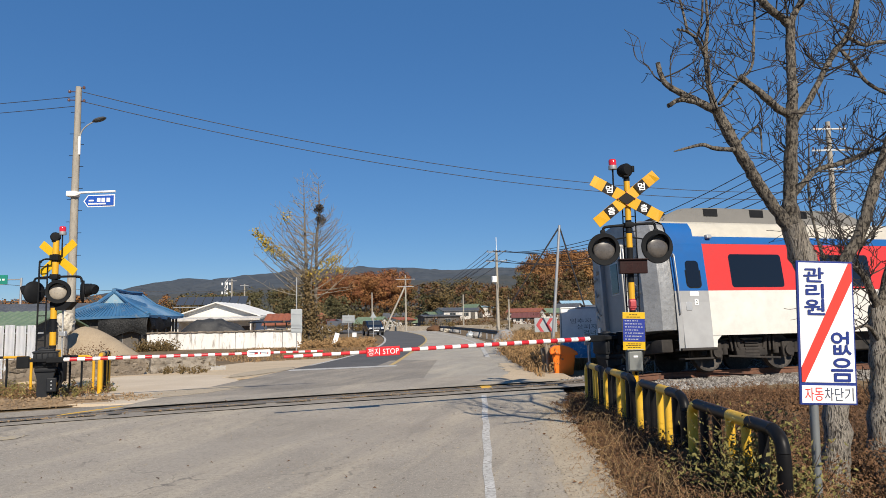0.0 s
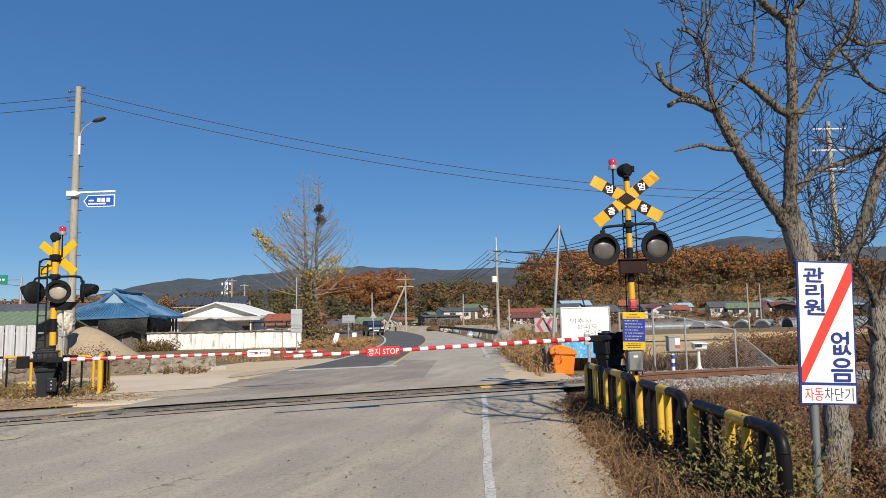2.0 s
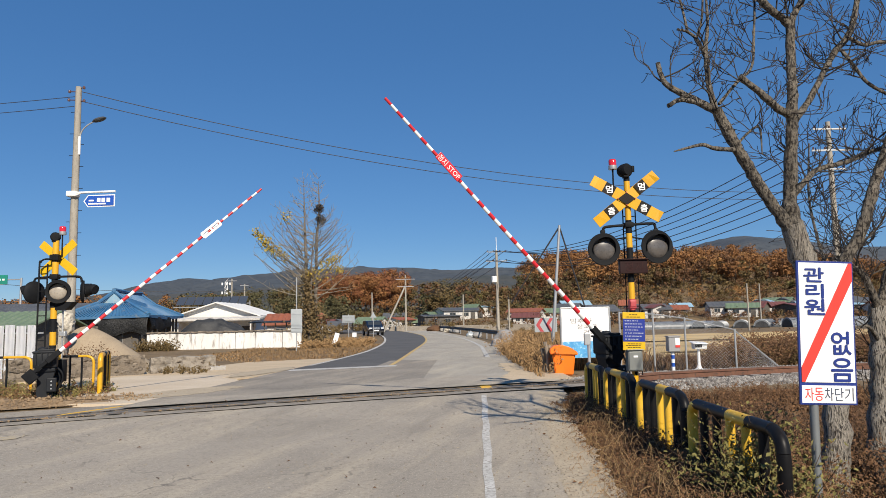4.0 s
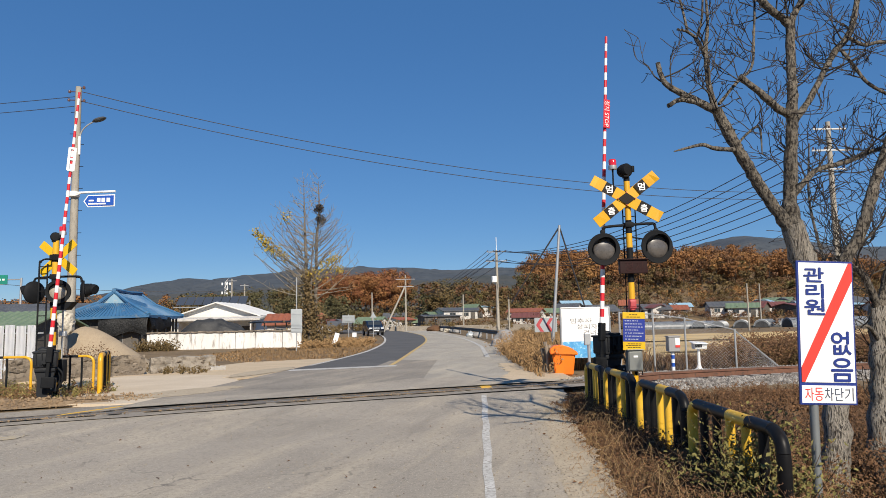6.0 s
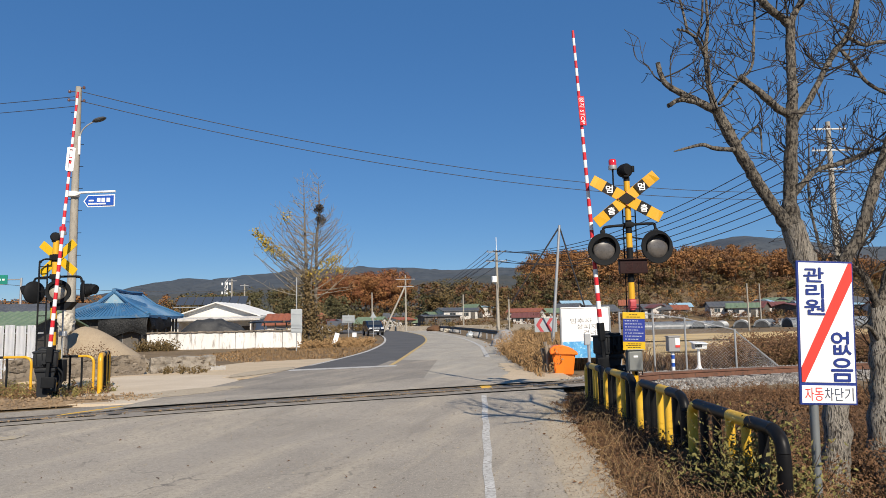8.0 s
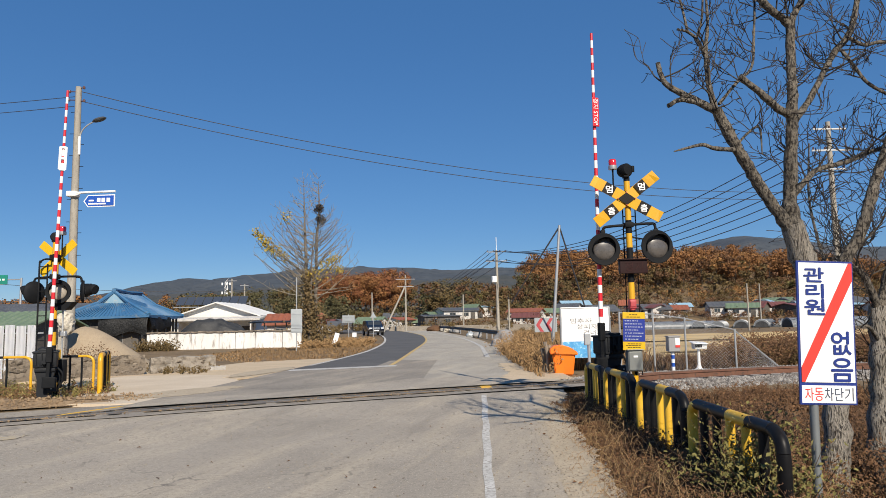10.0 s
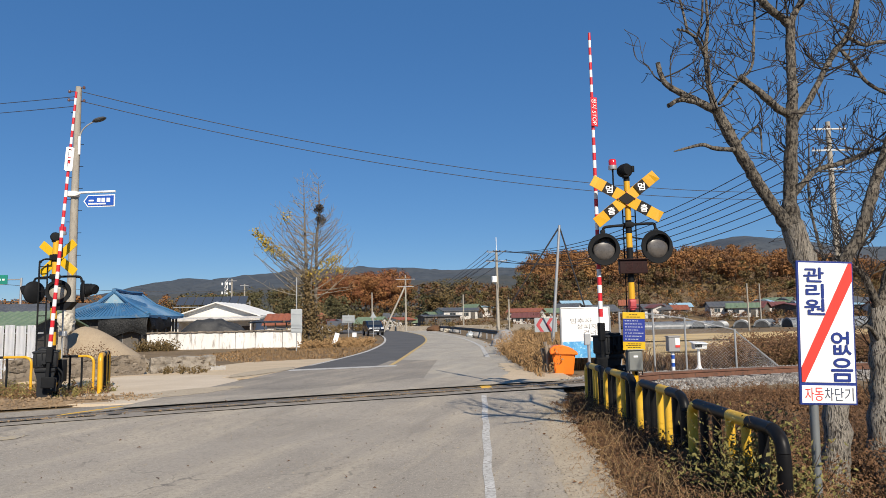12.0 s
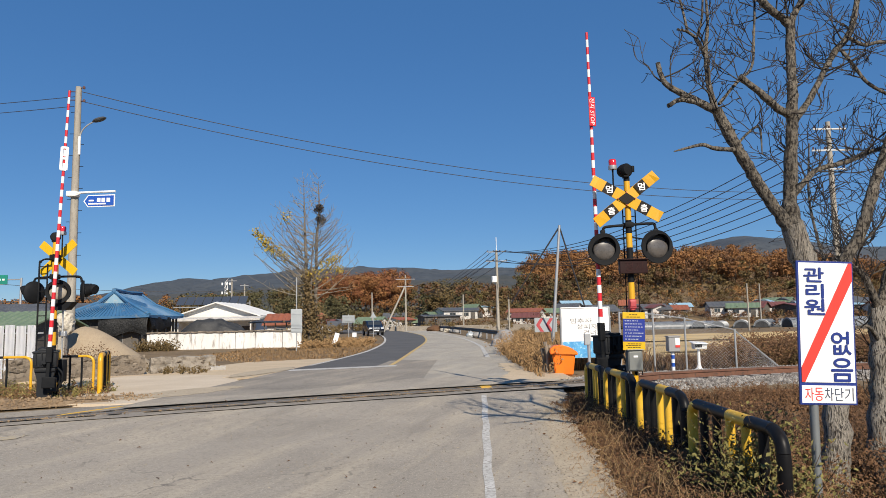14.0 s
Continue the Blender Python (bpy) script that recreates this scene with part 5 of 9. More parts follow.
    box(bm, (0.3, 2.7, 0.30), (0.12, 0, 0.62), bevel=0.02)
    box(bm, (0.55, 0.24, 0.22), (-0.30, 0, 0.62), bevel=0.04)
    box(bm, (0.16, 0.36, 0.30), (-0.55, 0.02, 0.62), bevel=0.05)
    part("coupler", bm, M["train_under"], t, "dark coupler and buffer beam", smooth=40)
    for y, d in ((-0.9, 0.2), (-0.6, -0.15), (-0.35, 0.1), (0.4, -0.1), (0.65, 0.12), (0.95, -0.2)):
        bm = bmesh.new()
        tube(bm, curve_points([(-0.05, y, 0.72), (-0.22, y + d * 0.3, 0.5), (-0.2, y + d * 0.7, 0.24), (-0.06, y + d, 0.34)], 5), 0.03, 8)
        part("brake_hose", bm, M["steel_black"], t, smooth=50)
    # underframe, bogies, wheels
    bm = bmesh.new()
    box(bm, (length - 0.8, 2.6, 0.14), (length / 2, 0, 0.98))
    for x, w in ((6.0, 1.8), (9.5, 2.6), (13.5, 2.2)):
        box(bm, (w, 2.3, 0.55), (x, 0, 0.66), bevel=0.03)
    part("underframe", bm, M["train_under"], t, "dark underframe and boxes")
    for bx in (2.6, length - 2.9):
        bm = bmesh.new()
        for s in (-1, 1):
            box(bm, (2.9, 0.14, 0.20), (bx, s * 1.08, 0.62), bevel=0.03)
            box(bm, (0.9, 0.16, 0.22), (bx, s * 1.10, 0.44), bevel=0.03)
            for dx in (-1.05, 1.05):
                box(bm, (0.34, 0.18, 0.40), (bx + dx, s * 1.12, 0.48), (0, 0, 0), 0.04)
                tube(bm, [(bx + dx, s * 1.18, 0.44), (bx + dx, s * 1.27, 0.44)], 0.13, 12)
                for q in (-0.3, 0.3):
                    tube(bm, [(bx + dx + q, s * 1.10, 0.38), (bx + dx + q, s * 1.10, 0.66)], 0.08, 10)
            for q in (-0.62, -0.5, 0.5, 0.62):
                box(bm, (0.05, 0.06, 0.42), (bx + q, s * 1.2, 0.66), (0, 8 * q, 0), 0.012)
            for zz in (0.34, 0.42, 0.50, 0.58, 0.66):
                tube(bm, [(bx - 0.2, s * 1.16, zz), (bx + 0.2, s * 1.16, zz)], 0.035, 8)
            box(bm, (1.5, 0.05, 0.05), (bx, s * 1.24, 0.30), (0, 3, 0), 0.01)
            for q in (-0.35, 0.35):
                tube(bm, [(bx + q, s * 1.15, 0.50), (bx + q * 1.3, s * 1.2, 0.86)], 0.05, 8)
        bg = part("bogie", bm, M["train_under"], t, "dusty grey bogie frame", smooth=40)
        for dx in (-1.05, 1.05):
            bm = bmesh.new()
            for s in (-1, 1):
                revolve(bm, [(0.0, -0.05), (0.34, -0.05), (0.36, -0.06), (0.43, -0.06), (0.43, 0.05), (0.46, 0.06), (0.46, 0.085), (0.30, 0.08), (0.0, 0.08)], 28, pose(bx + dx, s * 0.80, 0.43, 90 if s < 0 else -90, 0, 0) @ pose(0, 0, 0, 180))
            tube(bm, [(bx + dx, -0.8, 0.43), (bx + dx, 0.8, 0.43)], 0.08, 10)
            part("wheelset", bm, M["train_wheel"], bg, "steel wheels on an axle", smooth=35)
    # roof units
    bm = bmesh.new()
    extrude_poly(bm, [(0.50, 3.70), (0.62, 3.86), (1.15, 4.08), (1.9, 4.12), (6.2, 4.12), (6.8, 3.9), (6.9, 3.70)], 2.0, pose(0, -1.0, 0))
    bmesh.ops.bevel(bm, geom=[e for e in bm.edges if e.calc_length() < 6], offset=0.06, segments=2, affect="EDGES")
    unit = part("roof_unit", bm, M["train_roof_grey"], t, "grey air-conditioning unit on the roof", smooth=35)
    for x in (2.0, 3.4, 4.8):
        bm = bmesh.new()
        box(bm, (0.42, 0.03, 0.20), (x, -1.0, 3.98), bevel=0.01)
        part("vent", bm, M["steel_black"], unit)
    bm = bmesh.new()
    box(bm, (0.55, 1.2, 0.16), (0.72, 0.0, 3.88), (0, -22, 0), 0.04)
    part("vent_cowl", bm, M["steel_black"], unit)
    bm = bmesh.new()
    box(bm, (0.14, 0.14, 0.10), (1.48, -1.47, 3.24), bevel=0.02)
    part("side_lamp", bm, M["steel_grey"], t, "small grey side lamp")
    return t


M["train_white"] = paint("white coach paint", (0.66, 0.645, 0.60), 0.32, wear=0.05, coat=0.2)
M["train_red"] = paint("red coach paint", (0.60, 0.034, 0.026), 0.32, wear=0.05, coat=0.2)
M["train_blue"] = paint("blue coach paint", (0.008, 0.10, 0.33), 0.32, wear=0.05, coat=0.2)
M["train_cream"] = paint("cream roof paint", (0.50, 0.47, 0.40), 0.5, wear=0.15)
M["train_grey"] = paint("grey coach paint", (0.33, 0.335, 0.34), 0.4, wear=0.1)
M["train_grey_light"] = paint("grey door paint", (0.36, 0.365, 0.37), 0.4, wear=0.1)
M["train_silver"] = surface("dented silver paint", (0.29, 0.295, 0.30), (0.23, 0.235, 0.24), 2.0, (0.20, 0.20, 0.20), 12, 0.42, 0.35, bump=0.35, dist=0.03, bump_scale=5)
M["train_frame"] = paint("grey gangway paint", (0.27, 0.275, 0.28), 0.45, 0.2, 0.2)
M["train_under"] = surface("dusty underframe", (0.018, 0.016, 0.015), (0.040, 0.034, 0.030), 3, (0.018, 0.016, 0.015), 18, 0.9, bump=0.3, dist=0.01)
M["train_wheel"] = surface("wheel steel", (0.055, 0.047, 0.042), (0.035, 0.03, 0.026), 4, (0.09, 0.08, 0.07), 20, 0.55, 0.5, bump=0.1, dist=0.005)
M["train_roof_grey"] = paint("grey roof unit paint", (0.16, 0.155, 0.145), 0.6, wear=0.3)
M["train_glass"] = glass("tinted train glass", (0.006, 0.007, 0.009), 0.12)
train = build_train()


# ---- left side: pole, fence, houses, walls ----
M["pole_concrete"] = surface("pole concrete", (0.36, 0.33, 0.28), (0.29, 0.265, 0.225), 1.5, (0.22, 0.20, 0.17), 14, 0.9, bump=0.2, dist=0.006, stretch=(1, 1, 0.3))
M["fence_white"] = surface("white sheet metal", (0.86, 0.86, 0.87), (0.78, 0.78, 0.79), 1.2, (0.45, 0.40, 0.36), 9, 0.5, 0.0, bump=0.1, dist=0.004, stretch=(1, 1, 0.15), lo2=0.64, hi2=0.78)
M["wall_white"] = surface("stained whitewash", (0.74, 0.73, 0.71), (0.62, 0.605, 0.58), 0.8, (0.26, 0.23, 0.20), 4, 0.85, bump=0.2, dist=0.01, stretch=(1, 1, 0.25), lo2=0.52, hi2=0.70)
M["stone_wall"] = surface("rough masonry", (0.25, 0.205, 0.155), (0.17, 0.14, 0.11), 1.8, (0.08, 0.066, 0.052), 7, 0.95, bump=1.0, dist=0.04, per_object=0.2)
M["roof_blue"] = surface("faded blue roof paint", (0.022, 0.098, 0.225), (0.045, 0.14, 0.265), 0.7, (0.13, 0.165, 0.20), 3, 0.6, bump=0.2, dist=0.02, lo2=0.55, hi2=0.72)
M["roof_green"] = surface("green roof sheet", (0.11, 0.165, 0.095), (0.15, 0.20, 0.125), 1, (0.20, 0.23, 0.17), 6, 0.6, bump=0.1)
M["roof_orange"] = surface("orange roof sheet", (0.28, 0.085, 0.04), (0.22, 0.07, 0.035), 1, (0.28, 0.12, 0.08), 6, 0.6, bump=0.1)
M["roof_red"] = surface("red roof sheet", (0.15, 0.05, 0.042), (0.12, 0.045, 0.038), 1, (0.20, 0.08, 0.07), 6, 0.6, bump=0.1)
M["roof_dark"] = surface("dark slate roof", (0.055, 0.06, 0.07), (0.085, 0.09, 0.10), 1, (0.13, 0.13, 0.13), 6, 0.65, bump=0.2)
M["roof_sky"] = surface("light blue roof sheet", (0.20, 0.36, 0.48), (0.26, 0.40, 0.50), 1, (0.33, 0.4, 0.45), 6, 0.6, bump=0.1)
M["roof_white"] = surface("white roof sheet", (0.72, 0.71, 0.68), (0.64, 0.63, 0.60), 0.6, (0.6, 0.58, 0.55), 5, 0.6, bump=0.1)
M["house_wall"] = surface("painted house wall", (0.62, 0.60, 0.565), (0.50, 0.475, 0.44), 1, (0.28, 0.26, 0.24), 6, 0.85, bump=0.1)
M["house_dark"] = surface("dark house wall", (0.10, 0.09, 0.08), (0.06, 0.055, 0.05), 1, (0.15, 0.13, 0.11), 6, 0.85, bump=0.1)
M["tarp"] = surface("black shade net", (0.018, 0.019, 0.021), (0.035, 0.036, 0.038), 1.5, (0.06, 0.06, 0.06), 12, 0.6, bump=0.4, dist=0.05)
M["pane"] = glass("window pane", (0.03, 0.035, 0.04))
M["solar"] = paint("dull solar cell glass", (0.045, 0.055, 0.075), 0.3, wear=0.1)
M["wood_grey"] = surface("weathered wood", (0.26, 0.22, 0.17), (0.18, 0.15, 0.12), 3, (0.10, 0.085, 0.07), 20, 0.9, bump=0.3, stretch=(1, 1, 0.2))
M["sand_pile"] = surface("heaped sand", (0.36, 0.285, 0.195), (0.30, 0.235, 0.16), 1.5, (0.25, 0.19, 0.13), 30, 0.95, bump=0.5, dist=0.02)
M["wire"] = paint("black cable", (0.03, 0.03, 0.035), 0.6)
M["sign_green"] = paint("green sign sheet", (0.01, 0.22, 0.16), 0.4)
M["sign_grey"] = paint("grey sign back", (0.36, 0.39, 0.41), 0.5, 0.3, 0.15)
M["orange"] = paint("orange plastic", (0.88, 0.20, 0.012), 0.4, wear=0.06)
M["vinyl"] = surface("greenhouse film", (0.17, 0.185, 0.20), (0.115, 0.125, 0.135), 0.5, (0.30, 0.31, 0.32), 3, 0.4, bump=0.1)
M["board_blue"] = surface("painted blue water", (0.05, 0.26, 0.55), (0.12, 0.40, 0.68), 3, (0.35, 0.60, 0.78), 9, 0.45, bump=0.05, lo2=0.55, hi2=0.65)


M["concrete_old"] = surface("stained old concrete", (0.30, 0.265, 0.22), (0.22, 0.19, 0.155), 2.0, (0.12, 0.10, 0.08), 8, 0.95, bump=0.7, dist=0.03)
M["frame_grey"] = paint("grey window frame", (0.22, 0.21, 0.20), 0.5)
M["lamp_grey"] = paint("dark lamp casing", (0.06, 0.065, 0.07), 0.5)
M["sign_bright_blue"] = paint("bright blue sign sheet", (0.01, 0.08, 0.42), 0.4)
M["cloth_pale"] = surface("pale dusty cloth", (0.58, 0.53, 0.44), (0.40, 0.36, 0.29), 5, (0.16, 0.13, 0.10), 12, 0.9, bump=0.4, dist=0.02)
M["rail_beam"] = paint("dull grey guard rail", (0.10, 0.105, 0.115), 0.5, 0.3, 0.2)


def utility_pole(m, height, r0, r1, label, arms=(), steps=True, lean=0.0):
    """A tapered concrete pole with climbing pegs and cross arms with insulators."""
    s = thing("utility_pole", m, label, "utility pole", "utility poles")
    bm = bmesh.new()
    tube(bm, [(lean * k / 6, 0, height * k / 6 - 0.2) for k in range(7)], [r0 + (r1 - r0) * k / 6 for k in range(7)], 14)
    part("pole", bm, M["pole_concrete"], s, smooth=50)
    if steps:
        for k in range(int((height - 2.5) / 0.45)):
            z = 2.2 + k * 0.45
            r = r0 + (r1 - r0) * z / height
            d = 1 if k % 2 else -1
            bm = bmesh.new()
            tube(bm, [(lean * z / height, 0, z), (lean * z / height + d * (r + 0.16), 0, z)], 0.012, 6)
            part("peg", bm, M["steel_black"], s)
    for z, w, n in arms:
        bm = bmesh.new()
        box(bm, (w, 0.09, 0.09), (lean * z / height, -0.12, z), bevel=0.01)
        a = part("cross_arm", bm, M["steel_grey"], s, "galvanised cross arm")
        for k in range(n):
            x = lean * z / height - w / 2 + 0.1 + (w - 0.2) * k / max(n - 1, 1)
            bm = bmesh.new()
            revolve(bm, [(0, 0.04), (0.045, 0.05), (0.06, 0.09), (0.035, 0.12), (0.06, 0.15), (0.03, 0.2), (0, 0.21)], 8, pose(x, -0.12, z))
            part("insulator", bm, M["insulator"], a, smooth=50)
    return s


def wire(pts_a, pts_b, sag, r, label="thin black overhead cable"):
    a, b = Vector(pts_a), Vector(pts_b)
    bm = bmesh.new()
    tube(bm, [a.lerp(b, k / 24) - Vector((0, 0, sag * 4 * (k / 24) * (1 - k / 24))) for k in range(25)], r, 5)
    return tagged(part("cable", bm, M["wire"]), label, "cable", "overhead cables")


M["insulator"] = glass("brown insulator", (0.10, 0.05, 0.04), 0.2)
pole_left = utility_pole(pose(-14.78, 28, 0), 11.55, 0.19, 0.115, "tall concrete utility pole with a street lamp and road sign", (), True, 0.04)
bm = bmesh.new()
tube(bm, curve_points([(0.12, 0, 9.1), (0.22, 0, 9.5), (0.45, 0, 9.75), (0.75, 0, 9.92)], 5), 0.03, 8)
lamp_arm = part("lamp_arm", bm, M["steel_grey"], pole_left, "curved lamp arm", smooth=50)
bm = bmesh.new()
revolve(bm, [(0, -0.05), (0.1, -0.05), (0.13, 0.0), (0.10, 0.06), (0, 0.09)], 14, pose(0.92, 0, 9.97, 0, -16, 0) @ Matrix.Diagonal((2.3, 1.2, 1, 1)))
part("lamp_head", bm, M["lamp_grey"], lamp_arm, "dark lamp head", smooth=50)
bm = bmesh.new()
box(bm, (0.10, 0.06, 0.75), (0.16, -0.05, 8.9), bevel=0.01)
part("lamp_box", bm, M["sign_white"], pole_left)
# insulators and brackets at the top
for z, dx in ((11.15, -0.3), (11.3, 0.28), (10.75, 0.30), (10.8, -0.32)):
    bm = bmesh.new()
    tube(bm, [(0, 0, z), (dx, -0.05, z)], 0.02, 6)
    revolve(bm, [(0, -0.06), (0.05, -0.05), (0.06, 0.0), (0.04, 0.06), (0, 0.07)], 10, pose(dx, -0.05, z))
    part("insulator", bm, M["insulator"], pole_left, smooth=50)
# the road-name sign on its arm: blue arrow panel, words kept as bars
bm = bmesh.new()
tube(bm, [(0.0, -0.2, 6.93), (1.75, -0.2, 6.97)], 0.045, 10)
tube(bm, [(0.0, -0.2, 6.80), (0.5, -0.2, 6.95)], 0.03, 8)
box(bm, (0.4, 0.36, 0.22), (0, -0.1, 6.90), bevel=0.03)
sign_arm = part("sign_arm", bm, M["sign_white"], pole_left, "white sign arm", smooth=50)
bm = bmesh.new()
extrude_poly(bm, [(0.50, 6.58), (0.68, 6.82), (1.75, 6.84), (1.75, 6.36), (0.68, 6.34)], 0.03, pose(0, -0.24, 0))
panel = part("sign_panel", bm, M["sign_white"], sign_arm, "white rim of the arrow sign")
bm = bmesh.new()
extrude_poly(bm, [(0.56, 6.58), (0.70, 6.785), (1.71, 6.80), (1.71, 6.40), (0.70, 6.38)], 0.01, pose(0, -0.255, 0))
part("sign_field", bm, M["sign_bright_blue"], panel)
for x, z, w, h in ((0.82, 6.6, 0.2, 0.06), (1.12, 6.62, 0.14, 0.16), (1.30, 6.62, 0.14, 0.16), (1.5, 6.62, 0.14, 0.16), (1.05, 6.47, 0.7, 0.06)):
    bm = bmesh.new()
    box(bm, (w, 0.006, h), (x, -0.26, z))
    part("print_bar", bm, M["sign_white"], panel)


def sheet_fence(m, length, height, label):
    s = thing("sheet_fence", m, label, "fence")
    n = int(length / 0.36)
    for k in range(n):
        bm = bmesh.new()
        pts = []
        for i in range(9):
            x = k * 0.36 + 0.318 * i / 8
            y = 0.03 * (1 if i % 4 in (1, 2) else 0)
            pts.append((x, y))
        low = [bm.verts.new((x, y, 0)) for x, y in pts]
        top = [bm.verts.new((x, y, height + 0.015 * (k % 3))) for x, y in pts]
        for i in range(8):
            bm.faces.new((low[i], low[i + 1], top[i + 1], top[i]))
        bmesh.ops.solidify(bm, geom=bm.faces[:], thickness=0.004)
        part("panel", bm, M["fence_white"], s)
    for z in (0.35, height - 0.25):
        bm = bmesh.new()
        box(bm, (length, 0.04, 0.05), (length / 2, 0.06, z))
        part("fence_rail", bm, M["steel_grey"], s)
    return s


sheet_fence(pose(-17.6, 23.6, -0.1, 0, 0, 4), 4.1, 1.78, "white corrugated sheet metal fence with rust streaks")


def rubble_wall(m, length, height, thick, label, seed, mortar="stone_wall"):
    """A rough masonry wall: a core with uneven stones set into its face and top."""
    rng = random.Random(seed)
    s = thing("masonry_wall", m, label, "wall")
    bm = bmesh.new()
    box(bm, (length, thick, height), (length / 2, 0, height / 2))
    bmesh.ops.subdivide_edges(bm, edges=bm.edges[:], cuts=12, use_grid_fill=True)
    for v in bm.verts:
        v.co += Vector((noise.noise(v.co * 3.0 + Vector((seed, 0, 0))), noise.noise(v.co * 4.1 + Vector((5, 0, seed))), noise.noise(v.co * 2.7 + Vector((0, 7 + seed, 0))))) * 0.09
    part("core", bm, M[mortar], s)
    for k in range(int(length * (2.5 if mortar == "concrete_old" else 11))):
        bm = bmesh.new()
        w, h = rng.uniform(0.10, 0.26), rng.uniform(0.07, 0.15)
        box(bm, (w, 0.12, h), (0, 0, 0), bevel=0.035)
        for v in bm.verts:
            v.co += Vector((rng.uniform(-1, 1), rng.uniform(-1, 1), rng.uniform(-1, 1))) * 0.02
        o = part("stone", bm, M["stone_wall"], s)
        o.matrix_basis = pose(rng.uniform(0.1, length - 0.1), -thick / 2 + 0.035, rng.uniform(0.06, height * 0.95), 0, rng.uniform(-12, 12), 0)
    return s


rubble_wall(pose(-13.2, 21.4, -0.1, 0, 0, 38), 2.6, 0.75, 0.3, "low rough stone wall by the sandy yard", 1)
rubble_wall(pose(-11.15, 23.1, -0.1, 0, 0, 38), 1.35, 0.72, 0.28, "low crumbling stone wall with a gap", 2)
rubble_wall(pose(-9.95, 24.05, -0.1, 0, 0, 36), 2.2, 0.62, 0.25, "low weathered concrete wall by the sandy yard", 3, "concrete_old")
bm = bmesh.new()
box(bm, (0.55, 0.35, 0.14), (-8.1, 25.35, 0.06), (0, 0, 30), 0.02)
tagged(part("concrete_block", bm, M["concrete"]), "pale concrete block lying in the yard", "block")


def sand_pile():
    verts, faces, n, m = [], [], 40, 14
    for j in range(m + 1):
        t = j / m
        for k in range(n):
            a = k * math.tau / n
            r = t * (2.5 + 0.35 * noise.noise((math.cos(a), math.sin(a), 3)) + 1.1 * max(0, math.cos(a)) ** 2)
            z = 1.85 * (1 - t ** 1.6) ** 1.5 * 0.97 + 0.06 * noise.noise((r * math.cos(a) * 1.5, r * math.sin(a) * 1.5, 1))
            verts.append((r * math.cos(a), 0.8 * r * math.sin(a), z - 0.12))
    for j in range(m):
        for k in range(n):
            faces.append((j * n + k, j * n + (k + 1) % n, (j + 1) * n + (k + 1) % n, (j + 1) * n + k))
    o = mesh_part("sand_mound", verts, faces, M["sand_pile"], smooth=True)
    o.matrix_basis = pose(-13.65, 27.0, 0) @ Matrix.Diagonal((0.88, 0.9, 0.97, 1))
    tagged(o, "heap of brown sand behind the stone wall", "sand pile")


sand_pile()
# a wrapped bundle on a concrete post in front of the sand
post = thing("wrapped_post", pose(-13.75, 25.6, 0), "concrete post with a pale cloth bundle tied round it", "post")
bm = bmesh.new()
box(bm, (0.24, 0.24, 1.9), (0, 0, 0.9), bevel=0.02)
part("post", bm, M["pole_concrete"], post)
bm = bmesh.new()
bmesh.ops.create_icosphere(bm, subdivisions=4, radius=0.28)
for v in bm.verts:
    v.co *= 1 + 0.35 * noise.noise(v.co * 5) + 0.25 * noise.noise(v.co * 13)
    v.co.z = v.co.z * 1.4 + 1.75
    v.co.x += 0.12
part("bundle", bm, M["cloth_pale"], post, "pale crumpled cloth bundle", smooth=60)


def simple_window(parent, m, w, h):
    bm = bmesh.new()
    box(bm, (w, 0.06, h), bevel=0.01)
    bm.transform(m)
    f = part("window", bm, M["frame_grey"], parent)
    for k in (-1, 1):
        bm = bmesh.new()
        box(bm, (w / 2 - 0.08, 0.02, h - 0.12), (k * w / 4, -0.028, 0))
        bm.transform(m)
        part("pane", bm, M["pane"], f, "dark window pane")


def corrugated(bm, m, width, run, rise, ribs, thick=0.1):
    """One ribbed roof sheet: its ridge along x at the origin, falling to -y."""
    n = ribs * 2
    top = [[bm.verts.new(m @ Vector((-width / 2 + width * i / n, -run * k, -rise * k + (0.05 if i % 2 else 0.0)))) for i in range(n + 1)] for k in (0, 1)]
    low = [[bm.verts.new(m @ Vector((-width / 2 + width * i / n, -run * k, -rise * k - thick))) for i in range(n + 1)] for k in (0, 1)]
    for i in range(n):
        bm.faces.new((top[0][i], top[0][i + 1], top[1][i + 1], top[1][i]))
        bm.faces.new((low[0][i + 1], low[0][i], low[1][i], low[1][i + 1]))
        for k in (0, 1):
            bm.faces.new((top[k][i], top[k][i + 1], low[k][i + 1], low[k][i]))
    for i in (0, n):
        bm.faces.new((top[0][i], top[1][i], low[1][i], low[0][i]))
    bmesh.ops.recalc_face_normals(bm, faces=bm.faces)


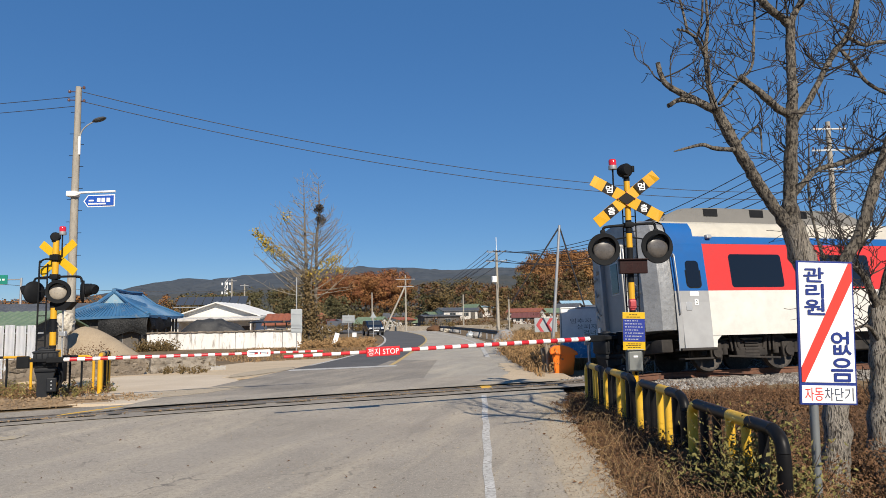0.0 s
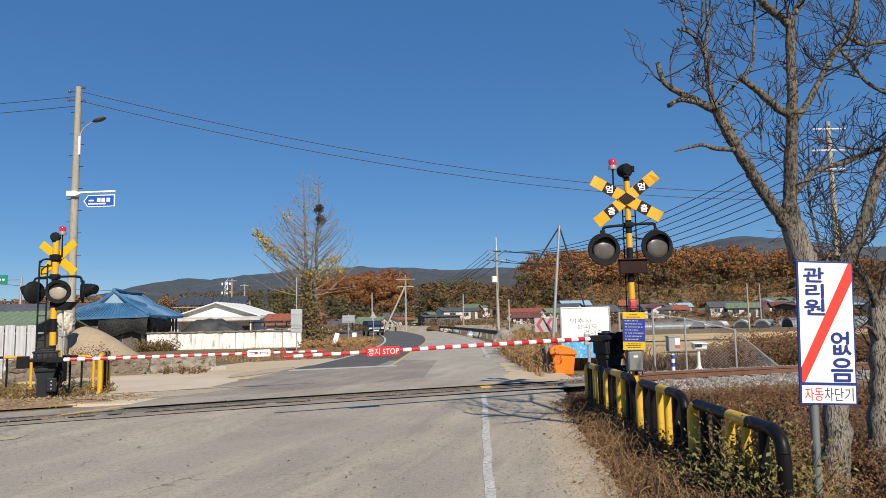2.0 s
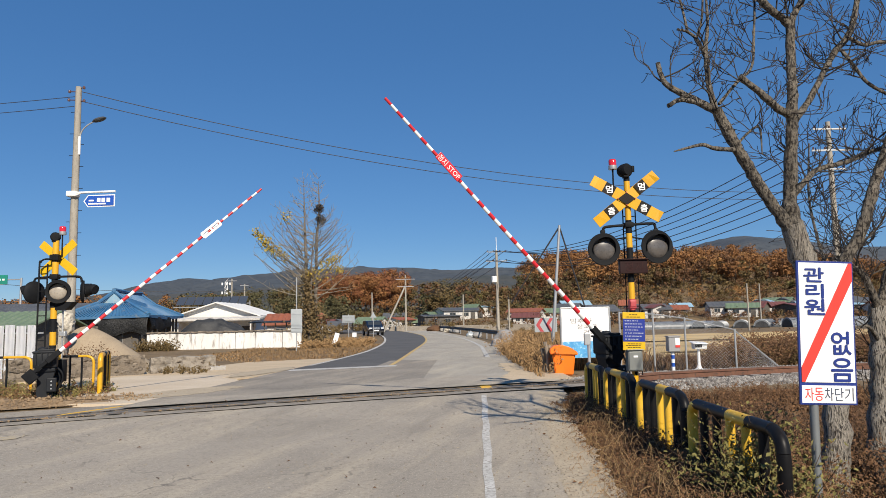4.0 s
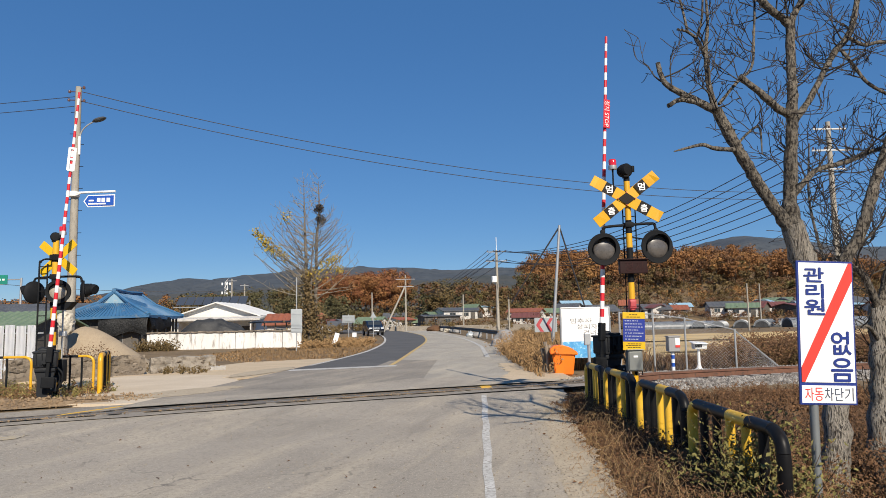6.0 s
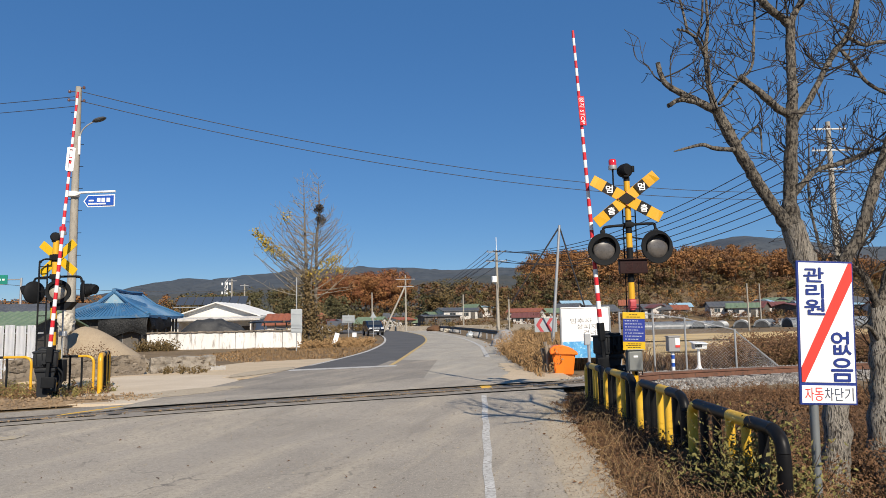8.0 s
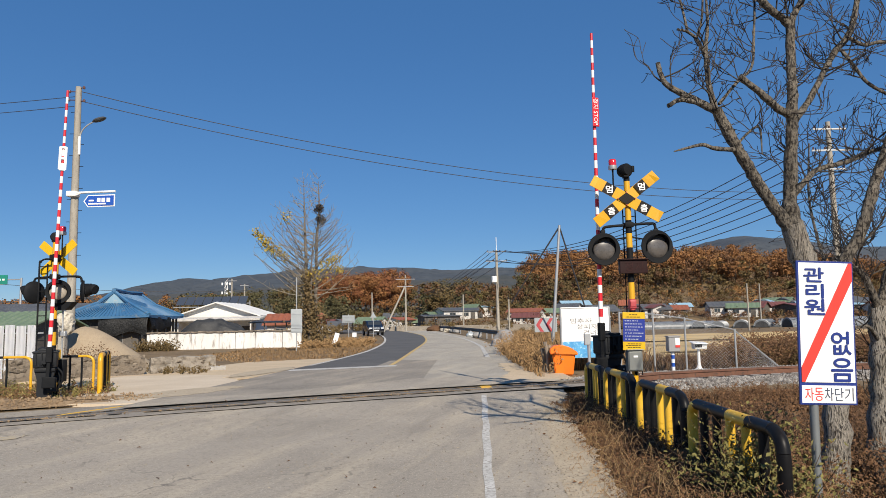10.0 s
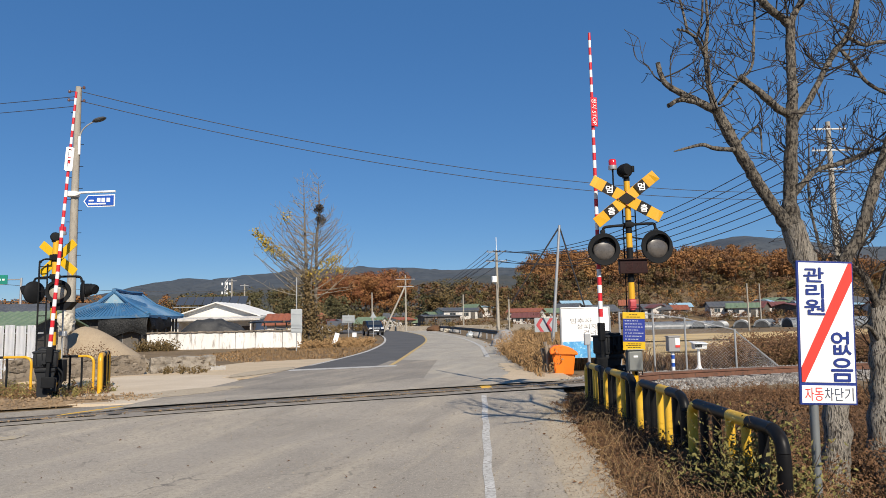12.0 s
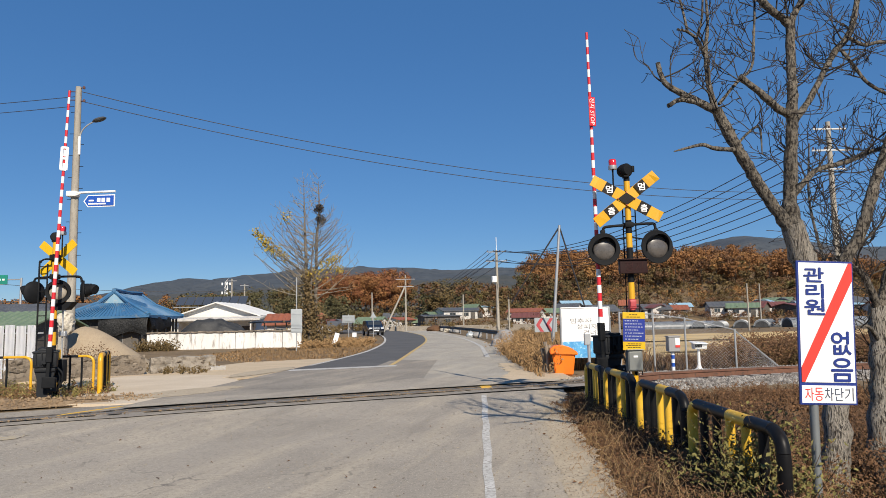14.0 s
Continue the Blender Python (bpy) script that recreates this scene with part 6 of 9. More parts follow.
def gable_house(m, w, d, eave, ridge, wall, roof, label, ribs=12, windows=3, group="village houses", over=0.4, gable_front=False):
    """A house with walls, a pitched roof with an overhang, a door and windows. Front faces -y."""
    s = thing("house", m, label, "house", group)
    bm = bmesh.new()
    if gable_front:
        extrude_poly(bm, [(-w / 2, 0), (w / 2, 0), (w / 2, eave), (0, ridge - 0.1), (-w / 2, eave)], d, pose(0, 0, 0))
    else:
        extrude_poly(bm, [(0, 0), (d, 0), (d, eave), (d / 2, ridge - 0.1), (0, eave)], w, pose(w / 2, 0, 0, 0, 0, 90))
    part("wall", bm, M[wall], s)
    for k in (0, 1):
        bm = bmesh.new()
        if gable_front:
            run, fall = w / 2 + over, (ridge - eave) / (w / 2) * (w / 2 + over)
            corrugated(bm, pose(0, d / 2, ridge, 0, 0, 90 + 180 * k), d + 2 * over, run, fall, ribs)
        else:
            run, fall = d / 2 + over, (ridge - eave) / (d / 2) * (d / 2 + over)
            corrugated(bm, pose(0, d / 2, ridge, 0, 0, 180 * k), w + 2 * over, run, fall, ribs)
        part("roof", bm, M[roof], s)
    for k in range(windows):
        simple_window(s, pose(-w / 2 + w * (k + 0.7) / (windows + 0.6), -0.02, eave * 0.58), min(1.2, w / windows * 0.5), eave * 0.36)
    bm = bmesh.new()
    box(bm, (0.9, 0.06, min(2.0, eave * 0.8)), (w / 2 - 0.9, -0.03, min(2.0, eave * 0.8) / 2), bevel=0.01)
    part("door", bm, M["house_dark"], s)
    return s


def blue_house():
    """A low farmhouse with a hipped, gable-topped roof in faded blue."""
    s = thing("farmhouse", pose(-21.26, 53.3, -0.85, 0, 0, 97), "old farmhouse with a faded blue tiled roof", "house")
    bm = bmesh.new()
    box(bm, (8.4, 4.2, 3.0), (0, 2.5, 1.5))
    part("wall", bm, M["house_dark"], s, "dark recessed house wall")
    for x in (-4.3, -3.0, -1.8, -0.6, 0.8, 2.2, 3.4, 4.4):
        bm = bmesh.new()
        box(bm, (0.14, 0.14, 3.0), (x, 0.0, 1.5))
        part("porch_post", bm, M["wood_grey"], s)
    E, R = 3.08, 4.85
    x0, x1, y0, y1 = -4.86, 4.86, -0.45, 5.25
    ry, rx = 2.4, 3.1
    gz, gh = 4.04, 1.05
    def slab(name, poly):
        bm = bmesh.new()
        top = [bm.verts.new(p) for p in poly]
        low = [bm.verts.new(Vector(p) - Vector((0, 0, 0.16))) for p in poly]
        bm.faces.new(top)
        bm.faces.new(low[::-1])
        for i in range(len(poly)):
            j = (i + 1) % len(poly)
            bm.faces.new((top[j], top[i], low[i], low[j]))
        bmesh.ops.recalc_face_normals(bm, faces=bm.faces)
        # ribs of the tiles, running down the slope from its upper edge
        return part(name, bm, M["roof_blue"], s, "faded blue tiled roof")
    gx = 3.3
    slab("roof", [(x0, y0, E + 0.12), (0, y0, E - 0.04), (x1, y0, E + 0.12), (gx, ry - gh, gz), (rx, ry, R), (-rx, ry, R), (-gx, ry - gh, gz)])
    slab("roof", [(x1, y1, E), (x0, y1, E), (-gx, ry + gh, gz), (-rx, ry, R), (rx, ry, R), (gx, ry + gh, gz)])
    slab("roof", [(x1, y0, E + 0.12), (x1, y1, E), (gx, ry + gh, gz), (gx, ry - gh, gz)])
    slab("roof", [(x0, y1, E), (x0, y0, E + 0.12), (-gx, ry - gh, gz), (-gx, ry + gh, gz)])
    bm = bmesh.new()
    for sx in (-1, 1):
        for sy in (-1, 1):
            tube(bm, [(sx * rx, ry, R + 0.06), (sx * gx, ry + sy * gh, gz + 0.06), (sx * 4.8, ry + sy * 2.85, E + 0.14)], 0.13, 6)
    tube(bm, [(-rx - 0.15, ry, R + 0.16), (0, ry, R + 0.08), (rx + 0.15, ry, R + 0.16)], 0.15, 6)
    part("ridge_tiles", bm, M["roof_blue"], s, "raised ridge tiles", smooth=50)
    for k in range(34):
        t = (k + 0.5) / 34
        x = x0 + (x1 - x0) * t
        xt = -rx + 2 * rx * t
        bm = bmesh.new()
        tube(bm, [(x, y0, E + 0.1), (-gx + 2 * gx * t, ry - gh, gz + 0.03), (xt, ry, R)], 0.04, 5)
        part("tile_rib", bm, M["roof_blue"], s)
    for k in range(22):
        t = (k + 0.5) / 22
        bm = bmesh.new()
        tube(bm, [(x0, y0 + (y1 - y0) * t, E + 0.08), (-gx, ry - gh + 2 * gh * t, gz + 0.03)], 0.04, 5)
        part("tile_rib", bm, M["roof_blue"], s)
    for sx in (-1, 1):
        bm = bmesh.new()
        v = [bm.verts.new((sx * (gx - 0.2), ry - gh + 0.2, gz)), bm.verts.new((sx * (gx - 0.2), ry + gh - 0.2, gz)), bm.verts.new((sx * (rx + 0.1), ry, R - 0.1))]
        bm.faces.new(v)
        part("gable", bm, M["roof_sky"], s)
    for x in (-3.4, -1.4, 0.6, 2.6):
        simple_window(s, pose(x, 0.37, 1.6), 1.2, 1.4)
    simple_window(s, pose(-4.23, 2.2, 1.6, 0, 0, -90), 1.6, 1.2)
    # shade cloth hung under the eave
    bm = bmesh.new()
    rows = []
    for k in range(13):
        x = -4.5 + 5.4 * k / 12
        rows.append([bm.verts.new((x, y0 + 0.05 + 0.05 * math.sin(k), E + 0.0)), bm.verts.new((x, y0 - 0.1 - 0.1 * math.sin(k * 1.3), E - 0.62 - 0.1 * math.sin(k * 0.9))), bm.verts.new((x, y0 + 0.02, E - 0.95 - 0.1 * math.cos(k)))])
    for a, b in zip(rows, rows[1:]):
        for i in (0, 1):
            bm.faces.new((a[i], b[i], b[i + 1], a[i + 1]))
    bmesh.ops.solidify(bm, geom=bm.faces[:], thickness=0.01)
    part("shade_cloth", bm, M["tarp"], s, "dark shade cloth under the eave", smooth=60)
    # a second dark sheet, added round the near end to darken the wall there
    bm = bmesh.new()
    rows = []
    for k in range(9):
        y = y0 + 0.1 + 3.2 * k / 8
        rows.append([bm.verts.new((x0 + 0.15, y, E)), bm.verts.new((x0 - 0.05 - 0.08 * math.sin(k * 1.3), y, E - 0.6 - 0.1 * math.sin(k * 0.8))), bm.verts.new((x0 + 0.1, y, E - 1.15 - 0.15 * math.cos(k * 1.1)))])
    for a, b in zip(rows, rows[1:]):
        for i in (0, 1):
            bm.faces.new((a[i], b[i], b[i + 1], a[i + 1]))
    bmesh.ops.solidify(bm, geom=bm.faces[:], thickness=0.01)
    part("shade_cloth", bm, M["tarp"], s, "dark shade cloth under the eave", smooth=60)


blue_house()
gable_house(pose(-27.6, 41, -0.6, 0, 0, -4), 7.5, 5.0, 2.4, 3.2, "house_dark", "roof_green", "low shed with a green sheet roof", 16, 2)
gable_house(pose(-36.0, 62, -0.8, 0, 0, 6), 12.0, 7.0, 3.4, 4.6, "house_dark", "roof_dark", "dark farm building with a slate-grey roof", 14, 3)
gable_house(pose(-31.5, 55, -0.8, 0, 0, 8), 4.5, 4.0, 2.6, 3.6, "house_wall", "roof_sky", "small shed with a pale blue roof", 9, 2)
gable_house(pose(-22.4, 70, -0.6, 0, 0, 0), 7.6, 9.0, 3.2, 4.4, "roof_white", "roof_white", "white-gabled warehouse with a low roof", 8, 0, "village houses", 0.6, True)
bm = bmesh.new()
box(bm, (9.2, 2.0, 0.2), (-22.2, 68.6, 2.15), (6, 0, 0), 0.02)
for x in (-26, -23.5, -21, -18.5):
    box(bm, (0.12, 0.12, 2.9), (x, 67.8, 0.7))
tagged(part("lean_to", bm, M["house_wall"]), "grey lean-to roof before the warehouse", "shed")

# solar panels in a row on a frame
sol = thing("solar_array", pose(-27.8, 85, 0), "row of dark solar panels on a roof frame", "solar panels")
for k in range(8):
    bm = bmesh.new()
    box(bm, (0.98, 1.6, 0.05), (-3.7 + k * 1.05, 0, 4.45), (38, 0, 0), 0.01)
    part("solar_panel", bm, M["solar"], sol)
for k in range(5):
    bm = bmesh.new()
    tube(bm, [(-4 + k * 2.1, 0.3, -0.8), (-4 + k * 2.1, 0.3, 4.4)], 0.06, 6)
    part("support", bm, M["steel_grey"], sol)
bm = bmesh.new()
box(bm, (9, 0.1, 0.1), (0, 0.3, 4.1))
box(bm, (9, 0.1, 0.1), (0, -0.5, 3.7))
part("beam", bm, M["steel_grey"], sol)


def tarp_mound(x, y, w, d, h, label):
    verts, faces, n = [], [], 24
    for j in range(n + 1):
        for i in range(n + 1):
            u, v = i / n * 2 - 1, j / n * 2 - 1
            z = h * max(0, (1 - u * u)) ** 0.6 * max(0, (1 - v * v)) ** 0.5 * (1 + 0.25 * noise.noise((u * 3, v * 3, x)))
            verts.append((u * w / 2, v * d / 2, z))
    for j in range(n):
        for i in range(n):
            a = j * (n + 1) + i
            faces.append((a, a + 1, a + n + 2, a + n + 1))
    o = mesh_part("tarp_mound", verts, faces, M["tarp"], smooth=True)
    o.matrix_basis = pose(x, y, -0.6)
    tagged(o, label, "tarpaulin")


tarp_mound(-19.7, 60, 7.0, 3.0, 2.6, "black shade net draped over a mound")

# the long whitewashed wall with a tiled coping
wall = thing("long_wall", pose(-20.2, 48.3, -0.06, 0, 0, -0.6), "long stained whitewashed wall with a dark coping", "wall")
for k, (a, b) in enumerate(((0, 2.02), (2.06, 3.0), (3.04, 4.9), (4.94, 6.0), (6.04, 7.35), (7.39, 9.2), (9.24, 10.5))):
    bm = bmesh.new()
    box(bm, (b - a, 0.16, 1.12), ((a + b) / 2, 0.01 * (k % 2), 0.56), bevel=0.012)
    part("panel", bm, M["wall_white"], wall)
rng_c = random.Random(21)
for k in range(42):
    bm = bmesh.new()
    box(bm, (0.245, 0.34, 0.10), (0.125 + k * 0.25, 0, 1.16 + rng_c.uniform(-0.02, 0.03)), (rng_c.uniform(-4, 4), rng_c.uniform(-5, 5), 0), 0.02)
    part("coping_tile", bm, M["stone_wall"], wall)

# sheds and pergolas behind the wall
gable_house(pose(-14.2, 66, -0.5), 4.6, 3.4, 2.2, 3.0, "house_wall", "roof_orange", "open shed with an orange sheet roof", 10, 2)
per = thing("pergola", pose(-13.0, 58, -0.3), "dark low pergola frame behind the white wall", "pergola")
for k in range(7):
    bm = bmesh.new()
    tube(bm, [(-2.6 + k * 0.9, 0, 0), (-2.6 + k * 0.9, 0, 2.0)], 0.05, 6)
    part("post", bm, M["wood_grey"], per)
bm = bmesh.new()
box(bm, (6.0, 1.8, 0.08), (0.1, 0.4, 2.03), (3, 0, 0))
part("cover", bm, M["tarp"], per)

# the backs of traffic signs by the bend
def sign_back(m, w, h, z, post_h, label, mat="sign_grey"):
    s = thing("traffic_sign", m, label, "traffic sign", "traffic signs")
    bm = bmesh.new()
    tube(bm, [(0, 0, -0.2), (0, 0, post_h)], 0.035, 8)
    part("post", bm, M["steel_grey"], s, smooth=50)
    bm = bmesh.new()
    box(bm, (w, 0.02, h), (0, -0.045, z), bevel=0.008)
    pl = part("plate", bm, M[mat], s)
    for dz in (-h * 0.3, h * 0.3):
        bm = bmesh.new()
        box(bm, (w * 0.9, 0.03, 0.03), (0, -0.067, z + dz))
        part("stiffener", bm, M["steel_grey"], pl)
    return s


sign_back(pose(-8.75, 42, 0, 0, 0, 10), 0.66, 1.40, 1.72, 4.3, "grey back of a tall traffic sign on a post")
sign_back(pose(-8.10, 60, 0), 1.05, 0.62, 1.85, 2.25, "grey back of a wide traffic sign on a post")
tri = thing("traffic_sign", pose(-6.6, 66, 0), "grey back of a triangular sign on a post", "traffic sign", "traffic signs")
bm = bmesh.new()
tube(bm, [(0, 0, -0.2), (0, 0, 2.5)], 0.035, 8)
part("post", bm, M["steel_grey"], tri)
bm = bmesh.new()
extrude_poly(bm, [(-0.30, 1.95), (0.30, 1.95), (0, 2.5)], 0.02, pose(0, -0.06, 0))
part("plate", bm, M["sign_grey"], tri)
lean_board = thing("leaning_board", pose(-7.35, 47, 0, -8, 16, 0), "narrow white board leaning in the grass", "board")
bm = bmesh.new()
box(bm, (0.30, 0.03, 0.85), (0, 0, 0.5), bevel=0.008)
part("board", bm, M["sign_white"], lean_board)
bm = bmesh.new()
tube(bm, [(-0.25, 0.3, -0.1), (0.0, 0.02, 0.9)], 0.03, 6)
part("stake", bm, M["wood_grey"], lean_board)
bm = bmesh.new()
box(bm, (0.34, 0.3, 0.36), (-7.35, 58, 0.55), bevel=0.02)
tube(bm, [(-7.35, 58, -0.1), (-7.35, 58, 0.5)], 0.04, 6)
tagged(part("meter_box", bm, M["sign_white"]), "small white box on a short post", "meter box")
# the green direction sign far off
hw = thing("direction_sign", pose(-56.5, 90, -0.8), "green highway direction sign on a gantry post", "road sign")
bm = bmesh.new()
box(bm, (3.2, 0.08, 1.2), (-0.7, -0.1, 8.6), bevel=0.02)
gp = part("plate", bm, M["sign_green"], hw)
for x, w in ((-0.2, 0.5), (0.4, 0.3)):
    bm = bmesh.new()
    box(bm, (w, 0.01, 0.22), (x, -0.15, 8.6))
    part("print_bar", bm, M["sign_white"], gp)
bm = bmesh.new()
tube(bm, [(2.6, 0, -0.2), (2.6, 0, 8.8)], 0.14, 8)
tube(bm, [(2.6, 0, 8.6), (-2.0, 0, 8.6)], 0.08, 8)
part("gantry", bm, M["steel_grey"], hw)


# ---- the parked car at the bend ----
def build_car():
    s = thing("car", pose(-8.25, 82, 0.0, 0, 0, 16), "black sport utility car standing at the bend", "car")
    bm = bmesh.new()
    sec = [(-2.2, 0.45), (-2.25, 0.75), (-2.1, 0.98), (-1.15, 1.08), (-0.45, 1.62), (0.0, 1.70), (1.7, 1.70), (2.1, 1.15), (2.2, 0.9), (2.2, 0.45)]
    for y0 in (0,):
        extrude_poly(bm, sec, 1.80, pose(0, -0.90, 0))
    bmesh.ops.bevel(bm, geom=bm.edges[:], offset=0.07, segments=2, affect="EDGES")
    bm.transform(pose(0, 0, 0, 0, 0, 90))
    body = part("body", bm, M["car_paint"], s, "glossy black car body", smooth=40)
    bm = bmesh.new()
    box(bm, (1.45, 0.03, 0.62), (0, -0.84, 1.36), (-38, 0, 0), 0.02)
    part("windscreen", bm, M["pane"], s, "tinted windscreen")
    for sx in (-1, 1):
        bm = bmesh.new()
        box(bm, (0.02, 2.0, 0.42), (sx * 0.905, 0.6, 1.36), (0, 0, 0), 0.008)
        part("side_window", bm, M["pane"], s, "tinted side window")
        bm = bmesh.new()
        box(bm, (0.36, 0.06, 0.17), (sx * 0.66, -2.22, 0.84), (0, 0, 0), 0.03)
        part("headlight", bm, M["lamp_glass"], s, "clear headlight")
        bm = bmesh.new()
        box(bm, (0.20, 0.12, 0.15), (sx * 1.03, -0.75, 1.18), (0, 0, 0), 0.03)
        part("mirror", bm, M["car_paint"], s)
        for dy in (-1.40, 1.40):
            bm = bmesh.new()
            revolve(bm, [(0.2, -0.11), (0.34, -0.11), (0.36, -0.07), (0.36, 0.07), (0.34, 0.11), (0.2, 0.11)], 20, pose(sx * 0.83, dy, 0.36, 0, 90, 0))
            w = part("wheel", bm, M["tyre"], s, "black tyre", smooth=40)
            bm = bmesh.new()
            revolve(bm, [(0, -0.1), (0.21, -0.1), (0.21, 0.1), (0, 0.1)], 16, pose(sx * 0.83, dy, 0.36, 0, 90, 0))
            part("rim", bm, M["steel_grey"], w, "grey alloy rim", smooth=40)
    bm = bmesh.new()
    box(bm, (0.72, 0.05, 0.20), (0, -2.255, 0.80), bevel=0.02)
    part("grille", bm, M["chrome"], s, "chrome grille")
    bm = bmesh.new()
    box(bm, (0.52, 0.03, 0.12), (0, -2.26, 0.58), bevel=0.01)
    part("number_plate", bm, M["sign_white"], s, "blank white plate")
    bm = bmesh.new()
    box(bm, (1.7, 0.12, 0.20), (0, -2.18, 0.46), bevel=0.04)
    part("bumper", bm, M["tyre"], s)


M["car_paint"] = glass("glossy black car paint", (0.006, 0.008, 0.014), 0.15)
M["lamp_glass"] = glass("headlight glass", (0.55, 0.57, 0.6), 0.1)
M["tyre"] = paint("tyre rubber", (0.02, 0.02, 0.02), 0.8)
M["chrome"] = paint("chrome", (0.6, 0.6, 0.62), 0.2, 0.9)
build_car()

# ---- utility poles and cables ----
utility_pole(pose(6.06, 80, -0.6), 10.2, 0.2, 0.13, "concrete utility pole with two cross arms beside the far road", ((9.8, 2.2, 4), (8.75, 2.4, 4)), False)
bm = bmesh.new()
box(bm, (0.55, 0.5, 0.7), (5.72, 79.8, 6.1), bevel=0.05)
tube(bm, [(6.06, 79.95, 9.4), (6.06, 79.95, 10.9)], 0.035, 6)
tagged(part("transformer", bm, M["sign_white"]), "pale transformer box fixed to the utility pole", "transformer")
utility_pole(pose(-5.95, 110, -0.5), 9.4, 0.17, 0.11, "utility pole with a slanting stay", ((8.55, 3.0, 3), (7.4, 2.6, 3)), False)
bm = bmesh.new()
tube(bm, [(-9.4, 108, -0.4), (-6.0, 110, 7.0)], 0.13, 8)
tagged(part("pole_stay", bm, M["pole_concrete"]), "slanting concrete stay of a pole", "pole stay")
utility_pole(pose(22.4, 40, -0.6), 13.4, 0.2, 0.13, "concrete utility pole with cross arms behind the bare trees", ((12.75, 1.9, 3), (11.5, 2.2, 4), (10.4, 1.6, 3)), False)
utility_pole(pose(3.2, 118, -0.5), 6.5, 0.14, 0.1, "plain wooden pole by the village", (), False)
utility_pole(pose(9.6, 105, -0.5), 5.2, 0.14, 0.1, "plain pole by the village lane", (), False)
utility_pole(pose(-12.2, 120, -0.5), 7.2, 0.14, 0.1, "plain pole among the village houses", (), False)
utility_pole(pose(-58.0, 92, -0.6), 8.4, 0.14, 0.1, "pole with a short cross arm by the highway", ((7.9, 1.2, 2),), False)
utility_pole(pose(58, 130, -0.6), 8.0, 0.14, 0.1, "slim pole by the greenhouses", (), False)
utility_pole(pose(45, 105, -0.6), 7.0, 0.14, 0.1, "slim pole by the greenhouses", (), False)
utility_pole(pose(-30.0, 100, -0.6), 8.8, 0.14, 0.1, "pole behind the warehouse", ((8.3, 1.4, 2),), False)
utility_pole(pose(-28.2, 100, -0.6), 8.0, 0.14, 0.1, "pole behind the warehouse", ((7.6, 1.2, 2),), False)
utility_pole(pose(-19.0, 95, -0.6), 6.4, 0.14, 0.1, "slim pole behind the sheds", (), False)
# leaning steel post with two thick stays
lp = thing("leaning_post", pose(4.03, 27, -0.1), "slightly leaning steel post with two stay cables", "post")
bm = bmesh.new()
tube(bm, [(0, 0, 0), (0.47, 0, 5.25)], [0.07, 0.05], 10)
part("post", bm, M["steel_grey"], lp, smooth=50)
for p in ((-0.55, 0.6, 3.6), (1.55, 0.8, 1.9)):
    bm = bmesh.new()
    tube(bm, [(0.47, 0, 5.2), p], 0.03, 6)
    tube(bm, [p, (p[0] + (p[0] - 0.47) * 0.8, p[1] * 1.8, max(-0.05, p[2] - (5.2 - p[2]) * 0.8))], 0.022, 6)
    part("stay", bm, M["wire"], lp, "black stay cable")
# the communication mast on the far slope
mast = thing("antenna_mast", pose(-58.5, 190, -3), "white antenna mast above the sheds", "antenna")
bm = bmesh.new()
for dx, dy in ((-0.5, 0), (0.5, 0), (0, 0.8)):
    tube(bm, [(dx, dy, 0), (dx * 0.6, dy * 0.6, 16)], 0.09, 6)
for k in range(14):
    tube(bm, [(-0.5, 0, k * 1.2), (0.5, 0, k * 1.2 + 1.2)], 0.06, 5)
part("lattice", bm, M["sign_white"], mast)
for z in (13.0, 15.4):
    for dx in (-1.0, 0.2, 1.1):
        bm = bmesh.new()
        box(bm, (0.35, 0.3, 0.7), (dx, -0.3, z), bevel=0.05)
        part("antenna_panel", bm, M["sign_white"], mast)
for k, (z0, z1) in enumerate(((11.15, 8.5), (10.75, 8.1))):
    wire((-14.6, 28, z0), (23, 40, z1), 1.3, 0.016)
    wire((-14.9, 28, z0 - 0.2), (-60, 34, z0 + 1.9), 0.9, 0.014)
for k, (x, z) in enumerate(((5.05, 9.35), (5.7, 9.35), (6.4, 9.35), (7.05, 9.35), (4.95, 8.3), (5.7, 8.3), (7.1, 8.3))):
    z1 = (12.1, 11.6, 11.1, 10.6, 10.1, 9.6, 9.1)[k]
    wire((x, 80, z), (21.8 + 0.25 * k, 40, z1), 2.3, 0.03)
    wire((x, 80, z), (-6 + (x - 6) * 1.2, 190, z - 0.5), 1.2, 0.03)
wire((-58, 92, 7.4), (-20, 100, 6.6), 0.8, 0.03)
wire((22.4, 40, 9.2), (90, 160, 22.0), 2.0, 0.03)


# ---- guard rail at the outside of the bend ----
gr = thing("guard_rail", pose(0, 0, 0), "dark steel guard rail along the outside of the bend", "guard rail")
gp = curve_points([(4.3, 48), (3.9, 56), (3.3, 66), (2.2, 80), (-0.2, 104), (-4.2, 132), (-10, 160), (-22, 190)], 5)
bm = bmesh.new()
prev = None
for p in gp:
    cur = [bm.verts.new((p.x + dx, p.y, z)) for dx, z in ((0, 0.42), (-0.05, 0.50), (0, 0.58), (-0.05, 0.66), (0, 0.74))]
    if prev:
        for k in range(4):
            bm.faces.new((prev[k], cur[k], cur[k + 1], prev[k + 1]))
    prev = cur
bmesh.ops.solidify(bm, geom=bm.faces[:], thickness=0.015)
part("beam", bm, M["rail_beam"], gr)
